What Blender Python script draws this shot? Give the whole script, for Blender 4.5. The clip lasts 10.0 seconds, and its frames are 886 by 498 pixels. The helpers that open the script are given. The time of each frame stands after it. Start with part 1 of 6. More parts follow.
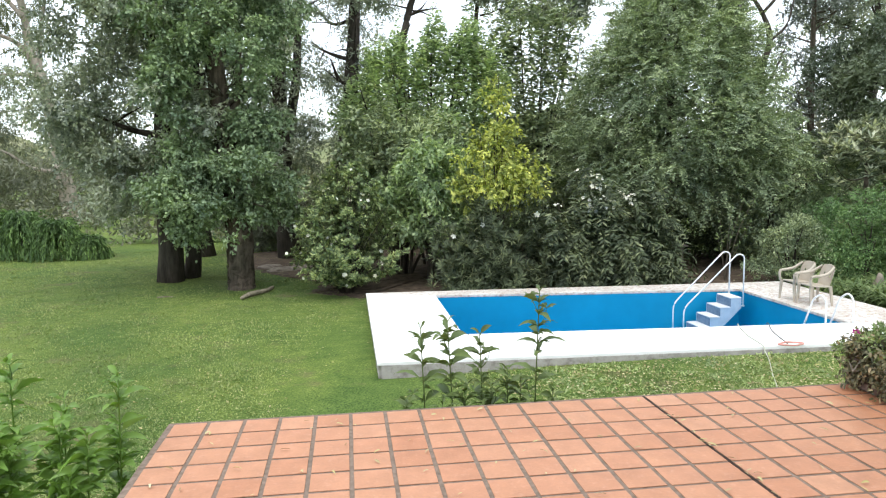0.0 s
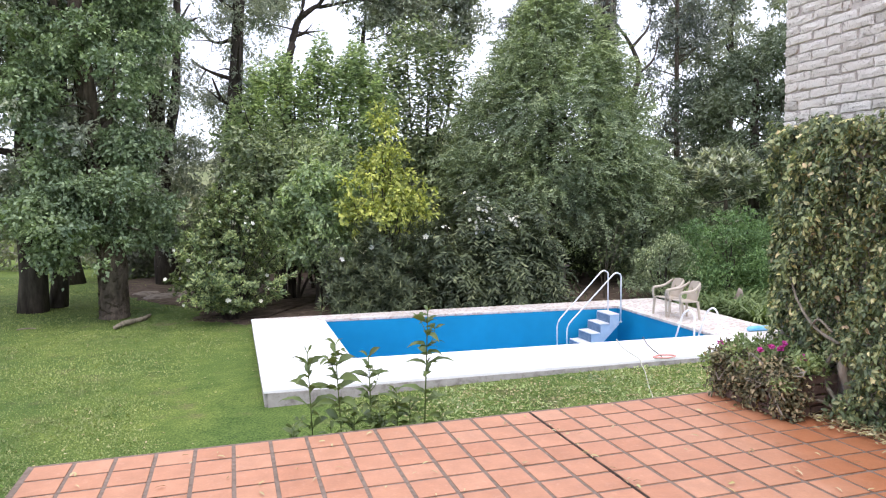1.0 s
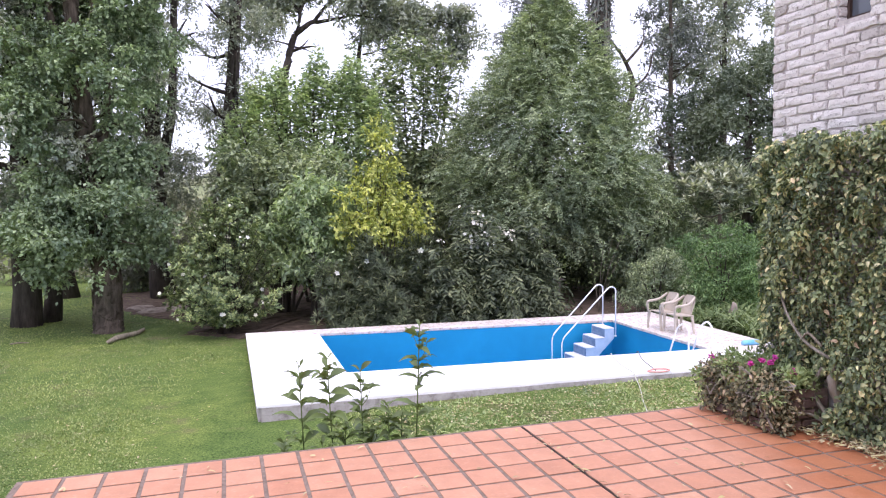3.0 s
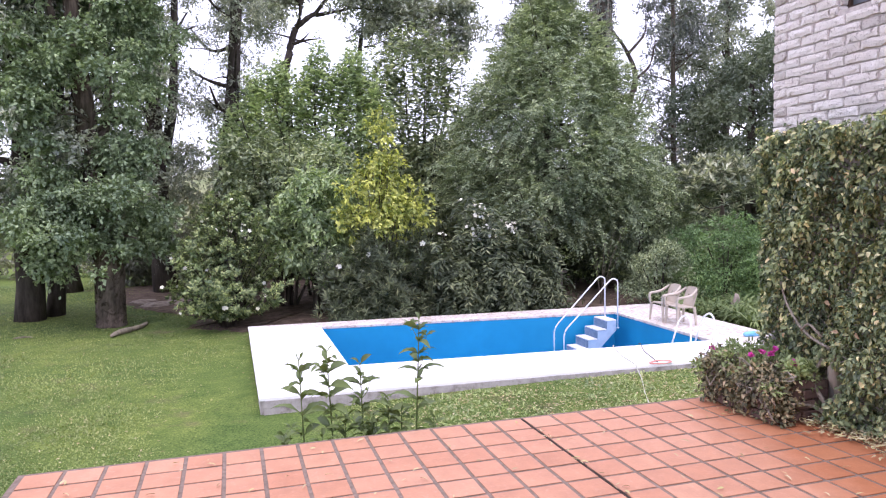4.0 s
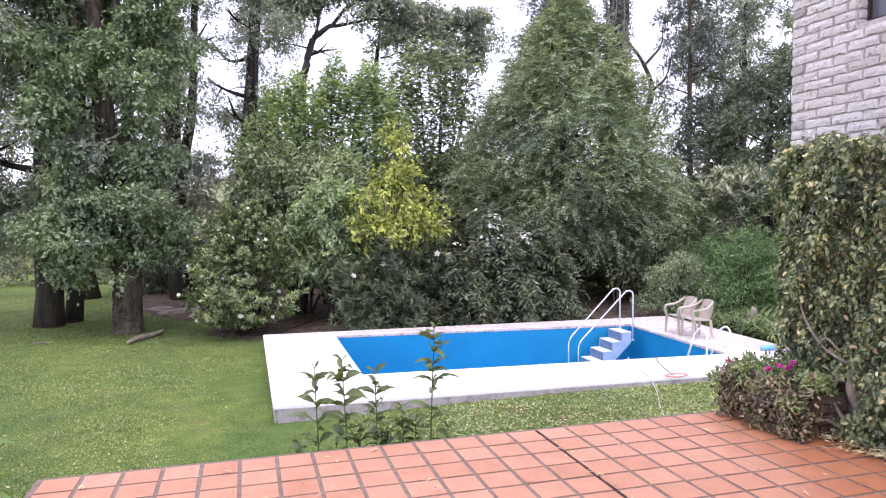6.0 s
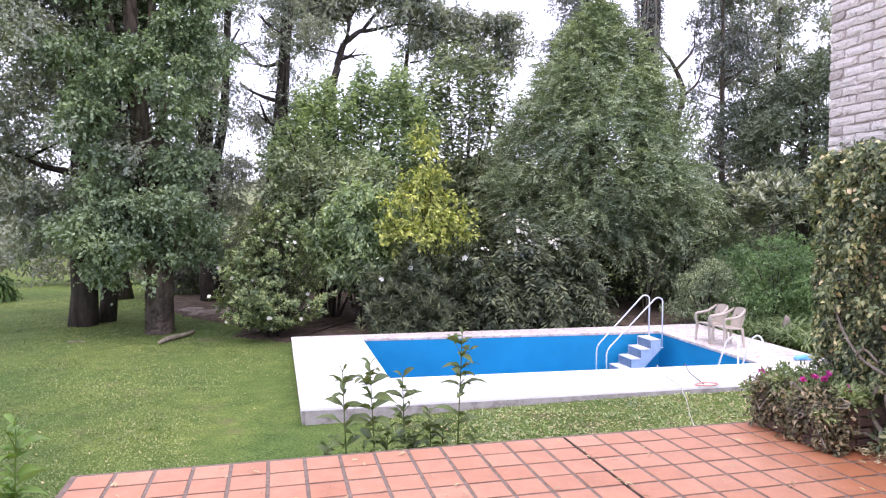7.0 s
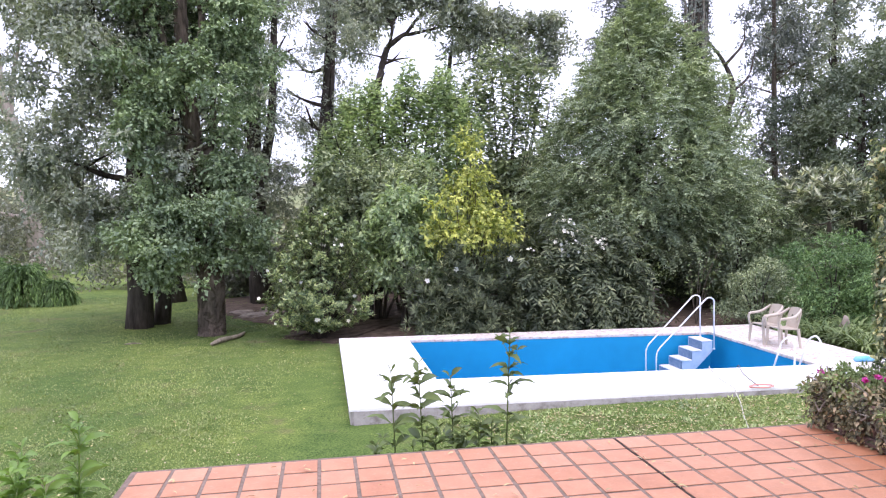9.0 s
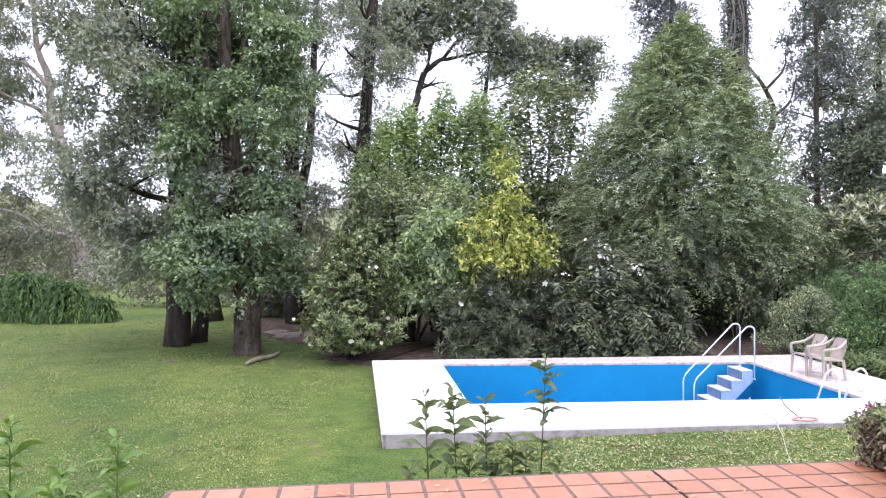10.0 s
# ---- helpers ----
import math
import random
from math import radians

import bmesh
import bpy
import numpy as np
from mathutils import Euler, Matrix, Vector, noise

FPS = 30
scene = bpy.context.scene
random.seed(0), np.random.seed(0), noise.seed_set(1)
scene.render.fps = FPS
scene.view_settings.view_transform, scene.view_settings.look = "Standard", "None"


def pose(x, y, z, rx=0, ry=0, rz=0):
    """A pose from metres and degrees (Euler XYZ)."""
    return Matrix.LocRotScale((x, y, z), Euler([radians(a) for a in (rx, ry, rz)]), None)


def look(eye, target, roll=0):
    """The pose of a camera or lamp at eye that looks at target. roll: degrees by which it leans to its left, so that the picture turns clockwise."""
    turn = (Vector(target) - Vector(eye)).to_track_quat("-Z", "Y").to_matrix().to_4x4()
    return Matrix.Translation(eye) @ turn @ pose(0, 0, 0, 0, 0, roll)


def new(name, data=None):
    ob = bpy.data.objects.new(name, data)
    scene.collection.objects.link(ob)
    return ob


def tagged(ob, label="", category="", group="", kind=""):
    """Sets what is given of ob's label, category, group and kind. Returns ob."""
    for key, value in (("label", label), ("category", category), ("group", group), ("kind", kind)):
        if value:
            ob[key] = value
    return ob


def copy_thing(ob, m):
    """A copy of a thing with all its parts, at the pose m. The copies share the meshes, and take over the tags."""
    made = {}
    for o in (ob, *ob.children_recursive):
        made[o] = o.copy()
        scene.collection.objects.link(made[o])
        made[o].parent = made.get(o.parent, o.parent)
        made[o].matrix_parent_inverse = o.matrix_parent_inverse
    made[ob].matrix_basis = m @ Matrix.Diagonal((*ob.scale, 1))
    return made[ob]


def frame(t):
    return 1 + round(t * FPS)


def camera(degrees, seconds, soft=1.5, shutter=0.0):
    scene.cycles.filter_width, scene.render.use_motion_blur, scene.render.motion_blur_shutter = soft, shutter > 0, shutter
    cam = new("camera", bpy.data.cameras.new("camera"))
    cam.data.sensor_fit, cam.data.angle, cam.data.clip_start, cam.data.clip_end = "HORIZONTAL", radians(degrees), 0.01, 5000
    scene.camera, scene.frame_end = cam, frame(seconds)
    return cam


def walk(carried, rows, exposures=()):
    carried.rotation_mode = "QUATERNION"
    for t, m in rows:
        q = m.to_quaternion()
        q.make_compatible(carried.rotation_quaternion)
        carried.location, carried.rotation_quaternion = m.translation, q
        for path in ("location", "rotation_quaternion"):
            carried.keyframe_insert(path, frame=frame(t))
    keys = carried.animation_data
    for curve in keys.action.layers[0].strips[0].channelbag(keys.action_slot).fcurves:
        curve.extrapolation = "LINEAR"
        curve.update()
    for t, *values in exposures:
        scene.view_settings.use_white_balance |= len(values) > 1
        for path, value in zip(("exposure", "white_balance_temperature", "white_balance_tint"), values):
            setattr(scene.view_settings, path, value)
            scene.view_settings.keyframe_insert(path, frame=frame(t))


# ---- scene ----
# World: x along the terrace edge, y towards the garden, z up from the terrace tiles, metres.
cam = camera(65.04, 10.0, soft=1.15)
PATH = [  # seconds, x, y, z, yaw, pitch, roll
    (0, 1.171, -4.585, 1.595, -7.740, -6.169, -0.849),
    (0.2, 1.174, -4.583, 1.590, -12.300, -6.050, -0.250),
    (0.5, 1.183, -4.575, 1.582, -16.795, -5.019, 0.118),
    (1, 1.188, -4.575, 1.584, -16.880, -4.422, -0.718),
    (1.5, 1.204, -4.575, 1.587, -17.651, -3.572, -1.070),
    (2, 1.206, -4.575, 1.587, -17.180, -3.366, -1.241),
    (3.5, 1.225, -4.618, 1.588, -17.288, -3.264, -0.560),
    (4, 1.239, -4.608, 1.585, -16.972, -3.874, -0.971),
    (4.5, 1.234, -4.611, 1.588, -17.186, -3.459, -1.064),
    (5, 1.224, -4.621, 1.590, -16.634, -3.129, -0.916),
    (6.5, 1.222, -4.625, 1.589, -15.189, -3.009, -0.257),
    (7, 1.212, -4.618, 1.590, -13.565, -2.654, -0.088),
    (7.5, 1.201, -4.631, 1.598, -10.360, -1.063, -0.564),
    (8, 1.194, -4.628, 1.592, -8.775, -0.941, -0.029),
    (8.5, 1.191, -4.619, 1.593, -8.548, -1.844, -0.612),
    (9, 1.198, -4.618, 1.577, -9.870, -2.475, -0.823),
    (9.5, 1.210, -4.615, 1.575, -10.168, -2.909, -0.787),
    (10, 1.181, -4.612, 1.588, -7.107, -0.563, -0.101),
]
walk(cam, [(t, pose(x, y, z, 0, 0, yaw) @ pose(0, 0, 0, 90 + pitch) @ pose(0, 0, 0, 0, 0, roll))
           for t, x, y, z, yaw, pitch, roll in PATH],
     exposures=[(0.0, 0.42, 6500, 6), (0.6, 0.43, 6400, 12), (1.5, 0.48, 6150, 25), (2.2, 0.52, 6130, 27), (4.0, 0.53, 6080, 33), (7.0, 0.56, 6060, 33), (8.5, 0.61, 6020, 30), (10.0, 0.62, 6020, 29)])

LAWN, DECK, TILE = -1.71, -1.43, 0.23

# ---- light: overcast daylight ----
world = bpy.data.worlds.new("overcast_sky")
scene.world = world
world.use_nodes = True
wn, wl = world.node_tree.nodes, world.node_tree.links
wn.clear()
sky = wn.new("ShaderNodeTexSky")
sky.sky_type, sky.sun_disc = "NISHITA", False
sky.sun_elevation, sky.sun_rotation = radians(72), radians(200)
bg_sky, bg_cloud, add = wn.new("ShaderNodeBackground"), wn.new("ShaderNodeBackground"), wn.new("ShaderNodeAddShader")
cloud_noise, cloud_ramp, wout = wn.new("ShaderNodeTexNoise"), wn.new("ShaderNodeValToRGB"), wn.new("ShaderNodeOutputWorld")
cloud_noise.inputs["Scale"].default_value = 2.2
cloud_ramp.color_ramp.elements[0].color = (0.76, 0.80, 0.90, 1)
cloud_ramp.color_ramp.elements[1].color = (0.97, 0.98, 1.03, 1)
bg_sky.inputs["Strength"].default_value = 0.05
bg_cloud.inputs["Strength"].default_value = 1.2
wl.new(sky.outputs["Color"], bg_sky.inputs["Color"])
wl.new(cloud_noise.outputs["Fac"], cloud_ramp.inputs["Fac"])
wl.new(cloud_ramp.outputs["Color"], bg_cloud.inputs["Color"])
wl.new(bg_sky.outputs[0], add.inputs[0])
wl.new(bg_cloud.outputs[0], add.inputs[1])
wl.new(add.outputs[0], wout.inputs["Surface"])
sun = new("sun", bpy.data.lights.new("sun", "SUN"))
sun.data.energy, sun.data.angle, sun.data.color = 1.5, radians(50), (1.0, 0.96, 0.9)
sun.matrix_world = look((-0.8, 0, 20), (2, 6, -1))


# ---- materials ----
class Mat:
    """A node material under construction."""

    def __init__(self, name, rough=0.6, spec=0.35, metal=0.0, world=False):
        self.m = bpy.data.materials.new(name)
        self.m.use_nodes = True
        self.t = self.m.node_tree
        self.b = self.t.nodes["Principled BSDF"]
        self.b.inputs["Roughness"].default_value = rough
        self.b.inputs["Specular IOR Level"].default_value = spec
        self.b.inputs["Metallic"].default_value = metal
        # pieces that share a mesh take the place itself, so that none repeats another
        self.co = self.node("ShaderNodeNewGeometry").outputs["Position"] if world else self.node("ShaderNodeTexCoord").outputs["Object"]

    def node(self, kind, **values):
        n = self.t.nodes.new(kind)
        for k, v in values.items():
            n.inputs[k.replace("_", " ")].default_value = v
        return n

    def link(self, a, b):
        self.t.links.new(a, b)

    def noise(self, scale, detail=4.0, rough=0.55, stretch=None):
        n = self.node("ShaderNodeTexNoise", Scale=scale, Detail=detail, Roughness=rough)
        co = self.co
        if stretch:
            mp = self.node("ShaderNodeMapping")
            mp.inputs["Scale"].default_value = stretch
            self.link(co, mp.inputs["Vector"])
            co = mp.outputs["Vector"]
        self.link(co, n.inputs["Vector"])
        return n.outputs["Fac"]

    def ramp(self, fac, stops):
        r = self.node("ShaderNodeValToRGB")
        e = r.color_ramp.elements
        while len(e) < len(stops):
            e.new(0.5)
        for el, (p, c) in zip(e, stops):
            el.position, el.color = p, (*c, 1)
        self.link(fac, r.inputs["Fac"])
        return r.outputs["Color"]

    def mix(self, a, b, fac, mode="MIX"):
        n = self.t.nodes.new("ShaderNodeMix")
        n.data_type, n.blend_type = "RGBA", mode
        for socket, v in ((n.inputs[0], fac), (n.inputs[6], a), (n.inputs[7], b)):
            if isinstance(v, (int, float)):
                socket.default_value = v
            elif isinstance(v, tuple):
                socket.default_value = (*v, 1)
            else:
                self.link(v, socket)
        return n.outputs[2]

    def random(self, island=False):
        if island:
            return self.node("ShaderNodeNewGeometry").outputs["Random Per Island"]
        return self.node("ShaderNodeObjectInfo").outputs["Random"]

    def color(self, socket):
        if isinstance(socket, tuple):
            self.b.inputs["Base Color"].default_value = (*socket, 1)
        else:
            self.link(socket, self.b.inputs["Base Color"])
        return self

    def bump(self, height, strength=0.4, distance=0.01):
        n = self.node("ShaderNodeBump", Strength=strength, Distance=distance)
        self.link(height, n.inputs["Height"])
        self.link(n.outputs["Normal"], self.b.inputs["Normal"])
        return self

    def rough(self, fac, lo, hi):
        n = self.node("ShaderNodeMapRange")
        n.inputs["To Min"].default_value, n.inputs["To Max"].default_value = lo, hi
        self.link(fac, n.inputs["Value"])
        self.link(n.outputs["Result"], self.b.inputs["Roughness"])
        return self


TONE = 1.15


def leaf_material(name, stops, rough=0.5, through_light=0.3, patch=0.8, spec=0.5, bright=2.5, grey=0.34, vary=0.5):
    """Leaves: each its own tone, with broader patches, and some light shining through."""
    k = Mat(name, rough, spec * 0.85)
    # the extra grey, tinted lilac below, puts haze into every leaf colour
    bright, through_light, grey = bright * TONE, through_light * 0.85, grey + 0.055
    mean = [sum(col[i] for _, col in stops) / len(stops) for i in range(3)]
    stops = [(p, tuple(vary * c + (1 - vary) * m for c, m in zip(col, mean))) for p, col in stops]
    tone = k.ramp(k.random(island=True), [(p, tuple(min(0.9, bright * ((1 - grey) * c + grey * sum(col) / 3 * g)) for c, g in zip(col, (1.32, 1.0, 1.44)))) for p, col in stops])
    # random cool-dark and warm-light patches stand in for shaded hollows and lit boughs
    shade = k.ramp(k.noise(patch, 3.0), [(0.3, (0.54, 0.58, 0.60)), (0.7, (1.32, 1.26, 1.08))])
    col = k.mix(tone, shade, 1.0, "MULTIPLY")
    k.color(col)
    tl, ms = k.node("ShaderNodeBsdfTranslucent"), k.node("ShaderNodeMixShader", Fac=through_light)
    warm = k.mix(col, (1.0, 1.05, 0.55), 1.0, "MULTIPLY")
    k.link(warm, tl.inputs["Color"])
    k.link(k.b.outputs[0], ms.inputs[1])
    k.link(tl.outputs[0], ms.inputs[2])
    k.link(ms.outputs[0], k.t.nodes["Material Output"].inputs["Surface"])
    return k.m


def bark_material(name, dark, light, scale=6.0):
    k = Mat(name, 0.9, 0.15)
    streak = k.noise(scale, 6.0, 0.65, (1, 1, 0.22))
    k.color(k.mix(k.ramp(streak, [(0.3, dark), (0.68, light)]), k.ramp(k.noise(1.2), [(0.35, (0.75, 0.8, 0.72)), (0.7, (1.1, 1.05, 1))]), 1.0, "MULTIPLY"))
    return k.bump(streak, 0.9, 0.05).m


def plain_material(name, a, b, scale=12.0, rough=0.6, spec=0.35, bump=0.2, dist=0.004, metal=0.0):
    k = Mat(name, rough, spec, metal)
    n = k.noise(scale, 5.0)
    k.color(k.ramp(n, [(0.3, a), (0.72, b)]))
    return k.bump(n, bump, dist).m


def grass_material():
    k = Mat("lawn_grass", 0.85, 0.15)
    fine, mid, wide = k.noise(38.0, 5.0, 0.7, (1, 0.6, 1)), k.noise(2.4, 4.0), k.noise(0.28, 3.0)
    c = k.ramp(fine, [(0.3, (0.034, 0.060, 0.017)), (0.5, (0.111, 0.174, 0.048)), (0.7, (0.225, 0.295, 0.100))])
    c = k.mix(c, k.ramp(mid, [(0.3, (0.68, 0.76, 0.66)), (0.7, (1.22, 1.14, 1.05))]), 1.0, "MULTIPLY")
    c = k.mix(c, k.ramp(wide, [(0.33, (0.72, 0.80, 0.70)), (0.67, (1.32, 1.18, 1.0))]), 1.0, "MULTIPLY")
    c = k.mix(c, (0.16, 0.115, 0.075), k.ramp(k.noise(0.9, 6.0, 0.65), [(0.56, (0, 0, 0)), (0.70, (0.6, 0.6, 0.6))]))
    return k.color(c).bump(fine, 0.8, 0.03).m


def tile_material():
    k = Mat("terracotta_tile", 0.55, 0.35, world=True)
    fine, blot = k.noise(60.0, 4.0), k.noise(7.0, 4.0)
    c = k.ramp(k.random(), [(0.0, (0.446, 0.212, 0.121)), (0.3, (0.502, 0.259, 0.154)), (0.6, (0.474, 0.234, 0.138)), (0.85, (0.525, 0.284, 0.175)), (1.0, (0.456, 0.214, 0.122))])
    c = k.mix(c, k.ramp(blot, [(0.3, (0.88, 0.86, 0.86)), (0.7, (1.08, 1.08, 1.1))]), 1.0, "MULTIPLY")
    c = k.mix(c, k.ramp(fine, [(0.3, (0.94, 0.94, 0.94)), (0.7, (1.04, 1.04, 1.04))]), 1.0, "MULTIPLY")
    grit = k.noise(140.0, 3.0, 0.7)
    c = k.mix(c, (0.66, 0.42, 0.32), k.ramp(k.noise(22.0, 5.0, 0.7), [(0.55, (0, 0, 0)), (0.75, (0.35, 0.35, 0.35))]))
    c = k.mix(c, (0.22, 0.10, 0.065), k.ramp(grit, [(0.64, (0, 0, 0)), (0.72, (0.5, 0.5, 0.5))]))
    # band along the house wall: cleaner orange tile, with the wall's shade painted in
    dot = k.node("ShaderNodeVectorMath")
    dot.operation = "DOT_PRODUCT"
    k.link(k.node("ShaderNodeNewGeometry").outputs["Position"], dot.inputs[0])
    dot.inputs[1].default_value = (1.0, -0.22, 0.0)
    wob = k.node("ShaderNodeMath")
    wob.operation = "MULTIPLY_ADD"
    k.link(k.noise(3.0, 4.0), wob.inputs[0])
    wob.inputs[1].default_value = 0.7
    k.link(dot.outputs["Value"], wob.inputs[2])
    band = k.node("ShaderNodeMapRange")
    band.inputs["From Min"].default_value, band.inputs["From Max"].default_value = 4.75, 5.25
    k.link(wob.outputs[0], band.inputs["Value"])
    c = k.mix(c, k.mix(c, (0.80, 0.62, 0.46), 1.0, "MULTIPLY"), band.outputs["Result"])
    return k.color(c).rough(blot, 0.45, 0.7).bump(fine, 0.18, 0.002).m


def white_deck_material():
    k = Mat("white_deck_paint", 0.75, 0.25)
    fine, blot = k.noise(45.0, 5.0, 0.65), k.noise(1.1, 5.0)
    c = k.ramp(blot, [(0.3, (0.74, 0.74, 0.73)), (0.6, (0.84, 0.84, 0.84))])
    c = k.mix(c, (0.5, 0.46, 0.42), k.ramp(fine, [(0.70, (0, 0, 0)), (0.80, (0.4, 0.4, 0.4))]))
    return k.color(c).bump(fine, 0.3, 0.004).m


def worn_deck_material():
    k = Mat("worn_deck_paint", 0.8, 0.2)
    fine, blot = k.noise(9.0, 6.0, 0.7), k.noise(0.9, 4.0)
    c = k.ramp(blot, [(0.3, (0.50, 0.47, 0.43)), (0.65, (0.69, 0.66, 0.62))])
    c = k.mix(c, (0.36, 0.24, 0.185), k.ramp(fine, [(0.49, (0, 0, 0)), (0.62, (0.8, 0.8, 0.8))]))
    return k.color(c).bump(fine, 0.3, 0.004).m


def painted_brick_material():
    k = Mat("whitewashed_brick", 0.85, 0.2, world=True)
    fine, blot = k.noise(55.0, 6.0, 0.7), k.noise(9.0, 4.0, 0.6)
    c = k.ramp(k.random(), [(0.0, (0.54, 0.51, 0.47)), (0.15, (0.86, 0.83, 0.78)), (0.5, (0.81, 0.775, 0.725)), (0.75, (0.89, 0.865, 0.82)), (0.93, (0.80, 0.765, 0.715)), (1.0, (0.50, 0.47, 0.43))])
    c = k.mix(c, (0.30, 0.25, 0.22), k.ramp(fine, [(0.60, (0, 0, 0)), (0.76, (0.45, 0.45, 0.45))]))
    c = k.mix(c, (0.36, 0.31, 0.28), k.ramp(blot, [(0.58, (0, 0, 0)), (0.76, (0.35, 0.35, 0.35))]))
    c = k.mix(c, (0.20, 0.15, 0.13), k.ramp(k.noise(24.0, 6.0, 0.75), [(0.58, (0, 0, 0)), (0.66, (0.7, 0.7, 0.7))]))
    c = k.mix(c, (0.16, 0.11, 0.095), k.ramp(k.noise(3.2, 6.0, 0.8), [(0.59, (0, 0, 0)), (0.67, (0.7, 0.7, 0.7))]))
    c = k.mix(c, (0.17, 0.14, 0.12), k.ramp(k.noise(80.0, 4.0, 0.65), [(0.58, (0, 0, 0)), (0.66, (0.6, 0.6, 0.6))]))
    return k.color(c).bump(k.noise(40.0, 8.0, 0.85), 0.95, 0.022).m


M = {
    "grass": grass_material(),
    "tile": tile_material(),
    "white_deck": white_deck_material(),
    "worn_deck": worn_deck_material(),
    "brick": painted_brick_material(),
    "mortar": plain_material("grey_mortar", (0.15, 0.115, 0.090), (0.27, 0.21, 0.17), 30, 0.9, 0.15, 0.5),
    "joint": plain_material("dark_joint", (0.03, 0.022, 0.018), (0.07, 0.05, 0.04), 30, 0.9, 0.15, 0.4),
    # mortar toned darker than the bricks to stand in for shadow in the joints
    "wall_mortar": plain_material("whitewashed_mortar", (0.36, 0.325, 0.30), (0.60, 0.56, 0.525), 30, 0.9, 0.15, 0.6),
    "pool_block": None,
    "pool_blue": plain_material("blue_pool_paint", (0.001, 0.235, 0.44), (0.002, 0.275, 0.51), 1.6, 0.55, 0.3, 0.1),
    "pool_riser": plain_material("grey_blue_riser", (0.10, 0.17, 0.27), (0.20, 0.28, 0.38), 8, 0.7, 0.3, 0.15),
    "pool_step": plain_material("pale_blue_step_paint", (0.38, 0.50, 0.62), (0.52, 0.62, 0.72), 6, 0.65, 0.3, 0.15),
    "rail": plain_material("white_rail_enamel", (0.72, 0.72, 0.73), (0.82, 0.82, 0.83), 8, 0.35, 0.5, 0.05),
    "chair": plain_material("cream_plastic", (0.42, 0.36, 0.285), (0.50, 0.44, 0.36), 5, 0.45, 0.45, 0.05),
    "soil": plain_material("bare_soil", (0.06, 0.045, 0.033), (0.17, 0.128, 0.095), 5, 0.95, 0.1, 0.9, 0.05),
    "stone": plain_material("flat_stone", (0.15, 0.125, 0.10), (0.33, 0.28, 0.23), 6, 0.9, 0.2, 0.6, 0.02),
    "dead_wood": bark_material("weathered_log", (0.17, 0.14, 0.11), (0.42, 0.36, 0.29), 8),
    "bark_dark": bark_material("dark_bark", (0.028, 0.023, 0.020), (0.105, 0.088, 0.078)),
    "bark_brown": bark_material("ragged_brown_bark", (0.042, 0.034, 0.028), (0.19, 0.155, 0.128), 9),
    "bark_pale": bark_material("pale_bark", (0.22, 0.18, 0.15), (0.52, 0.46, 0.41), 2.5),
    "vine": bark_material("grey_vine_stem", (0.19, 0.165, 0.14), (0.48, 0.43, 0.38), 20),
    "planter_brick": plain_material("brown_brick", (0.085, 0.055, 0.045), (0.20, 0.135, 0.11), 18, 0.9, 0.2, 0.6, 0.006),
    "hose": plain_material("pale_hose", (0.42, 0.42, 0.33), (0.58, 0.58, 0.48), 20, 0.5, 0.4, 0.05),
    "cord": plain_material("grey_cord", (0.10, 0.09, 0.08), (0.20, 0.18, 0.16), 40, 0.8, 0.2, 0.1),
    "red": plain_material("red_plastic", (0.58, 0.24, 0.19), (0.68, 0.34, 0.29), 20, 0.45, 0.4, 0.05),
    "blue_plastic": plain_material("blue_plastic", (0.05, 0.32, 0.60), (0.24, 0.52, 0.72), 10, 0.4, 0.45, 0.05),
    "wood": plain_material("dark_window_wood", (0.03, 0.018, 0.014), (0.065, 0.04, 0.03), 14, 0.6, 0.3, 0.2),
    # weathered grey, darkened: the shade under the trees is in this colour
    "old_wood": plain_material("shaded_weathered_wood", (0.06, 0.052, 0.046), (0.14, 0.12, 0.105), 14, 0.9, 0.2, 0.4),
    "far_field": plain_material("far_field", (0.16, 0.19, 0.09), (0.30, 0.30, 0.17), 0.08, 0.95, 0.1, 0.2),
    "litter": None,
}
k = Mat("pool_side_block", 0.85, 0.2, world=True)
fine = k.noise(40.0, 5.0, 0.65)
k.color(k.mix(k.ramp(k.random(), [(0.0, (0.40, 0.375, 0.355)), (1.0, (0.41, 0.385, 0.365))]), k.ramp(k.noise(6.0, 7.0, 0.7), [(0.32, (0.55, 0.53, 0.50)), (0.5, (0.95, 0.95, 0.94)), (0.7, (1.15, 1.15, 1.15))]), 1.0, "MULTIPLY"))
M["pool_block"] = k.bump(fine, 0.4, 0.006).m
k = Mat("dry_leaf", 0.8, 0.2)
k.color(k.ramp(k.random(island=True), [(0.0, (0.45, 0.40, 0.17)), (0.4, (0.52, 0.46, 0.26)), (0.7, (0.30, 0.20, 0.10)), (1.0, (0.60, 0.56, 0.36))]))
M["litter"] = k.m
glass = Mat("window_glass", 0.05, 0.5)
# the sky's reflection is put into the base colour as blue-grey
glass.color((0.09, 0.105, 0.12))
M["glass"] = glass.m

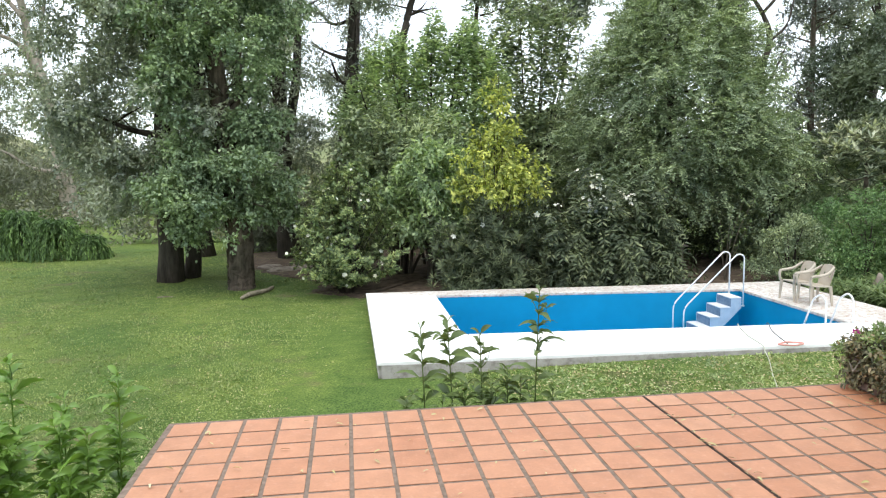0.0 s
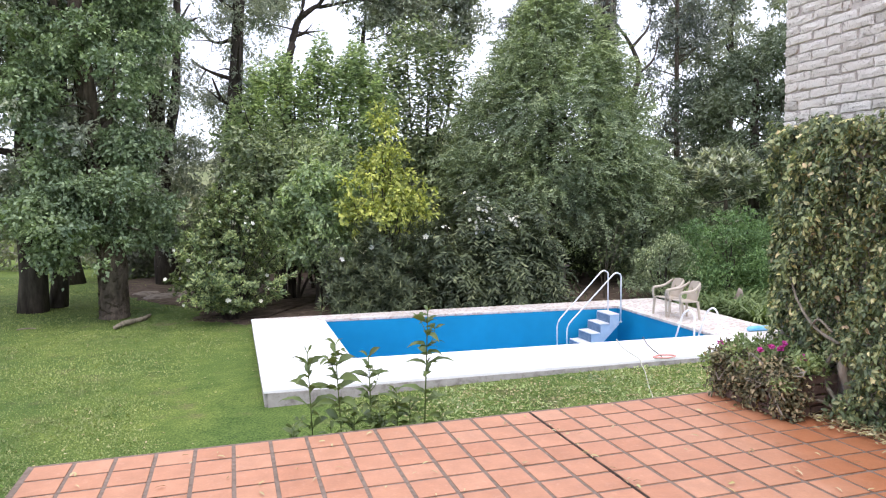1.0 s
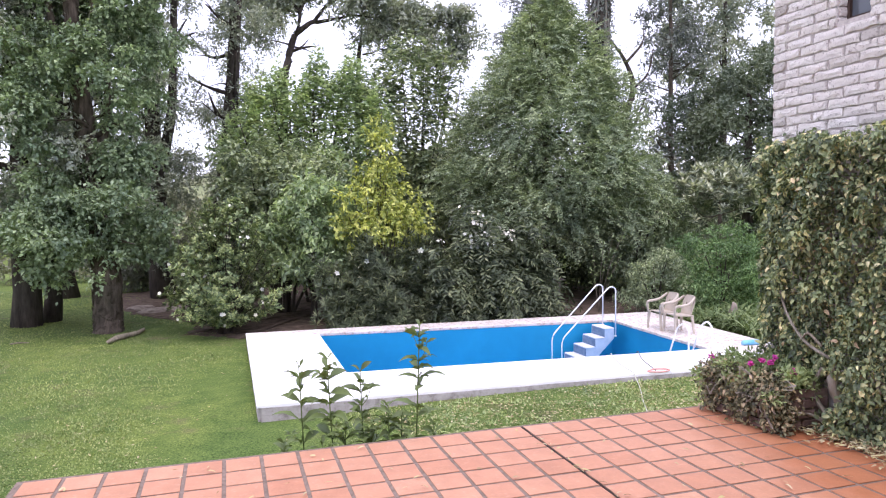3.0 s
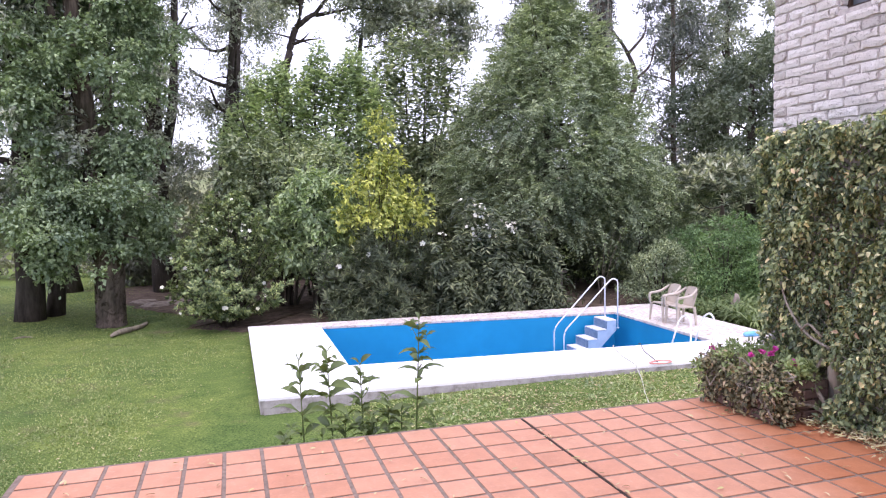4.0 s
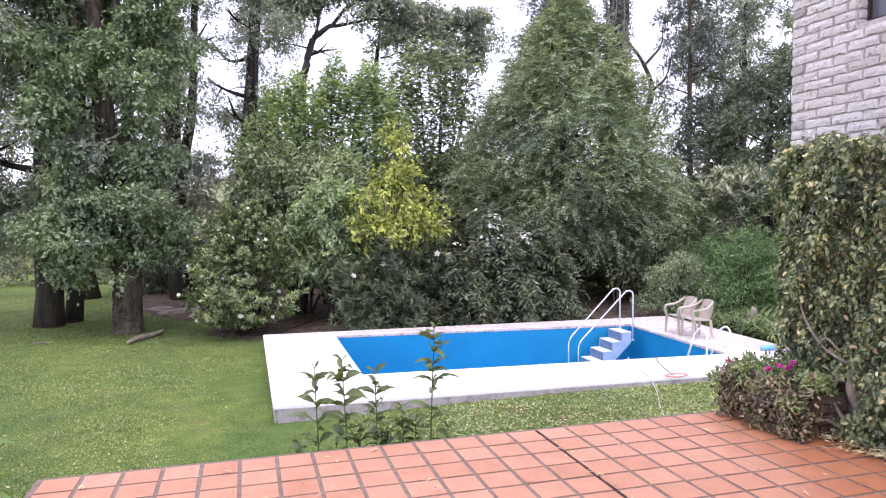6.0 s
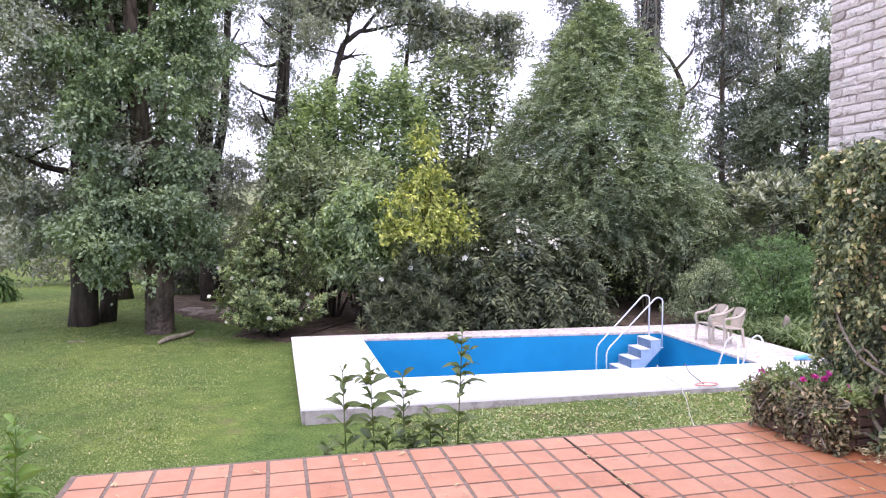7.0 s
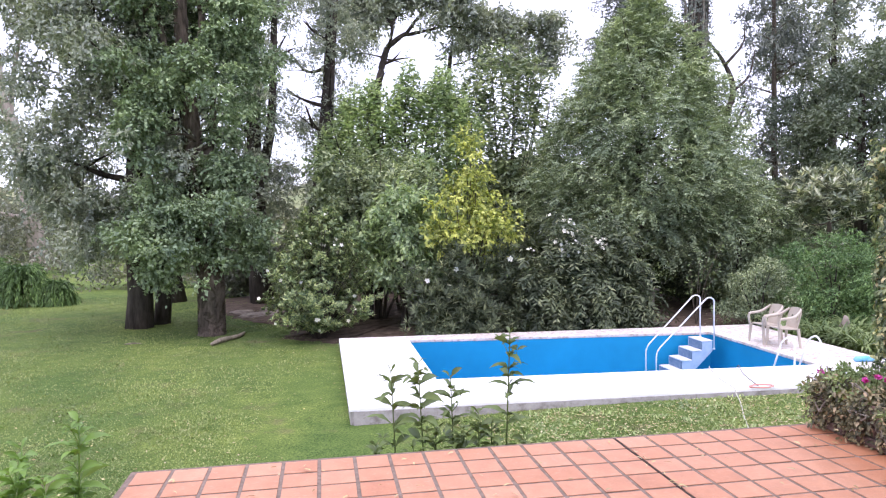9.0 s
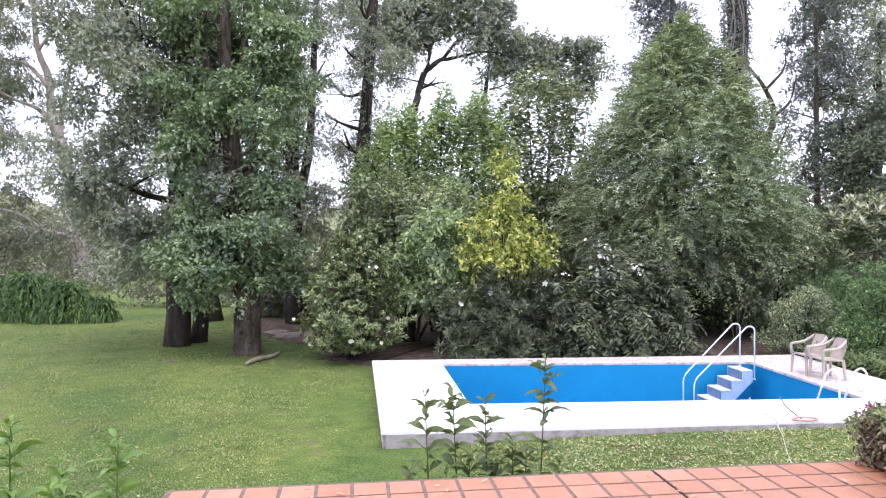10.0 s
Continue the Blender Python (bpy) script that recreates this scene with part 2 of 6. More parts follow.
LEAF = {
    "dark": leaf_material("dark_grey_green_leaf", [(0.0, (0.022, 0.038, 0.020)), (0.4, (0.045, 0.072, 0.040)), (0.75, (0.075, 0.108, 0.062)), (1.0, (0.15, 0.19, 0.125))], 0.45, 0.30, 0.9, 0.35, 4.1, 0.32),
    "maple": leaf_material("mid_green_leaf", [(0.0, (0.028, 0.053, 0.024)), (0.5, (0.060, 0.102, 0.046)), (1.0, (0.125, 0.182, 0.084))], 0.5, 0.32, 0.9, 0.3, 3.15, 0.20, 0.7),
    "camellia": leaf_material("glossy_green_leaf", [(0.0, (0.030, 0.056, 0.018)), (0.5, (0.070, 0.118, 0.032)), (1.0, (0.17, 0.22, 0.060))], 0.4, 0.3, 1.4, 0.4, 2.3, 0.20, 1.1),
    "mid": leaf_material("soft_green_leaf", [(0.0, (0.031, 0.052, 0.023)), (0.5, (0.069, 0.104, 0.045)), (1.0, (0.147, 0.19, 0.084))], 0.45, 0.32, 1.1, 0.35, 3.0, 0.20, 1.0),
    "bright": leaf_material("bright_green_leaf", [(0.0, (0.045, 0.080, 0.022)), (0.5, (0.10, 0.165, 0.042)), (1.0, (0.20, 0.27, 0.075))], 0.45, 0.4, 0.9, 0.35, 2.5, 0.22),
    "box_leaf": leaf_material("small_shrub_leaf", [(0.0, (0.030, 0.066, 0.022)), (0.5, (0.062, 0.125, 0.040)), (1.0, (0.120, 0.200, 0.070))], 0.5, 0.3, 1.2, 0.35, 1.9, 0.08, 0.9),
    "evergreen": leaf_material("dark_evergreen_leaf", [(0.0, (0.018, 0.032, 0.018)), (0.5, (0.036, 0.060, 0.032)), (1.0, (0.085, 0.120, 0.060))], 0.5, 0.2, 0.6, 0.3, 2.7, 0.22),
    "yellow": leaf_material("yellow_green_leaf", [(0.0, (0.080, 0.120, 0.016)), (0.5, (0.190, 0.230, 0.022)), (1.0, (0.34, 0.37, 0.045))], 0.55, 0.45, 2.5, 0.2, 2.15, 0.18, 1.0),
    "oleander": leaf_material("dark_narrow_leaf", [(0.0, (0.022, 0.036, 0.014)), (0.5, (0.046, 0.074, 0.028)), (0.85, (0.076, 0.114, 0.040)), (1.0, (0.14, 0.18, 0.060))], 0.48, 0.25, 1.5, 0.3, 1.7, 0.24, 1.0),
    "cone": leaf_material("feathery_green_leaf", [(0.0, (0.036, 0.060, 0.028)), (0.5, (0.072, 0.112, 0.050)), (1.0, (0.135, 0.185, 0.085))], 0.5, 0.32, 0.8, 0.25, 3.0, 0.22, 0.9),
    "conifer": leaf_material("conifer_needle", [(0.0, (0.018, 0.034, 0.024)), (0.5, (0.036, 0.058, 0.042)), (1.0, (0.070, 0.098, 0.068))], 0.55, 0.15, 0.8, 0.3, 3.2, 0.34),
    "eucalypt": leaf_material("eucalypt_leaf", [(0.0, (0.070, 0.10, 0.050)), (0.5, (0.115, 0.15, 0.080)), (1.0, (0.19, 0.22, 0.125))], 0.5, 0.3, 0.8, 0.3, 1.6, 0.22),
    "weeping": leaf_material("weeping_hedge_leaf", [(0.0, (0.022, 0.046, 0.014)), (0.5, (0.048, 0.092, 0.026)), (1.0, (0.095, 0.160, 0.045))], 0.5, 0.25, 0.8, 0.3, 1.9, 0.02, 0.9),
    "ivy": leaf_material("wall_ivy_leaf", [(0.0, (0.024, 0.032, 0.015)), (0.4, (0.046, 0.064, 0.026)), (0.75, (0.078, 0.098, 0.040)), (0.90, (0.115, 0.122, 0.048)), (0.97, (0.170, 0.168, 0.075)), (1.0, (0.140, 0.105, 0.056))], 0.4, 0.24, 5.0, 0.45, 3.8, 0.12, 1.15),
    "creeper": leaf_material("planter_creeper_leaf", [(0.0, (0.030, 0.030, 0.016)), (0.4, (0.068, 0.070, 0.032)), (0.7, (0.112, 0.108, 0.050)), (1.0, (0.21, 0.165, 0.09))], 0.5, 0.2, 5.0, 0.3, 1.9, 0.10, 1.1),
    # darkened so the front stalks read as silhouettes against the white rim
    "stalk": leaf_material("dim_stalk_leaf", [(0.0, (0.045, 0.075, 0.022)), (0.6, (0.085, 0.125, 0.036)), (1.0, (0.15, 0.185, 0.060))], 0.40, 0.35, 3.0, 0.45, 1.5, 0.04, 1.3),
    # brighter copy for the left stalks, which look lit against the lawn
    "stalk_lit": leaf_material("lit_stalk_leaf", [(0.0, (0.050, 0.095, 0.022)), (0.6, (0.095, 0.155, 0.036)), (1.0, (0.17, 0.22, 0.060))], 0.36, 0.40, 3.0, 0.5, 1.9, -0.06, 1.5),
    "shoot": leaf_material("fresh_green_leaf", [(0.0, (0.034, 0.066, 0.024)), (0.5, (0.074, 0.133, 0.046)), (1.0, (0.155, 0.222, 0.085))], 0.42, 0.55, 0.9, 0.4, 3.3, 0.27, 0.9),
    "loquat": leaf_material("leathery_grey_green_leaf", [(0.0, (0.030, 0.048, 0.024)), (0.5, (0.070, 0.100, 0.052)), (1.0, (0.17, 0.20, 0.115))], 0.45, 0.25, 1.4, 0.45, 3.3, 0.26, 1.0),
    "strap": leaf_material("strap_leaf", [(0.0, (0.060, 0.110, 0.028)), (0.5, (0.11, 0.18, 0.045)), (1.0, (0.20, 0.27, 0.085))], 0.5, 0.3, 0.8, 0.3, 1.25, 0.12, 1.0),
    # paler and greyer: distance haze put into the leaf colour
    "far": leaf_material("hazed_far_leaf", [(0.0, (0.040, 0.060, 0.030)), (0.5, (0.080, 0.110, 0.052)), (1.0, (0.15, 0.175, 0.095))], 0.6, 0.3, 0.12, 0.2, 2.2, 0.34),
    "blade": leaf_material("grass_blade", [(0.0, (0.060, 0.105, 0.018)), (0.5, (0.122, 0.185, 0.036)), (0.85, (0.195, 0.25, 0.070)), (1.0, (0.27, 0.285, 0.11))], 0.6, 0.4, 0.35, 0.15, 1.7, 0.17, 0.75),
    "white_petal": leaf_material("white_petal", [(0.0, (0.62, 0.62, 0.56)), (1.0, (0.82, 0.80, 0.78))], 0.6, 0.3, 2.0, 0.3, 1.05, 0.0),
    "magenta_petal": leaf_material("magenta_petal", [(0.0, (0.50, 0.03, 0.34)), (1.0, (0.72, 0.12, 0.55))], 0.55, 0.35, 2.0, 0.3, 1.0, 0.0, 1.0),
}


# ---- mesh helpers ----


def mesh_of(name, verts, faces):
    """A mesh from an array of points and an array of faces with one corner count, or lists."""
    me = bpy.data.meshes.new(name)
    if isinstance(faces, np.ndarray):
        n, c = faces.shape
        me.vertices.add(len(verts))
        me.vertices.foreach_set("co", np.ascontiguousarray(verts, np.float32).ravel())
        me.loops.add(n * c)
        me.loops.foreach_set("vertex_index", faces.astype(np.int32).ravel())
        me.polygons.add(n)
        me.polygons.foreach_set("loop_start", np.arange(0, n * c, c, dtype=np.int32))
        me.update(calc_edges=True)
    else:
        me.from_pydata([tuple(v) for v in verts], [], faces)
        me.update()
    return me


def part(name, data, material, parent=None, label="", smooth=False):
    """Links a bmesh or a mesh as one object under a thing or a part."""
    if isinstance(data, bmesh.types.BMesh):
        bm = data
        bmesh.ops.recalc_face_normals(bm, faces=bm.faces)
        data = bpy.data.meshes.new(name)
        bm.to_mesh(data)
        bm.free()
    if not data.materials:
        data.materials.append(material)
    if smooth:
        data.polygons.foreach_set("use_smooth", [True] * len(data.polygons))
    ob = new(name, data)
    if parent:
        ob.parent = parent
    if label:
        ob["label"] = label
    return ob


def thing(name, label, category, at=(0, 0, 0), turn=0.0, group="", kind=""):
    ob = new(name)
    ob.matrix_basis = pose(*at, 0, 0, turn)
    return tagged(ob, label, category, group, kind)


def add_box(bm, x0, x1, y0, y1, z0, z1, bevel=0.0, m=None):
    made = bmesh.ops.create_cube(bm, size=1.0)["verts"]
    bmesh.ops.scale(bm, vec=(x1 - x0, y1 - y0, z1 - z0), verts=made)
    bmesh.ops.translate(bm, vec=((x0 + x1) / 2, (y0 + y1) / 2, (z0 + z1) / 2), verts=made)
    if bevel:
        edges = list({e for v in made for e in v.link_edges})
        made = bmesh.ops.bevel(bm, geom=edges, offset=bevel, segments=2, affect="EDGES", profile=0.6)["verts"]
    if m is not None:
        bmesh.ops.transform(bm, matrix=m, verts=made)
    return bm


def box(*span, bevel=0.0, m=None):
    return add_box(bmesh.new(), *span, bevel=bevel, m=m)


def box_mesh(name, sx, sy, sz, bevel):
    """A small block with a bevelled top, cheap enough to repeat."""
    b = bevel
    x, y = sx / 2, sy / 2
    v = [(-x, -y, 0), (x, -y, 0), (x, y, 0), (-x, y, 0), (-x, -y, sz - b), (x, -y, sz - b), (x, y, sz - b), (-x, y, sz - b),
         (-x + b, -y + b, sz), (x - b, -y + b, sz), (x - b, y - b, sz), (-x + b, y - b, sz)]
    f = [(0, 3, 2, 1)] + [(i, (i + 1) % 4, 4 + (i + 1) % 4, 4 + i) for i in range(4)]
    f += [(4 + i, 4 + (i + 1) % 4, 8 + (i + 1) % 4, 8 + i) for i in range(4)] + [(8, 9, 10, 11)]
    return mesh_of(name, v, f)


def tube(points, radii, sides=8, rough=0.0, seed=0):
    """Arrays of a round tapering tube along points."""
    p = np.array(points, float)
    r = np.interp(np.linspace(0, 1, len(p)), np.linspace(0, 1, len(np.atleast_1d(radii))), np.atleast_1d(radii))
    d = np.gradient(p, axis=0)
    d /= np.linalg.norm(d, axis=1, keepdims=True) + 1e-9
    ref = np.where(np.abs(d[:, 2:3]) > 0.9, np.array([[1.0, 0, 0]]), np.array([[0, 0, 1.0]]))
    a = np.cross(d, ref)
    a /= np.linalg.norm(a, axis=1, keepdims=True) + 1e-9
    b = np.cross(d, a)
    ang = np.linspace(0, 2 * np.pi, sides, endpoint=False)
    rng = np.random.default_rng(seed)
    wob = 1 + rough * rng.uniform(-1, 1, (len(p), sides))
    v = p[:, None] + (r[:, None] * wob)[..., None] * (np.cos(ang)[None, :, None] * a[:, None] + np.sin(ang)[None, :, None] * b[:, None])
    n = len(p)
    i, j = np.meshgrid(np.arange(n - 1), np.arange(sides), indexing="ij")
    q = np.stack([i * sides + j, i * sides + (j + 1) % sides, (i + 1) * sides + (j + 1) % sides, (i + 1) * sides + j], -1).reshape(-1, 4)
    v = np.concatenate([v.reshape(-1, 3), p[:1], p[-1:]])
    j = np.arange(sides)
    s0, s1 = n * sides, n * sides + 1
    caps = np.concatenate([np.stack([np.full(sides, s0), (j + 1) % sides, j, j], -1), np.stack([np.full(sides, s1), (n - 1) * sides + j, (n - 1) * sides + (j + 1) % sides, (n - 1) * sides + (j + 1) % sides], -1)])
    return v, [tuple(f) for f in q.tolist()] + [tuple(f[:3]) for f in caps.tolist()]


def join(pieces):
    verts, faces, n = [], [], 0
    for v, f in pieces:
        verts.append(np.asarray(v, float))
        faces += [tuple(i + n for i in face) for face in f]
        n += len(v)
    return np.concatenate(verts), faces


def spline(points, steps=6):
    """A smooth line through points."""
    p = np.array(points, float)
    q = np.vstack([2 * p[0] - p[1], p, 2 * p[-1] - p[-2]])
    out = []
    for i in range(1, len(q) - 2):
        for t in np.linspace(0, 1, steps, endpoint=False):
            a, b, c, d = q[i - 1], q[i], q[i + 1], q[i + 2]
            out.append(0.5 * (2 * b + (c - a) * t + (2 * a - 5 * b + 4 * c - d) * t**2 + (3 * b - a - 3 * c + d) * t**3))
    out.append(p[-1])
    return np.array(out)


def rounded(points, radius=0.06, steps=5):
    """A bent pipe's line: straight runs with rounded corners."""
    p = [np.array(q, float) for q in points]
    out = [p[0]]
    for a, b, c in zip(p, p[1:], p[2:]):
        u, w = (a - b), (c - b)
        r = min(radius, np.linalg.norm(u) * 0.49, np.linalg.norm(w) * 0.49)
        s, e = b + u / np.linalg.norm(u) * r, b + w / np.linalg.norm(w) * r
        out += [(1 - t) ** 2 * s + 2 * t * (1 - t) * b + t * t * e for t in np.linspace(0, 1, steps)]
    out.append(p[-1])
    return np.array(out)


def unit(v):
    return v / (np.linalg.norm(v, axis=-1, keepdims=True) + 1e-9)


# ---- leaves ----
def leaves(base, along, face, length, width, fold=0.25, fine=False):
    """Arrays of leaves: each starts at base, points along, and lies across face. fine: with a bent midrib and rounded sides."""
    along = unit(along)
    side = unit(np.cross(along, face))
    up = np.cross(side, along)
    L, W = np.broadcast_to(length, len(base))[:, None], np.broadcast_to(width, len(base))[:, None]
    if not fine:
        v = np.stack([base, base + along * L * 0.45 - side * W / 2 + up * W * fold, base + along * L, base + along * L * 0.45 + side * W / 2 + up * W * fold], 1)
        f = np.array([[0, 1, 2], [0, 2, 3]])
    else:
        def at(s, w, lift):
            return base + along * L * s + side * W * w + up * (W * abs(w) * fold * 2 + L * lift)
        v = np.stack([at(0, 0, 0), at(0.28, -0.46, 0.05), at(0.3, 0, 0.05), at(0.28, 0.46, 0.05), at(0.68, -0.36, 0.03), at(0.68, 0, 0.03), at(0.68, 0.36, 0.03), at(1, 0, -0.1)], 1)
        f = np.array([[0, 1, 2], [0, 2, 3], [1, 4, 5], [1, 5, 2], [2, 5, 6], [2, 6, 3], [4, 7, 5], [5, 7, 6]])
    n, m = len(base), v.shape[1]
    faces = (f[None] + (np.arange(n) * m)[:, None, None]).reshape(-1, 3)
    return v.reshape(-1, 3), faces


def ball(rng, n):
    return unit(rng.normal(size=(n, 3)))


def bough(rng, n, top=0.62):
    """Directions over a ball, most of them on its upper side."""
    d = ball(rng, n)
    d[:, 2] = np.where(rng.random(n) < top, np.abs(d[:, 2]), d[:, 2])
    return d


def cloud(rng, clumps, n, length, width, droop=0.25, up=0.5, shell=0.3, sprays=0):
    """Arrays of n leaves spread over clumps, rows of x y z rx ry rz. droop bends the leaves down, up lays their faces skyward, sprays gathers them along short twigs."""
    c = np.asarray(clumps, float)
    weight = (c[:, 3] * c[:, 4] * c[:, 5]) ** (2 / 3)
    if sprays:
        k = max(1, n // sprays)
        pick = rng.choice(len(c), k, p=weight / weight.sum())
        out = bough(rng, k)
        centre = c[pick, :3] + out * c[pick, 3:] * (rng.random((k, 1)) ** shell)
        way = unit(out * 0.9 + rng.normal(size=(k, 3)) * 0.45 + np.array([0, 0, -droop]))
        span = length * rng.uniform(1.6, 3.2, (k, 1))
        who = np.repeat(np.arange(k), sprays)[:n]
        s = rng.random((len(who), 1))
        base = centre[who] + way[who] * span[who] * s + np.array([0, 0, -0.25]) * span[who] * s * s
        along = way[who] * 0.7 + rng.normal(size=(len(who), 3)) * 0.6 + np.array([0, 0, -droop * 0.6])
        out = out[who]
    else:
        pick = rng.choice(len(c), n, p=weight / weight.sum())
        out = bough(rng, n)
        base = c[pick, :3] + out * c[pick, 3:] * (rng.random((n, 1)) ** shell)
        along = out * 0.6 + rng.normal(size=(n, 3)) * 0.6 + np.array([0, 0, -droop])
    m = len(base)
    face = out * 0.75 + rng.normal(size=(m, 3)) * 0.4 + np.array([0, 0, up])
    size = rng.uniform(0.65, 1.3, m)
    return leaves(base, along, face, length * size, width * size)


def fronds(rng, base, way, span, pairs, length, width, droop=0.35, spread=0.8):
    """Arrays of arching fronds: each starts at base, runs along way for span metres and carries pairs of leaflets in its plane."""
    k, m = len(base), pairs * 2
    s = np.repeat(np.linspace(0.12, 1.0, pairs), 2)[None, :, None]
    down = np.array([0, 0, -1.0])
    way, span = unit(way), np.broadcast_to(span, k)[:, None, None]
    p = base[:, None] + way[:, None] * span * s + down * droop * span * s**2
    run = unit(way[:, None] + down * 2 * droop * s)
    side = unit(np.cross(run, np.array([0, 0, 1.0]) + rng.normal(0, 0.25, (k, 1, 3))))
    hand = np.tile([-1.0, 1.0], pairs)[None, :, None]
    along = run * 0.6 + side * hand * spread + down * 0.12 + rng.normal(0, 0.24, (k, m, 3))
    face = np.cross(side, run) + rng.normal(0, 0.38, (k, m, 3))
    size = (np.sin(np.clip(s[..., 0] * 2.6, 0.5, 2.8)) * 0.6 + 0.45) * rng.uniform(0.8, 1.2, (k, m))
    return leaves(p.reshape(-1, 3), along.reshape(-1, 3), face.reshape(-1, 3), length * size.ravel(), width * size.ravel())


def rosettes(rng, base, axis, blades, length, width, open_up=0.75, droop=0.2):
    """Arrays of tufts: lance leaves that spread round an axis from the end of a twig."""
    k = len(base)
    axis = unit(axis)
    u = unit(np.cross(axis, np.array([0.31, 0.17, 0.93])))
    w = np.cross(axis, u)
    a = np.arange(blades) * 2.4 + rng.uniform(0, 6.28, (k, 1))
    lift = rng.uniform(0.1, 1.0, (k, blades, 1))
    ring = np.cos(a)[..., None] * u[:, None] + np.sin(a)[..., None] * w[:, None]
    along = ring * open_up + axis[:, None] * lift + np.array([0, 0, -droop])
    face = axis[:, None] - ring * lift * 0.6 + rng.normal(0, 0.15, (k, blades, 3))
    p = base[:, None] + axis[:, None] * (lift - 0.5) * length * 0.5
    size = rng.uniform(0.75, 1.2, (k, blades))
    return leaves(p.reshape(-1, 3), along.reshape(-1, 3), face.reshape(-1, 3), (length * size).ravel(), (width * size).ravel())


def shoots(rng, n, envelope, depth, per, length, width, reach=(0.9, 2.0), low=0.55):
    """Arrays of leaves along n upright shoots whose tips fill an outline, rows of (x, height); depth is the crown's half-depth."""
    ex, ez = np.array(envelope, float).T
    x, y = rng.uniform(ex[0], ex[-1], n), rng.normal(0, depth * 0.5, n)
    top = np.interp(x, ex, ez) * (low + (1 - low) * rng.random(n) ** 0.45) - 0.25 * np.abs(y)
    tip = np.stack([x, y, top], -1)
    way = unit(np.stack([(x - ex.mean()) * 0.12 + rng.normal(0, 0.2, n), y * 0.15 + rng.normal(0, 0.2, n), np.ones(n)], -1))
    span = rng.uniform(*reach, n)
    s = rng.random((n, per, 1))
    p = tip[:, None] - way[:, None] * span[:, None, None] * s
    a = rng.uniform(0, 6.28, (n, per))
    out = np.stack([np.cos(a), np.sin(a), rng.normal(0.15, 0.35, (n, per))], -1)
    face = np.array([0, 0, 0.8]) - out * 0.3 + rng.normal(0, 0.45, (n, per, 3))
    size = rng.uniform(0.7, 1.25, (n, per)) * (0.65 + 0.5 * s[..., 0])
    return leaves((p + out * 0.03).reshape(-1, 3), out.reshape(-1, 3), face.reshape(-1, 3), (length * size).ravel(), (width * size).ravel())


def gather(*sets):
    """Joins arrays of leaves into one."""
    n, vs, fs = 0, [], []
    for v, f in sets:
        vs.append(v)
        fs.append(f + n)
        n += len(v)
    return np.concatenate(vs), np.concatenate(fs)


def profile_clumps(rng, n, profile, size, flat=0.75, inner=0.35, lean=(0, 0)):
    """Clumps inside a turned outline, rows of (height, radius) from the foot of the tree, the most of them near its skin."""
    h, r = np.array(profile, float).T
    zs = np.linspace(h[0], h[-1], 200)
    rs = np.interp(zs, h, r)
    z = rng.choice(zs, n, p=(rs + 0.15) / (rs + 0.15).sum())
    rad = np.interp(z, h, r) * (inner + (1 - inner) * rng.random(n) ** 0.5) * rng.uniform(0.72, 1.2, n)
    a = rng.uniform(0, 2 * np.pi, n)
    s = size * (0.4 + 1.0 * rng.random(n) ** 1.8) * np.clip(np.interp(z, h, r) / (r.max() * 0.5), 0.35, 1.0)
    t = (z - h[0]) / (h[-1] - h[0])
    return np.stack([rad * np.cos(a) + lean[0] * t, rad * np.sin(a) + lean[1] * t, z, s, s, s * flat], -1)


def trunk_mesh(rng, height, r0, r1, lean=(0, 0), limbs=6, spread=2.0, start=0.35, flare=1.35, sides=10, rough=0.12, rise=0.5):
    """Arrays of a tapered trunk with a flared foot and limbs that fork once."""
    k = 12
    z = np.linspace(-0.15, height, k)
    t = np.linspace(0, 1, k)
    wob = np.cumsum(rng.normal(0, 0.015 * height / k * 3, (k, 2)), 0)
    line = np.stack([lean[0] * t + wob[:, 0] - wob[0, 0], lean[1] * t + wob[:, 1] - wob[0, 1], z], -1)
    rad = r0 + (r1 - r0) * t
    rad[0] *= flare
    rad[1] *= 1 + (flare - 1) * 0.25
    pieces = [tube(line, rad, sides, rough, int(rng.integers(1e6)))]
    for _ in range(limbs):
        s = rng.uniform(start, 0.95)
        at = np.array([np.interp(s, t, line[:, i]) for i in range(3)])
        r = np.interp(s, t, rad) * rng.uniform(0.3, 0.5)
        a = rng.uniform(0, 2 * np.pi)
        reach = spread * rng.uniform(0.6, 1.1)
        end = at + np.array([np.cos(a) * reach, np.sin(a) * reach, reach * rng.uniform(rise * 0.5, rise * 1.6)])
        mid = (at + end) / 2 + rng.normal(0, 0.1 * reach, 3) + np.array([0, 0, -0.08 * reach])
        limb = spline([at, mid, end], 5)
        pieces.append(tube(limb, [r, r * 0.25], 6, rough, int(rng.integers(1e6))))
        for _ in range(2):
            i = rng.integers(4, len(limb) - 2)
            tip = limb[i] + unit(rng.normal(size=3) + unit(end - at) + np.array([0, 0, 0.4])) * reach * 0.45
            pieces.append(tube(spline([limb[i], (limb[i] + tip) / 2 + rng.normal(0, 0.04 * reach, 3), tip], 4), [r * 0.4, r * 0.1], 5, rough, int(rng.integers(1e6))))
    return join(pieces)


def tree(name, label, category, at, trunk, bark, crown, leaf):
    """A tree: a trunk and a crown, both as arrays."""
    t = thing(name, label, category, at)
    part("trunk", mesh_of("trunk", *trunk), bark, t, smooth=True)
    part("crown", mesh_of("crown", *crown), leaf, t)
    return t


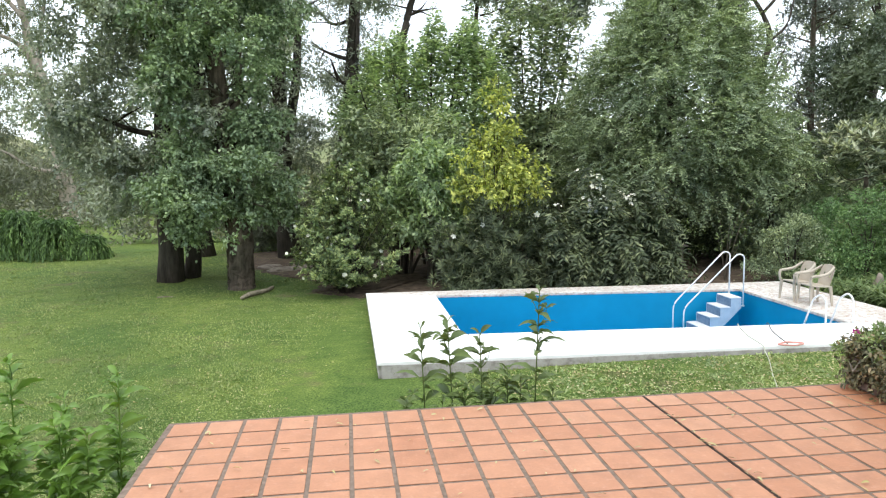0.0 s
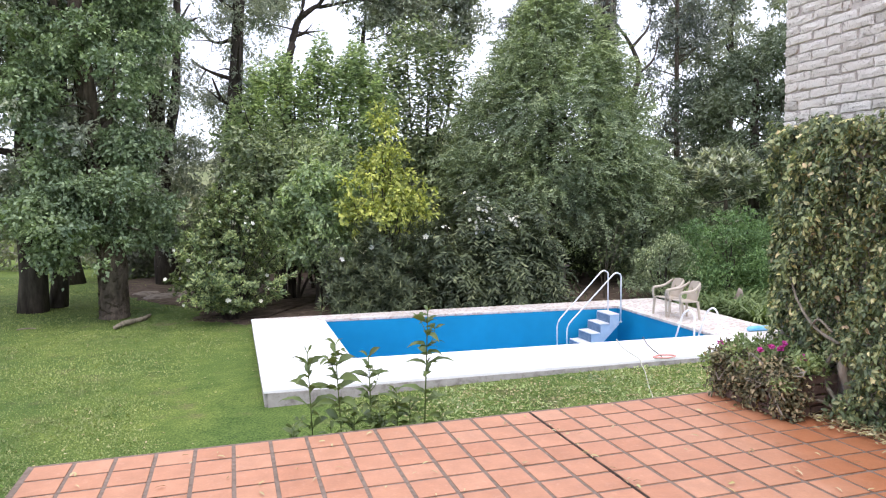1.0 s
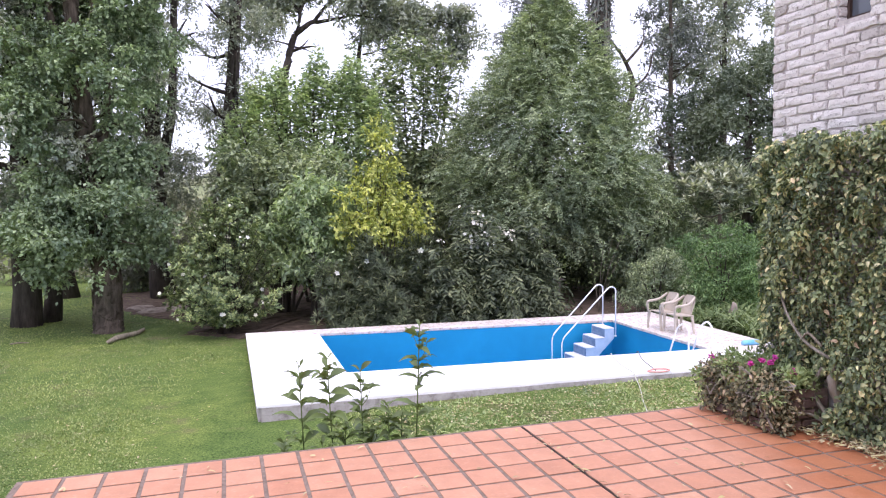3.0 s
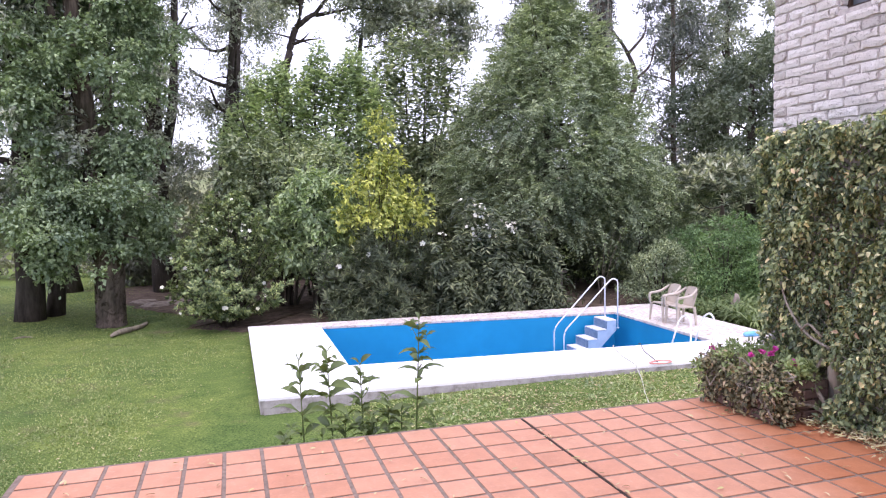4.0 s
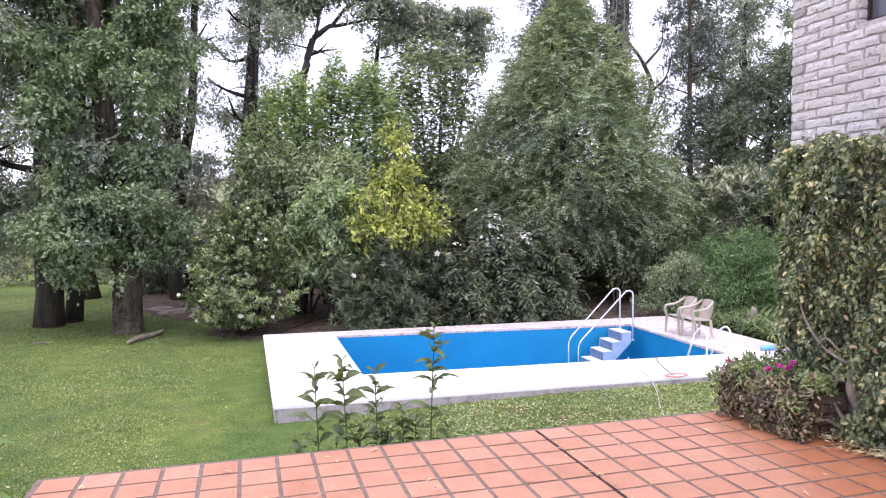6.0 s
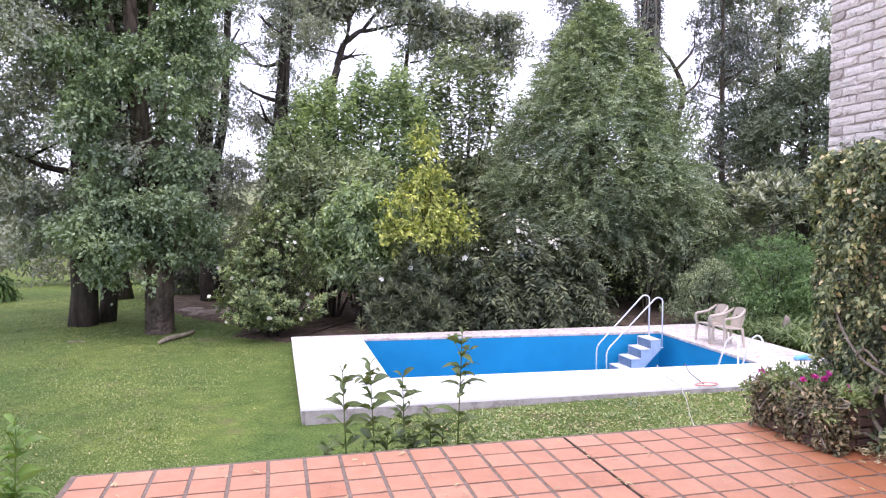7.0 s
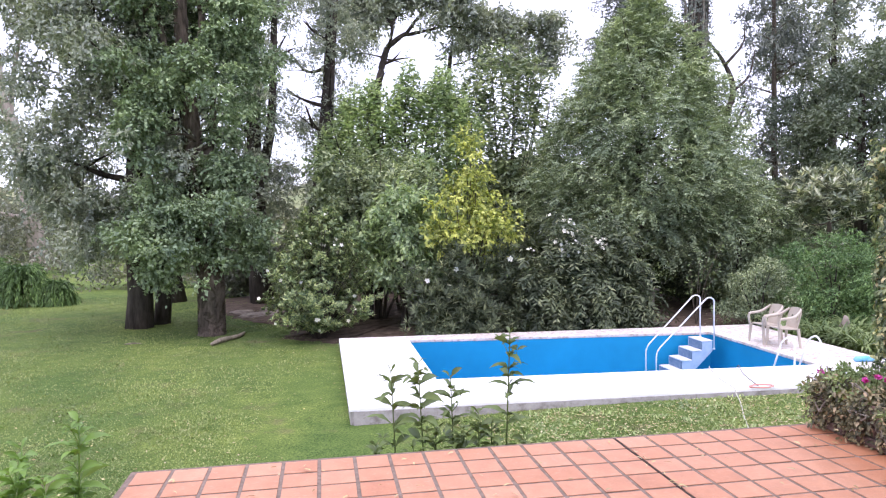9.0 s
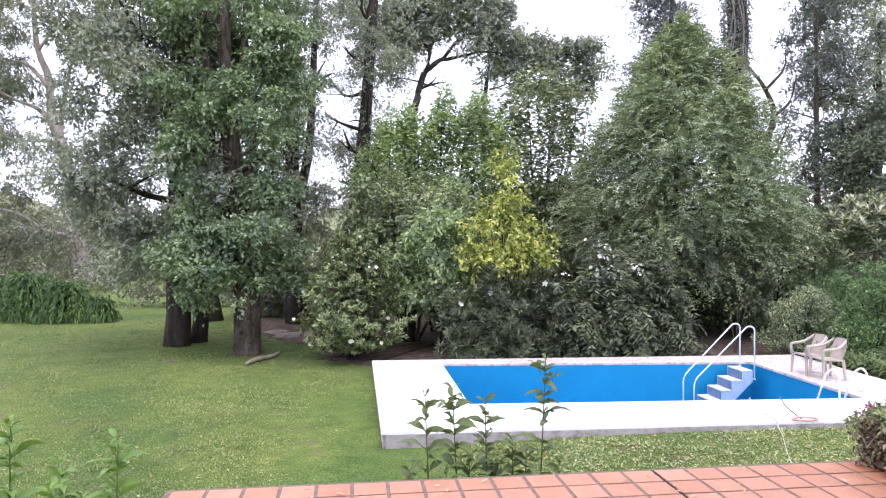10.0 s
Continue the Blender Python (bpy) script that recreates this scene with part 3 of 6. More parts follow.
def blossoms(name, rng, clumps, n, size, material, parent, front=None, label=""):
    """Open flowers of five petals, each its own mesh, scattered on the skin of clumps."""
    c = np.asarray(clumps, float)
    for _ in range(n):
        row = c[rng.integers(len(c))]
        out = unit(rng.normal(size=3) + np.array(front if front else (0, -0.9, 0.4)))
        centre = row[:3] + out * row[3:] * 1.55
        a = np.linspace(0, 2 * np.pi, 6)[:-1] + rng.uniform(0, 2)
        u = unit(np.cross(out, (0.3, 0.2, 1.0)))
        w = np.cross(out, u)
        along = np.cos(a)[:, None] * u + np.sin(a)[:, None] * w + out * 0.35
        s = size * rng.uniform(0.7, 1.25)
        v, f = leaves(np.repeat(centre[None], 5, 0), along, np.repeat(out[None], 5, 0), s * 0.55, s * 0.5, 0.1, True)
        part(name, mesh_of(name, v, f), material, parent, label)


# ---- ground ----
def ground_height(x, y):
    """The lawn dips at the pool's near corner, rises a little along its front and again far behind."""
    front = 0.145 * np.clip((x - 1.8) / 4.5, 0, 1) ** 0.7 * np.clip((13 - y) / 5, 0, 1)
    front = front - 0.06 * np.exp(-((x - 1.2) / 1.6) ** 2 - ((y - 6.3) / 2.5) ** 2)
    return LAWN + front + 0.9 * np.clip((y - 34) / 40, 0, 1) ** 1.3 * np.clip((6 - x) / 30, 0, 1)


gx = np.concatenate([[-900, -300, -120], np.linspace(-60, 0, 31), [2.6, 4.6, 6.6, 8.6, 10.2, 11.8], np.linspace(14, 60, 24), [120, 300, 900]])
gy = np.concatenate([[-900, -200, -60], np.linspace(-20, 4, 13), [5.5, 7.0, 9.0, 11.0, 12.5], np.linspace(14, 90, 39), [150, 350, 1200]])
X, Y = np.meshgrid(gx, gy)
Z = ground_height(X, Y)
i, j = np.meshgrid(np.arange(len(gy) - 1), np.arange(len(gx) - 1), indexing="ij")
w = len(gx)
quads = np.stack([i * w + j, i * w + j + 1, (i + 1) * w + j + 1, (i + 1) * w + j], -1).reshape(-1, 4)
ground_v, ground_q = np.stack([X, Y, Z], -1).reshape(-1, 3), quads
# the pool's basin is left out of the sheet
POOL_OUT = [(1.57, 6.47), (12.5, 6.10), (12.75, 12.62), (1.57, 13.22)]
POOL_IN = [(3.27, 8.17), (10.87, 7.66), (10.98, 11.70), (3.29, 12.45)]
ground = part("ground", mesh_of("ground", ground_v, ground_q), M["grass"])
tagged(ground, "short green lawn with scattered yellow fallen leaves", "lawn", kind="structure")
centre = ground_v[ground_q].mean(1)
hole = (centre[:, 0] > 2.6) & (centre[:, 0] < 11.8) & (centre[:, 1] > 7.0) & (centre[:, 1] < 12.5)
ground.data = mesh_of("ground", ground_v, ground_q[~hole])
ground.data.materials.append(M["grass"])


def patch(name, outline, z, material, label, category, seed, wobble=0.25, dome=0.03):
    """A thin domed sheet of soil with a ragged outline."""
    rng = np.random.default_rng(seed)
    o = np.array(outline, float)
    line = spline(np.vstack([o, o[:1]]), 10)[:-1]
    line = line + rng.normal(0, wobble * 0.4, line.shape)
    c = line.mean(0)
    rings = [line, c + (line - c) * 0.97, c + (line - c) * 0.6 + rng.normal(0, 0.05, line.shape)]
    n = len(line)
    v = np.concatenate([np.c_[r, np.full(n, z + h)] for r, h in zip(rings, (-0.02, 0.006, dome))] + [[[c[0], c[1], z + dome]]])
    f = [(r * n + k, r * n + (k + 1) % n, (r + 1) * n + (k + 1) % n, (r + 1) * n + k) for r in range(2) for k in range(n)]
    f += [(2 * n + k, 2 * n + (k + 1) % n, 3 * n) for k in range(n)]
    return tagged(part(name, mesh_of(name, v, f), material, smooth=True), label, category, kind="structure")


patch("soil_bed", [(1.2, 14.1), (3.5, 13.45), (7, 13.2), (12.8, 12.8), (15, 14), (17, 19), (12, 26), (3, 27.5), (-2.5, 27), (-3.4, 23.5), (-2.2, 20.4), (-1.0, 18.6), (0.2, 17.0), (-0.1, 15.2)],
      LAWN, M["soil"], "bare brown soil under the shrubs and trees", "soil", 3)

# ---- terrace ----
COLS, EDGE_X = 23, 5.30
terrace = part("terrace_floor", box(-0.03, EDGE_X + 0.02, -6.6, 0.03, LAWN - 0.1, -0.008), M["mortar"])
tagged(terrace, "raised terrace floor of square terracotta tiles with grey joints", "terrace", kind="structure")

# ---- house wall with window ----
WALL_X, WALL_Y, WALL_TOP = 5.32, -0.115, 4.2
WIN_Y0, WIN_Y1, WIN_Z0, WIN_Z1 = -0.97, -0.71, 2.86, 3.70
bm = bmesh.new()
core = WALL_X + 0.012
for span in ((core, 5.62, -6.6, WIN_Y0, LAWN - 0.1, WALL_TOP), (core, 5.62, WIN_Y1, WALL_Y - 0.012, LAWN - 0.1, WALL_TOP),
             (core, 5.62, WIN_Y0, WIN_Y1, LAWN - 0.1, WIN_Z0), (core, 5.62, WIN_Y0, WIN_Y1, WIN_Z1, WALL_TOP)):
    add_box(bm, *span)
wall = tagged(part("wall_east", bm, M["wall_mortar"]), "whitewashed rough brick house wall with worn paint", "wall", kind="structure")
tagged(part("wall_south", box(-3.0, 5.31, -6.95, -6.62, LAWN - 0.1, 3.0), M["wall_mortar"]), "plain whitewashed house wall behind the terrace", "wall", kind="structure")

window = thing("window_1", "narrow dark wooden window deep in the brick wall", "window", (5.425, (WIN_Y0 + WIN_Y1) / 2, WIN_Z0), kind="structure")
ww, wh = WIN_Y1 - WIN_Y0, WIN_Z1 - WIN_Z0
bm = bmesh.new()
for span in ((-0.03, 0.03, -ww / 2, -ww / 2 + 0.035, 0, wh), (-0.03, 0.03, ww / 2 - 0.035, ww / 2, 0, wh), (-0.03, 0.03, -ww / 2 + 0.035, ww / 2 - 0.035, 0, 0.03),
             (-0.03, 0.03, -ww / 2 + 0.035, ww / 2 - 0.035, wh - 0.04, wh)):
    add_box(bm, *span)
sash = part("window_frame", bm, M["wood"], window)
part("pane", box(-0.004, 0.004, -ww / 2 + 0.035, ww / 2 - 0.035, 0.03, wh - 0.04), M["glass"], sash)
tagged(part("window_backing", box(5.60, 5.618, WIN_Y0, WIN_Y1, WIN_Z0, WIN_Z1), M["joint"], window))

# ---- pool ----
pool = thing("swimming_pool", "empty raised swimming pool painted blue inside with white rim", "swimming pool", (0, 0, 0))


def prism(lower, z0, z1, bevel=0.0):
    """A slab over a four-cornered plan."""
    bm = bmesh.new()
    lo, hi = [bm.verts.new((x, y, z0)) for x, y in lower], [bm.verts.new((x, y, z1)) for x, y in lower]
    bm.faces.new(lo[::-1])
    bm.faces.new(hi)
    for a in range(len(lo)):
        b = (a + 1) % len(lo)
        bm.faces.new((lo[a], lo[b], hi[b], hi[a]))
    if bevel:
        bmesh.ops.bevel(bm, geom=[e for e in bm.edges if all(v in hi for v in e.verts)], offset=bevel, segments=2, affect="EDGES")
    return bm


O, I = POOL_OUT, POOL_IN
PB = -2.95
for k, (name, mat, label) in enumerate((("rim", "white_deck", "white painted concrete rim"), ("rim", "worn_deck", "worn rim with pinkish stains and petals"),
                                        ("rim", "worn_deck", "worn rim with pinkish stains and petals"), ("rim", "white_deck", "white painted concrete rim"))):
    a, b = k, (k + 1) % 4
    part(name, prism([O[a], O[b], I[b], I[a]], DECK - 0.055, DECK, 0.012), M[mat], pool, label)
    # the inner face, a shade inside the rim
    out = [np.array(I[a]), np.array(I[b])]
    mid = np.mean(I, 0)
    push = [p + unit(p - mid) * 0.3 for p in out]
    part("basin_wall", prism([push[0], push[1], out[1] + unit(out[1] - mid) * 0.02, out[0] + unit(out[0] - mid) * 0.02], PB, DECK - 0.055), M["pool_blue"], pool, "blue painted basin wall")
part("basin_floor", prism([np.array(p) + unit(np.array(p) - np.mean(I, 0)) * 0.3 for p in I], PB - 0.1, PB), M["pool_blue"], pool, "blue painted basin floor")
inset = [np.array(p) + unit(np.mean(O, 0) - np.array(p)) * 0.075 for p in O]
for k in range(4):
    a, b = inset[k], inset[(k + 1) % 4]
    c = np.mean(O, 0)
    part("plinth", prism([a, b, b + unit(c - b) * 0.3, a + unit(c - a) * 0.3], LAWN - 0.3, DECK - 0.055), M["pool_block"], pool)

# stairs into the pool
stairs = thing("pool_stairs", "pale blue concrete steps leading down into the pool", "stairs")
TX, TR, TZ, TH, SY0, SY1 = 10.32, 0.265, -1.52, 0.228, 10.95, 11.62
outline = [(TX + 0.27, TZ), (TX, TZ)]
for s in range(5):
    outline += [(TX - TR * s, TZ - TH * (s + 1)), (TX - TR * (s + 1), TZ - TH * (s + 1))]
outline += [(TX - TR * 5, PB + 0.002), (TX - TR * 5 + 0.35, PB + 0.002), (TX + 0.27, TZ - 0.24)]
bm = bmesh.new()
near, far = [bm.verts.new((x, SY0, z)) for x, z in outline], [bm.verts.new((x, SY1, z)) for x, z in outline]
bm.faces.new(near)
bm.faces.new(far[::-1])
for a in range(len(outline)):
    b = (a + 1) % len(outline)
    bm.faces.new((near[a], near[b], far[b], far[a]))
bmesh.ops.triangulate(bm, faces=[f for f in bm.faces if len(f.verts) > 4])
part("flight", bm, M["pool_step"], stairs)
for s in range(5):
    part("tread", box(TX - TR * s - 0.015, TX - TR * s + (0.27 if s == 0 else TR - 0.018), SY0 - 0.012, SY1 - 0.03, TZ - TH * s + 0.002, TZ - TH * s + 0.03, bevel=0.008), M["rail"], stairs, "white worn tread")
    # thin panel that makes the riser face darker than the flight
    part("riser", box(TX - TR * s - 0.006, TX - TR * s + 0.004, SY0 + 0.004, SY1 - 0.03, TZ - TH * (s + 1) + 0.031, TZ - TH * s + 0.001), M["pool_riser"], stairs, "grey-blue riser")


def handrail(name, label, lines, radius=0.018):
    t = thing(name, label, "handrail")
    for line in lines:
        v, f = tube(rounded(line, 0.16, 8), [radius], 10)
        bar = part("rail", mesh_of("rail", v, f), M["rail"], t, smooth=True)
        for end in (line[0], line[-1]):
            v, f = tube([(end[0], end[1], end[2] - 0.004), (end[0], end[1], end[2] + 0.015)], [radius * 2.0], 12)
            part("flange", mesh_of("flange", v, f), M["rail"], bar)
    return t


handrail("stair_handrail", "white tubular handrails bolted to the pool steps", [
    [(10.57, 11.48, TZ + 0.03), (10.57, 11.48, -0.46), (10.40, 11.48, -0.42), (9.10, 11.48, -1.70), (9.10, 11.48, TZ - TH * 4)],
    [(10.62, 10.93, -1.71), (10.62, 10.93, -0.47), (10.45, 10.93, -0.42), (9.10, 10.93, -1.70), (9.10, 10.93, TZ - TH * 4)]])
handrail("pool_ladder", "white tubular pool ladder handles by the rim", [
    [(x, 7.50, DECK), (x, 7.50, -0.95), (x - 0.02, 7.62, -0.83), (x - 0.06, 7.80, -0.95), (x - 0.16, 8.02, -1.75), (x - 0.16, 8.02, -2.5)] for x in (10.26, 10.84)], 0.019)

# ---- plastic garden chairs ----
def garden_chair():
    c = thing("garden_chair", "cream plastic monobloc garden armchair on the pool rim", "chair", group="garden chairs")
    part("seat", box(-0.24, 0.22, -0.22, 0.22, 0.40, 0.43, bevel=0.012, m=pose(0, 0, 0, 0, 3, 0)), M["chair"], c)
    # curved back with slots, facing -x
    a = np.linspace(-0.7, 0.7, 13)
    v, f = [], []
    zs = np.linspace(0.42, 0.86, 9)
    for k, z in enumerate(zs):
        lean = 0.20 + (z - 0.42) * 0.26
        wide = (0.205, 0.21, 0.215, 0.22, 0.225, 0.225, 0.22, 0.205, 0.165)[k]
        for t in a:
            for thick in (0.0, 0.014):
                v.append((lean + thick - 0.09 * (1 - math.cos(t)), math.sin(t) / math.sin(0.7) * wide, z - 0.03 * abs(t) ** 2 * (k / 8)))
    w = len(a) * 2
    for k in range(len(zs) - 1):
        for t in range(len(a) - 1):
            if 3 <= k <= 4 and t in (3, 8):
                continue
            p = k * w + t * 2
            f += [(p, p + 2, p + w + 2, p + w), (p + 1, p + w + 1, p + w + 3, p + 3), (p, p + w, p + w + 1, p + 1), (p + 2, p + 3, p + w + 3, p + w + 2), (p + w, p + w + 2, p + w + 3, p + w + 1), (p, p + 1, p + 3, p + 2)]
    part("backrest", mesh_of("backrest", v, f), M["chair"], c)
    for s in (-1, 1):
        arm = spline([(0.27, s * 0.20, 0.82), (0.20, s * 0.235, 0.76), (0.08, s * 0.265, 0.685), (-0.08, s * 0.275, 0.655), (-0.21, s * 0.27, 0.645), (-0.265, s * 0.26, 0.61), (-0.27, s * 0.25, 0.52), (-0.255, s * 0.24, 0.42)], 4)
        tv, tf = tube(arm, [0.026, 0.030, 0.030, 0.026], 8)
        tv = np.asarray(tv)
        part("armrest", mesh_of("armrest", tv, tf), M["chair"], c, smooth=True)
        for x, foot in ((-0.24, -0.255), (0.20, 0.235)):
            tv, tf = tube([(foot, s * 0.255, 0.0), ((x + foot) / 2, s * 0.24, 0.2), (x, s * 0.215, 0.42)], [0.024, 0.036], 6)
            part("leg", mesh_of("leg", tv, tf), M["chair"], c)
    return c


first_chair = garden_chair()
first_chair.matrix_basis = pose(11.44, 10.08, DECK, 0, 0, 2) @ Matrix.Diagonal((1.02, 1.02, 1.04, 1))
copy_thing(first_chair, pose(11.46, 9.48, DECK, 0, 0, -3))

# ---- hose, red ring, blue float ----
def cord(name, label, category, points, radius, material):
    v, f = tube(spline(points, 8), [radius], 6)
    return tagged(part(name, mesh_of(name, v, f), material, smooth=True), label, category)


cord("garden_hose", "thin pale garden hose over the pool rim and lawn", "hose",
     [(8.68, 8.02, -1.75), (8.66, 7.87, DECK), (8.60, 7.72, DECK + 0.012), (8.36, 7.07, DECK + 0.012), (8.23, 6.5, DECK + 0.012), (8.17, 6.24, DECK + 0.008), (8.14, 6.15, LAWN + 0.22), (8.07, 5.94, LAWN + 0.16), (7.90, 5.63, LAWN + 0.16), (7.58, 5.07, LAWN + 0.16), (7.38, 4.69, LAWN + 0.16), (6.8, 3.6, LAWN + 0.158)], 0.0095, M["hose"])
cord("pull_cord", "thin cord from the red ring into the pool", "cord", [(9.33, 8.02, -1.8), (9.30, 7.90, DECK + 0.006), (8.97, 7.2, DECK + 0.006), (8.66, 6.3, DECK + 0.012)], 0.009, M["cord"])
ring_line = [(8.70 + 0.20 * math.cos(a) + 0.03 * math.cos(3 * a), 6.27 + 0.12 * math.sin(a), DECK + 0.016) for a in np.linspace(0, 2 * math.pi, 25)]
v, f = tube(ring_line, [0.015], 8)
tagged(part("red_ring", mesh_of("red_ring", v, f), M["red"], smooth=True), "red plastic ring lying on the white rim", "ring")
flt = thing("pool_float", "blue and white plastic float lying on the rim", "float", (12.0, 7.66, DECK), -6)
v, f = tube([(-0.26, 0, 0.05), (-0.22, 0, 0.055), (0, 0, 0.06), (0.22, 0, 0.055), (0.26, 0, 0.05)], [0.03, 0.055, 0.06, 0.055, 0.03], 10)
part("body", mesh_of("body", v, f), M["blue_plastic"], flt, smooth=True)
part("end_cap", box(0.20, 0.36, -0.10, 0.10, 0.0, 0.10, bevel=0.02), M["rail"], flt, "white end of the float")

# ---- trees and shrubs ----
def dark_tree():
    rng = np.random.default_rng(11)
    t1 = trunk_mesh(rng, 13.0, 0.34, 0.18, (-0.3, 0.2), 12, 3.0, 0.25, 1.3)
    v2, f2 = trunk_mesh(rng, 9.5, 0.25, 0.10, (0.5, 0.5), 5, 1.8, 0.3, 1.3)
    trunk = join([t1, (v2 + np.array([0.45, 0.75, 0]), f2)])
    c = profile_clumps(rng, 165, [(1.9, 1.5), (2.5, 2.7), (4, 3.4), (7, 3.5), (10, 3.3), (13, 2.4), (15, 0.8)], 0.72, 0.7, 0.3, (-0.5, 0))
    c = c[~((c[:, 0] > -0.9) & (c[:, 0] < 0.6) & (c[:, 2] > 4.3) & (c[:, 2] < 5.4) & (c[:, 1] < 0.6))]
    c = np.concatenate([c, [(rng.uniform(-3.2, -1.2), rng.uniform(-1.5, 1.0), rng.uniform(3.9, 6.0), 0.5, 0.5, 0.35) for _ in range(22)]])
    c = c[~((c[:, 0] > -0.6) & (c[:, 2] < 2.3))]
    hang = [(rng.uniform(-1.6, 0.7), rng.uniform(-1.4, 1.2), rng.uniform(2.4, 4.2)) for _ in range(26)]
    c = np.concatenate([c, [(x, y, z, s, s, s * 0.7) for (x, y, z), s in zip(hang, rng.uniform(0.35, 0.65, 26))]])
    front = [(rng.uniform(-3.0, 0.9), rng.uniform(-2.4, -0.6), rng.uniform(5.6, 12.0)) for _ in range(46)]
    c = np.concatenate([c, [(x, y, z, s, s, s * 0.6) for (x, y, z), s in zip(front, rng.uniform(0.45, 0.8, 46))]])
    return tree("broadleaf_tree", "large dark tree with small grey-green leaves hanging low", "tree", (-4.5, 18.5, LAWN), trunk, M["bark_dark"],
                cloud(rng, c, 118000, 0.125, 0.064, 0.35, 0.5, 0.35, 6), LEAF["dark"])


def ivy_trunk_tree():
    rng = np.random.default_rng(12)
    line = [(0, 0, -0.15), (0, 0, 0.3), (0.0, 0, 1.8), (-0.18, 0.05, 3.5), (-0.37, 0.1, 5.4), (-0.54, 0.1, 7.1), (-0.66, 0.2, 9.3), (-0.7, 0.2, 13)]
    pieces = [tube(spline(line, 9), [0.40, 0.37, 0.36, 0.31, 0.24, 0.2, 0.15], 22, 0.10, 5)]
    for x0, z0, x1, x2 in ((-0.54, 7.2, -0.12, 0.0), (-0.30, 4.6, 0.16, 0.10), (-0.5, 7.0, -1.1, -1.4)):
        pieces.append(tube(spline([(x0, 0.1, z0), (x1, 0.1, z0 + 1.4), (x2, 0.2, z0 + 4.5)], 6), [0.14, 0.06], 8, 0.1, 6))
    for k in range(16):
        a, z = rng.uniform(0, 6.28), rng.uniform(2.2, 10)
        r = rng.uniform(0.8, 1.9)
        pieces.append(tube(spline([(-0.15, 0.05, z), (math.cos(a) * r * 0.5, math.sin(a) * r * 0.5, z + 0.3), (math.cos(a) * r, math.sin(a) * r, z + 0.25)], 4), [0.06, 0.015], 5, 0.1, k))
    # ragged scales of bark standing off the trunk
    n = 2000
    a, z = rng.uniform(0, 6.28, n), rng.uniform(0.05, 2.6, n)
    out = np.stack([np.cos(a), np.sin(a), 0 * a], -1)
    base = out * (0.355 - 0.01 * z)[:, None] + np.array([0, 0, 1.0]) * z[:, None]
    v, f = leaves(base, out * 0.75 + np.array([0, 0, 1.0]), out + rng.normal(0, 0.3, (n, 3)), rng.uniform(0.05, 0.10, n), 0.05)
    pieces.append((v, [tuple(q) for q in f.tolist()]))
    trunk = join(pieces)
    rows = list(profile_clumps(rng, 50, [(2.2, 0.9), (2.8, 1.7), (3.6, 1.9), (4.4, 1.2), (5.6, 1.9), (7.4, 2.2), (9.5, 2.2), (12, 2.0), (14.5, 0.9)], 0.48, 0.5, 0.35, (-0.4, 0.1)))
    # tiers of foliage that hang round the trunk
    for z, r, m in ((2.45, 1.3, 14), (2.9, 1.9, 17), (3.4, 2.0, 17), (4.0, 1.8, 14), (4.7, 1.7, 10), (5.3, 1.8, 12), (5.9, 1.8, 12), (6.4, 2.1, 16), (7.2, 2.1, 16), (8.0, 2.1, 14), (8.8, 2.1, 14), (9.6, 2.1, 14), (10.4, 1.9, 10)):
        for k in range(m):
            a = rng.uniform(0, 6.28)
            q = r * rng.uniform(0.4, 1.0)
            w = 0.22 + 0.5 * rng.random() ** 1.5
            rows.append((math.cos(a) * q - 0.45, math.sin(a) * q, z + rng.normal(0, 0.3) - 0.14 * q, w, w, w * 0.42))
    rows = [q for q in rows if not (-1.1 < q[0] < 0.5 and q[1] < 0.3 and (4.5 < q[2] < 6.4 or 8.1 < q[2] < 9.3))]
    return tree("leafy_trunk_tree", "tall tree with ragged brown trunk wrapped in green foliage", "tree", (-2.02, 16.45, LAWN), trunk, M["bark_brown"],
                cloud(rng, rows, 88000, 0.115, 0.078, 0.3, 0.9, 0.4, 6), LEAF["maple"])


def plain_tree(name, label, at, seed, height, r0, profile, n, leaf, bark="bark_dark", size=0.7, leaf_size=(0.17, 0.07), clumps=90, lean=(0, 0), limbs=8, spread=2.0, droop=0.3, flat=0.75, start=0.35, sprays=6, inner=0.35, rise=0.5, fork=None, category="tree", up=0.5, clad=0):
    rng = np.random.default_rng(seed)
    trunk = trunk_mesh(rng, height, r0, r0 * 0.35, lean, limbs, spread, start, rise=rise)
    if fork:
        z, dx, dz, r = fork
        trunk = join([trunk, tube(spline([(lean[0] * z / height, 0, z), (dx * 0.6, 0.1, z + dz * 0.3), (dx, 0.2, z + dz)], 6), [r, r * 0.4], 8, 0.12, seed)])
    c = profile_clumps(rng, int(clumps * 0.95), profile, size * 1.05, flat * 0.8, inner, lean)
    if clad:
        h = rng.uniform(1.2, clad, 60)
        w = rng.uniform(0.12, 0.34, 60)
        c = np.concatenate([c, np.stack([lean[0] * h / height + rng.normal(0, 0.32, 60), rng.normal(0, 0.3, 60), h, w, w, w * 1.3], -1)])
    return tree(name, label, category, at, trunk, M[bark], cloud(rng, c, int(n * 1.3), leaf_size[0] * 0.8, leaf_size[1] * 0.8, droop, up, 0.35, sprays), LEAF[leaf]), c


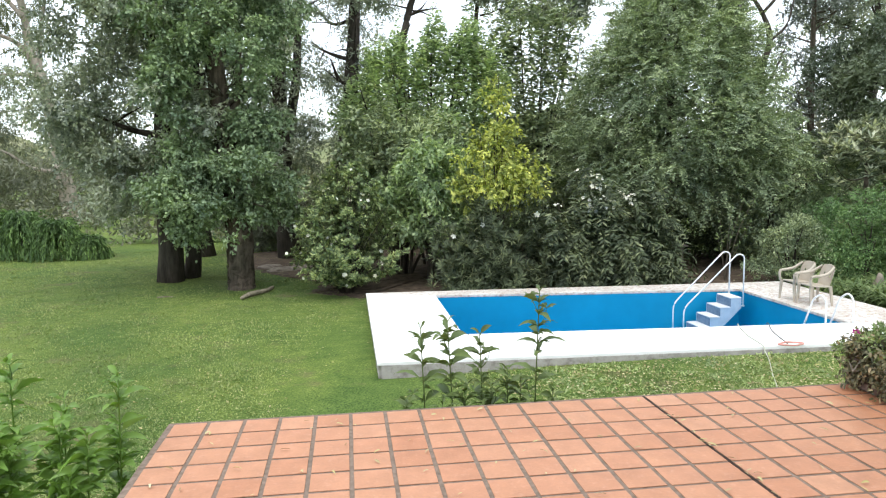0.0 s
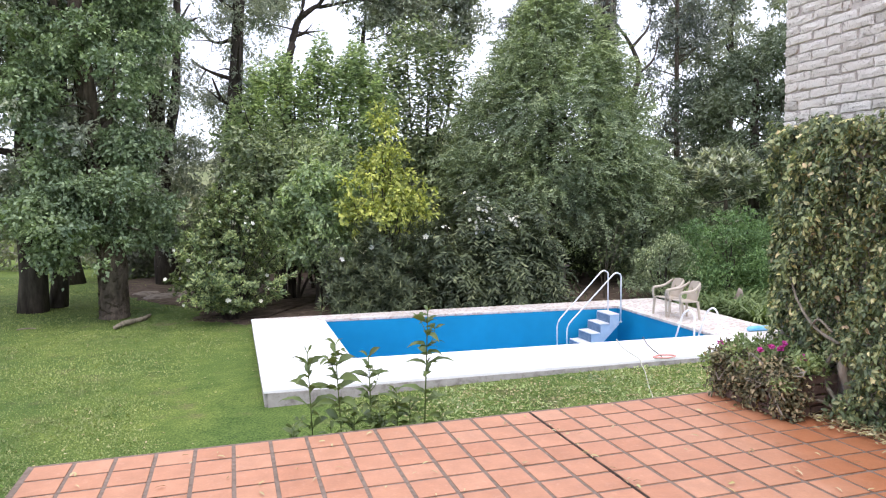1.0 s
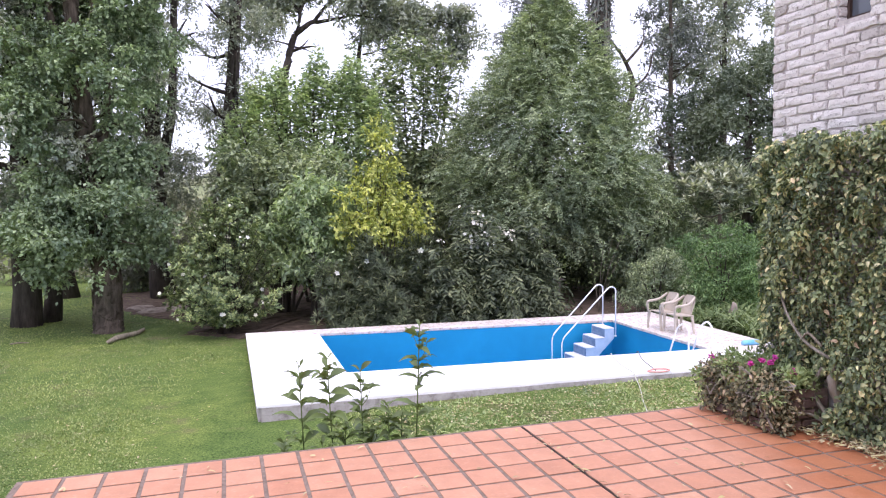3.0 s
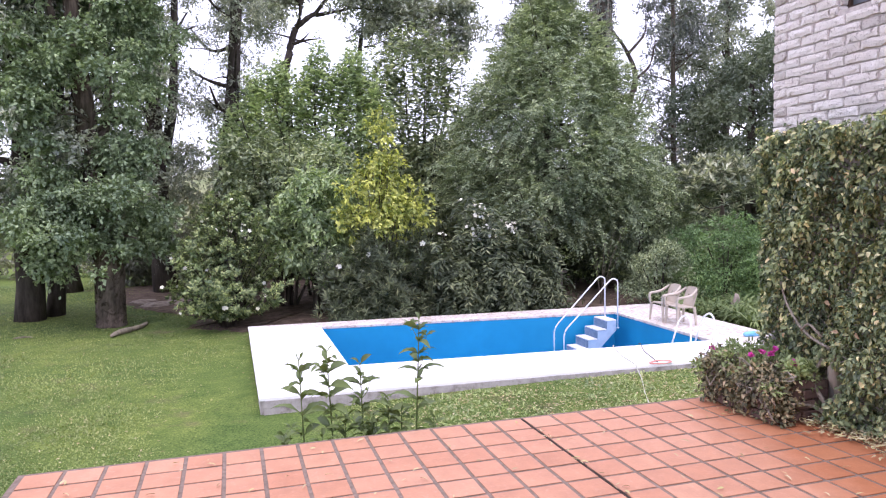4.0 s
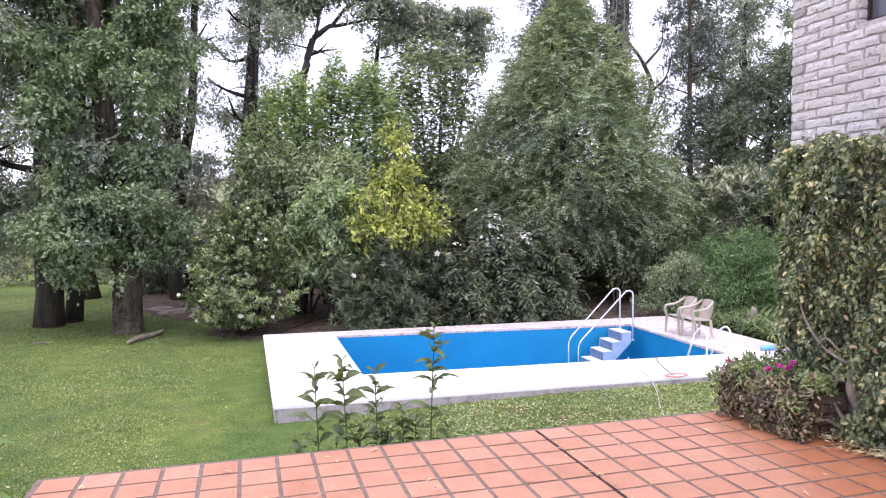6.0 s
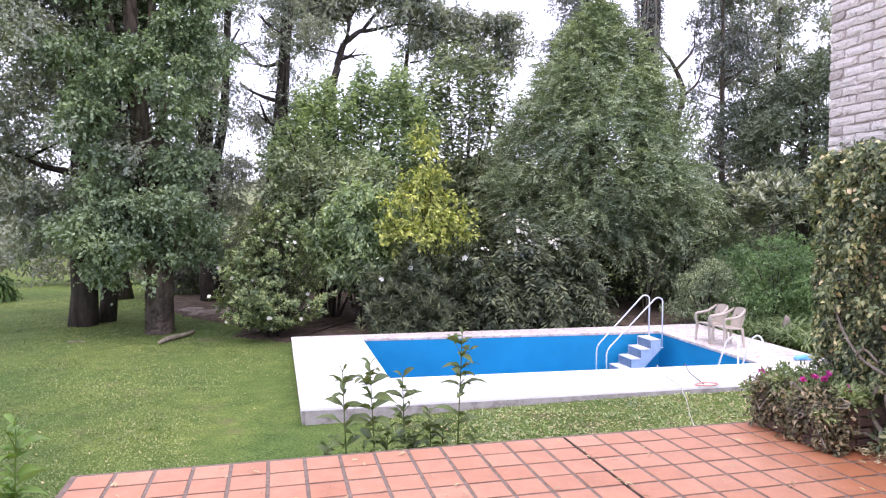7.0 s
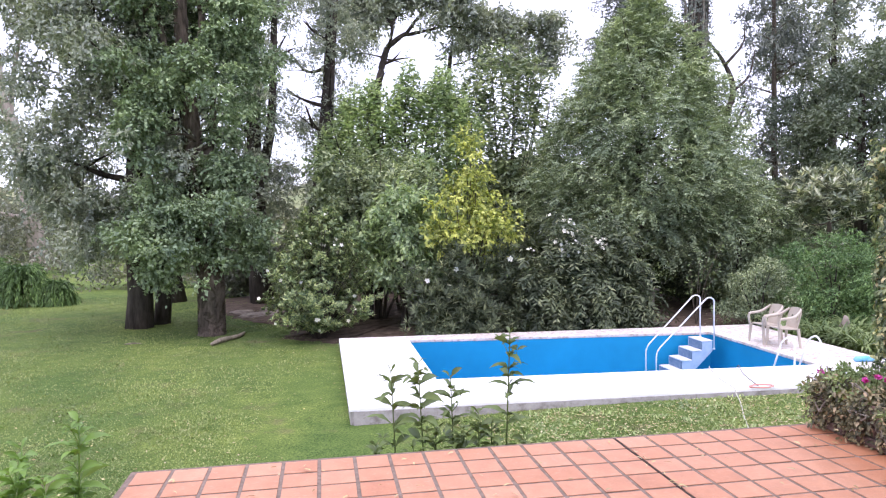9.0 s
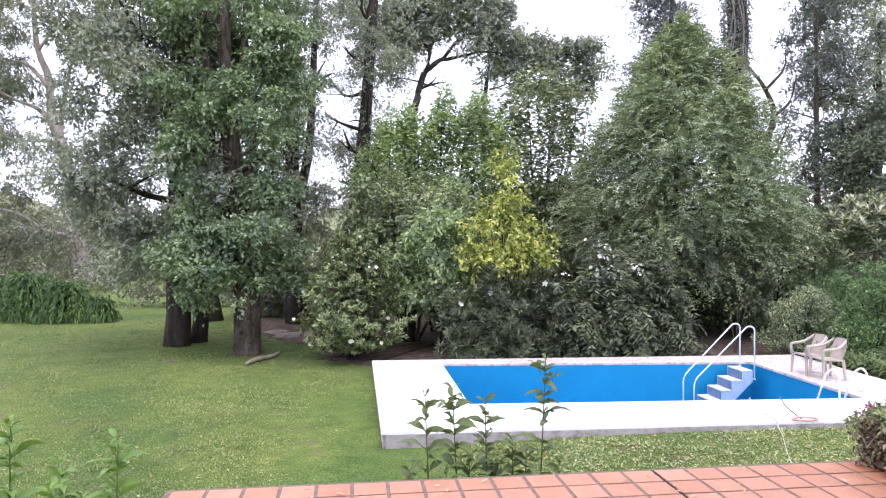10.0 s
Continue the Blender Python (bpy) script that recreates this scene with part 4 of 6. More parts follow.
def shrub(name, label, at, seed, profile, n, leaf, size=0.45, leaf_size=(0.11, 0.05), clumps=60, droop=0.2):
    rng = np.random.default_rng(seed)
    pieces = []
    for _ in range(7):
        a, r = rng.uniform(0, 6.28), rng.uniform(0.2, 0.8)
        top = np.array([math.cos(a) * r, math.sin(a) * r, 1.6 * rng.uniform(0.7, 1.2)])
        pieces.append(tube(spline([(top[0] * 0.15, top[1] * 0.15, -0.1), top * np.array([0.5, 0.5, 0.5]) + rng.normal(0, 0.06, 3), top], 5), [0.035, 0.012], 6, 0.1, int(rng.integers(1e6))))
    c = profile_clumps(rng, int(clumps * 0.95), profile, size * 1.05, 0.64, 0.3)
    t = thing(name, label, "shrub", at)
    part("stem", mesh_of("stem", *join(pieces)), M["bark_dark"], t, smooth=True)
    part("foliage", mesh_of("foliage", *cloud(rng, c, n, *leaf_size, droop, 0.5, 0.35, 6)), LEAF[leaf], t)
    return t


dark_tree()
ivy_trunk_tree()
# trunks behind
plain_tree("broadleaf_tree", "slender dark tree behind the large trees", (-4.85, 25.7, LAWN), 21, 12, 0.33, [(4, 0.8), (7, 1.8), (11, 2.2), (14, 1.0)], 9000, "dark", size=0.6, clumps=40)
plain_tree("broadleaf_tree", "tall dark tree with forked trunk and airy crown", (-1.2, 24.2, LAWN), 22, 15, 0.40, [(3.0, 0.9), (5, 1.4), (8, 1.7), (11, 2.0), (14, 2.2), (17, 1.4)], 32000, "dark", size=0.4, clumps=180, lean=(-0.6, 0), fork=(4.4, 0.8, 9.5, 0.24), clad=9, leaf_size=(0.16, 0.07))
plain_tree("broadleaf_tree", "tall dark-trunked tree with leafy upper branches", (0.65, 26.2, LAWN), 23, 16, 0.44, [(2.8, 0.8), (6, 1.2), (8, 1.5), (11, 1.8), (14, 2.0), (17, 1.2)], 25000, "dark", size=0.38, clumps=160, lean=(1.5, 0), clad=10, leaf_size=(0.17, 0.07))


def spreading_tree(at, lines, spots, n, seed):
    """An open tree whose crooked limbs show against the sky; lines of (x, z) points and radii, spots of (x, z, reach)."""
    rng = np.random.default_rng(seed)
    pieces = []
    for line, r0, r1 in lines:
        pts = [(x, 0.35 * math.sin(3 * x + z), z) for x, z in line]
        pieces.append(tube(spline(pts, 6), [r0 * 0.6, r1 * 0.55], 9, 0.12, int(rng.integers(1e6))))
        for _ in range(3):
            p = np.array(pts[rng.integers(1, len(pts))])
            tip = p + np.array([rng.normal(0, 1.0), rng.normal(0, 0.8), rng.uniform(0.2, 1.1)])
            if p[2] > 9:
                pieces.append(tube(spline([p, (p + tip) / 2 + rng.normal(0, 0.12, 3), tip], 4), [r1 * 0.35, 0.01], 5, 0.1, 1))
    rows = []
    for x, z, reach in spots:
        for _ in range(11):
            s = rng.uniform(0.16, 0.42)
            rows.append((x + rng.normal(0, reach * 0.6), rng.normal(0, reach * 0.7), z + rng.normal(0, reach * 0.42), s * 1.2, s * 1.2, s * 0.7))
    return tree("spreading_tree", "tall tree with open crooked branches against the sky", "tree", at, join(pieces), M["bark_dark"], cloud(rng, rows, n, 0.22, 0.11, 0.3, 0.5, 0.4, 6), LEAF["dark"])


spreading_tree((0, 34, LAWN), [([(4.1, -0.2), (4.3, 10.0), (4.4, 10.5), (4.7, 11.9), (5.0, 12.8)], 0.4, 0.3),
                               ([(5.0, 12.8), (5.8, 13.4), (6.3, 13.6), (7.2, 13.7), (8.3, 14.1), (9.2, 13.9)], 0.26, 0.05),
                               ([(6.0, 13.5), (6.7, 14.4), (7.6, 15.0), (8.4, 15.3), (9.4, 15.7)], 0.18, 0.05),
                               ([(5.1, 12.9), (5.2, 13.9), (4.5, 14.7), (3.9, 15.3), (3.0, 15.7)], 0.18, 0.05),
                               ([(5.2, 13.9), (5.7, 15.0), (6.0, 15.9), (6.7, 16.7), (7.1, 17.6)], 0.18, 0.06),
                               ([(5.8, 15.2), (7.1, 15.4), (7.8, 15.7), (8.8, 16.2)], 0.1, 0.04),
                               ([(4.9, 12.2), (5.5, 12.0), (5.8, 11.8)], 0.09, 0.03),
                               ([(4.7, 12.3), (3.9, 12.3), (3.2, 12.4)], 0.09, 0.03),
                               ([(4.4, 13.1), (3.6, 13.7), (2.8, 13.6), (2.3, 13.2)], 0.1, 0.03)],
               [(2.9, 16.1, 0.7), (3.9, 16.0, 0.55), (4.6, 15.3, 0.8), (3.6, 14.8, 0.7), (2.9, 14.0, 0.55), (4.4, 14.2, 0.8), (5.1, 14.7, 0.7), (3.9, 13.7, 0.55), (5.6, 15.6, 0.8), (6.3, 16.4, 0.7), (7.3, 16.5, 0.55), (8.4, 16.4, 0.8), (9.4, 16.7, 0.7), (9.1, 15.6, 0.55), (8.5, 14.9, 0.8), (9.4, 14.6, 0.7), (4.9, 16.2, 0.55), (3.2, 13.0, 0.8), (3.9, 17.5, 0.7), (5.4, 17.5, 0.55), (6.8, 17.7, 0.8), (8.4, 17.8, 0.7), (2.3, 15.1, 0.55), (7.8, 14.3, 0.8), (1.4, 15.9, 0.7), (0.8, 17.1, 0.55), (4.2, 14.9, 0.6), (5.2, 15.9, 0.6), (3.3, 15.2, 0.6), (7.2, 15.7, 0.5), (6.4, 15.3, 0.5), (8.8, 15.0, 0.5), (5.9, 17.0, 0.6)], 33000, 24)
spreading_tree((0, 35, LAWN), [([(8.3, -0.2), (8.6, 11.9), (9.3, 12.9), (9.8, 13.7), (9.9, 14.3), (10.7, 15.0), (11.6, 15.5)], 0.24, 0.08),
                               ([(8.9, 12.2), (9.5, 12.3), (10.3, 12.7)], 0.1, 0.03),
                               ([(10.0, 13.9), (10.9, 14.2), (12.2, 14.5), (13.4, 14.2), (14.6, 14.2)], 0.1, 0.03)],
               [(8.9, 12.9, 0.6), (9.6, 14.2, 0.6), (10.4, 14.6, 0.7), (10.2, 13.6, 0.6), (11.0, 14.8, 0.6), (11.9, 15.0, 0.7), (11.6, 13.8, 0.6), (12.6, 14.4, 0.7), (13.3, 14.6, 0.6), (12.6, 13.2, 0.6), (14.0, 14.2, 0.7), (14.8, 14.7, 0.5), (15.0, 13.6, 0.6), (14.2, 13.0, 0.6), (14.6, 12.2, 0.5), (13.4, 12.2, 0.6), (10.8, 12.6, 0.6), (12.0, 12.2, 0.6)], 17000, 25)

# middle row behind the pool
def flowering_shrub():
    """Tiers of glossy leaf tufts on rising branches, wider than tall near the foot."""
    rng = np.random.default_rng(31)
    t = thing("flowering_shrub", "rounded glossy green shrub dotted with white flowers", "shrub", (1.08, 15.1, LAWN))
    prof = np.array([(0.4, 0.7), (0.8, 1.6), (1.2, 1.75), (1.8, 1.5), (2.4, 1.2), (3.0, 0.9), (3.7, 0.3)])
    pieces, base, axis = [], [], []
    for _ in range(165):
        h = 0.45 + 3.3 * rng.random() ** 1.15
        a = rng.uniform(0, 6.28)
        r = np.interp(h, *prof.T) * rng.uniform(0.55, 1.12)
        tip = np.array([math.cos(a) * r, math.sin(a) * r, h])
        line = spline([(tip[0] * 0.06, tip[1] * 0.06, -0.1), (tip[0] * 0.4, tip[1] * 0.4, h * 0.5), tip], 5)
        pieces.append(tube(line, [0.022, 0.006], 5, 0.1, 1))
        for _ in range(15):
            u = 1 - 0.42 * rng.random() ** 1.3
            p = np.array([np.interp(u, np.linspace(0, 1, len(line)), line[:, q]) for q in range(3)])
            base.append(p + rng.normal(0, 0.10, 3) * np.array([1, 1, 0.55]))
            axis.append(unit(tip * np.array([1, 1, 0.25])) * 0.6 + np.array([0, 0, 0.7]) + rng.normal(0, 0.3, 3))
    part("stem", mesh_of("stem", *join(pieces)), M["bark_dark"], t, smooth=True)
    base = np.array(base)
    part("foliage", mesh_of("foliage", *rosettes(rng, base, np.array(axis), 10, 0.115, 0.052, 0.9, 0.15)), LEAF["camellia"], t)
    spots = base[(base[:, 1] < 0.2) & (rng.random(len(base)) < np.where((base[:, 2] > 2.4) | (base[:, 0] < -0.9), 0.16, 0.025))]
    blossoms("flower", rng, np.concatenate([spots, np.full((len(spots), 3), 0.11)], 1), 80, 0.105, LEAF["white_petal"], t, label="small white flower")


flowering_shrub()


def shoot_tree(label, at, seed, envelope, depth, n, per, leaf, leaf_size, body, stems=9, reach=(0.9, 2.0), low=0.55):
    """A many-stemmed tree whose leafy shoots stand up against the sky; body gives its lower clumps: count, leaves, height, reach."""
    rng = np.random.default_rng(seed)
    ex, ez = np.array(envelope, float).T
    pieces = []
    for _ in range(stems):
        x = rng.uniform(ex[0], ex[-1]) * 0.85
        h = np.interp(x, ex, ez) * rng.uniform(0.8, 0.95)
        y = rng.normal(0, depth * 0.4)
        pieces.append(tube(spline([(x * 0.1, y * 0.1, -0.1), (x * 0.35 + rng.normal(0, 0.1), y * 0.5, h * 0.4), (x * 0.8, y, h * 0.75), (x, y, h)], 6), [0.055, 0.035, 0.008], 7, 0.1, int(rng.integers(1e6))))
    up = shoots(rng, n, envelope, depth, per, *leaf_size, reach, low)
    count, number, height, wide = body
    c = np.stack([rng.normal(0, wide * 0.5, count), rng.normal(0, depth * 0.5, count), height * rng.uniform(0.35, 1.0, count)], -1)
    w = rng.uniform(0.25, 0.6, (count, 1))
    low_leaves = cloud(rng, np.concatenate([c, w, w, w * 0.7], 1), number, *leaf_size, 0.3, 0.6, 0.35, 6)
    return tree("young_tree", label, "tree", at, join(pieces), M["bark_dark"], gather(up, low_leaves), LEAF[leaf])


shoot_tree("leafy green tree with pointed upright shoots", (4.2, 20.6, LAWN), 33, [(-3.2, 6.2), (-2.4, 8.0), (-1.6, 8.3), (-1.1, 8.8), (-0.5, 7.8), (0.2, 9.5), (0.8, 8.5), (1.5, 9.4), (2.3, 8.6), (3.0, 7.0)], 1.2, 640, 27, "shoot", (0.21, 0.105), (70, 12000, 5.4, 2.2), stems=12, reach=(0.8, 1.6), low=0.5)
shoot_tree("mid-green leafy tree with uneven drooping twigs", (2.9, 18.2, LAWN), 32, [(-1.9, 3.6), (-1.2, 5.2), (-0.6, 6.2), (0.1, 5.5), (0.8, 6.4), (1.5, 5.6), (2.2, 4.8), (2.8, 3.2)], 1.2, 260, 26, "mid", (0.18, 0.085), (34, 9000, 5.0, 2.2), stems=10, reach=(0.6, 1.3), low=0.4)
shoot_tree("airy tree with thin upright shoots and mid-green leaves", (8.5, 22.2, LAWN), 34, [(-2.6, 8.4), (-1.7, 9.9), (-1.0, 10.3), (0.0, 10.9), (0.9, 10.4), (1.7, 10.1), (2.5, 7.8)], 0.9, 470, 21, "mid", (0.27, 0.11), (60, 4200, 5.4, 1.9), stems=8, reach=(1.2, 2.4), low=0.3)
plain_tree("young_tree", "soft green shrubby tree beside the pool", (3.6, 16.3, LAWN), 35, 3.4, 0.10, [(1.35, 0.9), (2.0, 1.4), (3.0, 1.4), (4.1, 0.6)], 11000, "shoot", size=0.36, clumps=80, leaf_size=(0.21, 0.095), droop=0.6, start=0.2, spread=1.2)


def yellow_shrub():
    rng = np.random.default_rng(36)
    t = thing("yellow_shrub", "yellow-green leafy shrub standing out among darker ones", "shrub", (5.36, 15.1, LAWN))
    rows, pieces = [], []
    for tx, ty, tz in ((0.18, 0.0, 6.1), (0.35, 0.1, 5.4), (0.0, -0.1, 5.0), (0.3, -0.2, 4.6), (-0.45, 0.0, 4.3), (0.75, 0.0, 4.2), (-0.9, -0.1, 4.0), (-1.15, -0.2, 3.5), (1.5, 0.0, 3.6), (1.25, -0.2, 3.2), (0.9, -0.4, 3.7), (0.3, -0.5, 3.9), (-0.45, -0.5, 3.4), (0.45, -0.6, 3.1)):
        tx *= 0.88
        line = spline([(tx * 0.05, ty * 0.05, -0.1), (tx * 0.45, ty * 0.5, tz * 0.55), (tx, ty, tz)], 6)
        pieces.append(tube(line, [0.03, 0.008], 6, 0.1, int(rng.integers(1e6))))
        for _ in range(7):
            s = 1 - 0.3 * rng.random() ** 1.2
            p = np.array([np.interp(s, np.linspace(0, 1, len(line)), line[:, q]) for q in range(3)])
            w = rng.uniform(0.12, 0.30) * (0.55 + 0.9 * (1 - s) / 0.3)
            rows.append((*(p + rng.normal(0, 0.19, 3)), w, w, w * 0.9))
    part("stem", mesh_of("stem", *join(pieces)), M["bark_dark"], t, smooth=True)
    part("foliage", mesh_of("foliage", *cloud(rng, rows, 4300, 0.14, 0.080, 0.5, 0.6, 0.45, 5)), LEAF["yellow"], t)


yellow_shrub()
def skin(rng, n, half, height, flat=0.55):
    """Points and outward ways on the camera side and top of a low mound."""
    d = bough(rng, n, 0.9)
    d[:, 1] = np.where(rng.random(n) < 0.7, -np.abs(d[:, 1]), d[:, 1])
    d[:, 2] = np.abs(d[:, 2])
    lump = 0.82 + 0.16 * np.sin(d[:, 0] * 9 + 4 * d[:, 2]) + 0.1 * rng.normal(size=n)
    return d * lump[:, None] * np.array([half, half * flat, height]) * (rng.random((n, 1)) ** 0.25), d


def oleander(label, at, seed, half, height, tufts, drooping):
    """A mound of narrow leaves: tufts at the ends of shoots, or long hanging sprays."""
    rng = np.random.default_rng(seed)
    t = thing("oleander", label, "shrub", at)
    for _ in range(12):
        x, y, h = rng.uniform(-0.8, 0.8) * half, rng.uniform(-0.5, 0.5), height * rng.uniform(0.5, 0.85)
        v, f = tube(spline([(x * 0.4, y * 0.4, -0.1), (x * 0.7, y * 0.7, h * 0.5), (x, y, h)], 5), [0.03, 0.01], 6, 0.1, int(rng.integers(1e6)))
        part("stem", mesh_of("stem", v, f), M["bark_dark"], t, smooth=True)
    p, d = skin(rng, tufts, half, height)
    p[:, 2] = np.maximum(p[:, 2], 0.12)
    if drooping:
        crown = fronds(rng, p, d * np.array([0.8, 0.9, 0.5]) + np.array([0, -0.25, 0.15]) + rng.normal(0, 0.25, (tufts, 3)), rng.uniform(0.45, 0.85, tufts), 7, 0.24, 0.062, 0.6, 0.7)
    else:
        crown = rosettes(rng, p, d * 0.7 + np.array([0, -0.2, 0.75]) + rng.normal(0, 0.25, (tufts, 3)), 13, 0.23, 0.042, 0.8, 0.1)
    v, f = crown
    v[:, 2] = np.maximum(v[:, 2], 0.01)
    part("foliage", mesh_of("foliage", v, f), LEAF["oleander"], t)
    q = p[(d[:, 2] > 0.45) & (d[:, 1] < 0) & (np.linalg.norm(p / np.array([half, half * 0.55, height]), axis=1) > 0.72)]
    return t, np.concatenate([q, np.full((len(q), 3), 0.2)], 1), rng


o1, oc, orng = oleander("dark green oleander thick with narrow leaves", (5.3, 14.75, LAWN), 37, 2.15, 2.75, 1250, False)
o2, oc2, orng2 = oleander("dark drooping shrub with white flower heads beside the pool", (8.55, 14.6, LAWN), 38, 2.05, 3.3, 1250, True)
top = oc2[oc2[:, 2] > 2.0]
top = top[top[:, 0] < 0.7]
for row in top[orng2.permutation(len(top))[:20]]:
    blossoms("flower", orng2, [(*(row[:3] + np.array([0, -0.9, 0.8]) * row[3:]), 0.16, 0.12, 0.10)], 5, 0.105, LEAF["white_petal"], o2, (0, -0.8, 0.8), label="white oleander flower")
blossoms("flower", orng, oc[oc[:, 2] > 1.2], 7, 0.16, LEAF["white_petal"], o1, label="white oleander flower")

# the large feathery tree and what rises behind it
def feathery_tree():
    rng = np.random.default_rng(41)
    prof = np.array([(2.0, 2.9), (3.0, 4.3), (4.6, 4.2), (6.2, 3.75), (7.8, 3.05), (9.2, 2.0), (10.3, 1.05), (11.0, 0.3)])
    trunk = trunk_mesh(rng, 9.6, 0.24, 0.05, (0.2, 0), 26, 2.3, 0.22, rise=0.35)
    n = 9000
    zs = np.linspace(2.0, 11.0, 200)
    rs = np.interp(zs, *prof.T)
    z = rng.choice(zs, n, p=(rs + 0.12) / (rs + 0.12).sum()) + rng.normal(0, 0.05, n)
    a = rng.uniform(0, 6.28, n)
    ridge = 0.9 + 0.12 * np.sin(3 * a + 1.1 * z) + 0.10 * np.sin(5 * a - 2.3 * z + 1) + 0.08 * np.sin(11 * a + 5 * z)
    r = np.interp(z, *prof.T) * ridge * (0.35 + 0.65 * rng.random(n) ** 0.45)
    out = np.stack([np.cos(a), np.sin(a), 0 * a], -1)
    base = out * (r - 0.35)[:, None] + np.array([0, 0, 1.0]) * z[:, None] + np.array([0.02, 0, 0]) * z[:, None]
    way = out * 0.8 + rng.normal(0, 0.55, (n, 3)) + np.array([0, 0, 0.35]) + np.array([0, 0, 0.5]) * np.clip((z - 7.5) / 3, 0, 1)[:, None]
    crown = fronds(rng, base, way, rng.uniform(0.45, 1.0, n), 10, 0.125, 0.055, 0.36)
    return tree("feathery_tree", "large cone-shaped tree with soft drooping feathery foliage", "tree", (12.45, 18.8, LAWN), trunk, M["bark_dark"], crown, LEAF["cone"])


feathery_tree()
plain_tree("conifer_tree", "dark conifer top rising behind", (17.6, 30.5, LAWN), 42, 16, 0.3, [(9, 2.4), (12, 1.9), (14.0, 1.55), (16.2, 1.2), (17.6, 0.7), (18.6, 0.25)], 22000, "conifer", size=0.6, clumps=200, leaf_size=(0.28, 0.06), droop=0.1, sprays=10, flat=0.4, limbs=20, spread=1.8)


def ivy_column():
    rng = np.random.default_rng(43)
    t = thing("ivy_clad_trunk", "tall bare trunk wrapped in dry ivy stems", "tree trunk", (17.75, 24.2, LAWN))
    v, f = tube(spline([(0, 0, -0.1), (0, 0, 4), (0.05, 0, 9), (0.1, 0, 14), (0.15, 0, 18)], 8), [0.5, 0.46, 0.42, 0.36], 14, 0.12, 3)
    part("trunk", mesh_of("trunk", v, f), M["bark_dark"], t, smooth=True)
    for k in range(22):
        a = rng.uniform(0, 6.28)
        z0 = rng.uniform(0, 3)
        pts = [((0.50 - 0.006 * z + 0.07 * math.sin(2.3 * z + k)) * math.cos(a + 0.45 * math.sin(z + k)), (0.50 - 0.006 * z + 0.07 * math.sin(2.3 * z + k)) * math.sin(a + 0.45 * math.sin(z + k)), z) for z in np.linspace(z0, rng.uniform(12, 17.8), 26)]
        v, f = tube(pts, [0.06, 0.03], 6, 0.2, k)
        part("vine_stem", mesh_of("vine_stem", v, f), M["vine"], t)
    n = 9000
    a, z = rng.uniform(0, 6.28, n), 17.8 * rng.random(n) ** 1.15
    r = 0.44 + (0.12 + 0.16 * np.abs(np.sin(z * 1.3 + 2 * a))) * rng.random(n) + 0.3 * (z < 9) * rng.random(n)
    base = np.stack([r * np.cos(a), r * np.sin(a), z], -1)
    out = np.stack([np.cos(a), np.sin(a), 0 * a], -1)
    v, f = leaves(base, out * 0.5 + rng.normal(size=(n, 3)) * 0.5 + np.array([0, 0, -0.7]), out + rng.normal(size=(n, 3)) * 0.4, 0.13 * rng.uniform(0.6, 1.3, n), 0.08)
    part("ivy", mesh_of("ivy", v, f), LEAF["conifer"], t, "dark ivy leaves")


ivy_column()


def bare_tree():
    rng = np.random.default_rng(44)
    t = thing("bare_tree", "dead grey tree with crooked bare branches", "tree", (19.0, 24.0, LAWN))
    pieces = [tube(spline([(0, 0, -0.1), (0.1, 0, 4), (0.0, 0, 7.2), (0.45, 0, 8.8), (0.1, 0.1, 10.0), (-0.7, 0.1, 11.0)], 6), [0.22, 0.17, 0.12, 0.05], 8, 0.12, 1)]
    for line in ([(0.45, 0, 8.8), (1.2, 0, 9.5), (1.5, 0, 10.6)], [(0.0, 0, 7.2), (-0.5, 0, 8.2), (-0.8, 0.2, 9.0)], [(0.1, 0, 6.5), (0.8, 0.1, 7.6), (1.2, 0, 8.6)], [(0.1, 0, 10.0), (0.9, 0, 10.9), (1.0, 0, 11.6)]):
        pieces.append(tube(spline(line, 6), [0.08, 0.02], 6, 0.12, 2))
    part("trunk", mesh_of("trunk", *join(pieces)), M["bark_dark"], t, smooth=True)


bare_tree()
plain_tree("pine_tree", "tall sparse pine with drooping dark branches", (24.8, 28.5, LAWN), 45, 19, 0.19, [(4, 1.5), (8, 1.7), (12, 1.6), (16, 1.5), (20, 0.5)], 12000, "conifer", size=0.5, clumps=150, leaf_size=(0.32, 0.085), droop=0.5, sprays=9, flat=0.4, limbs=26, spread=1.5, start=0.2, bark="bark_brown")
plain_tree("broadleaf_tree", "dense dark evergreen tree near the house", (22.7, 20.2, LAWN), 46, 8.2, 0.3, [(2, 2.0), (4.5, 2.7), (6.4, 2.8), (8.4, 2.2), (10.0, 0.9)], 42000, "evergreen", size=0.6, clumps=190, leaf_size=(0.21, 0.095))
plain_tree("broadleaf_tree", "tall dark tree close behind the house corner", (28.7, 29.5, LAWN), 49, 15, 0.3, [(9.0, 1.4), (11, 2.8), (14, 3.6), (17, 3.0), (19, 1.2)], 20000, "dark", size=0.5, clumps=130, leaf_size=(0.26, 0.12))
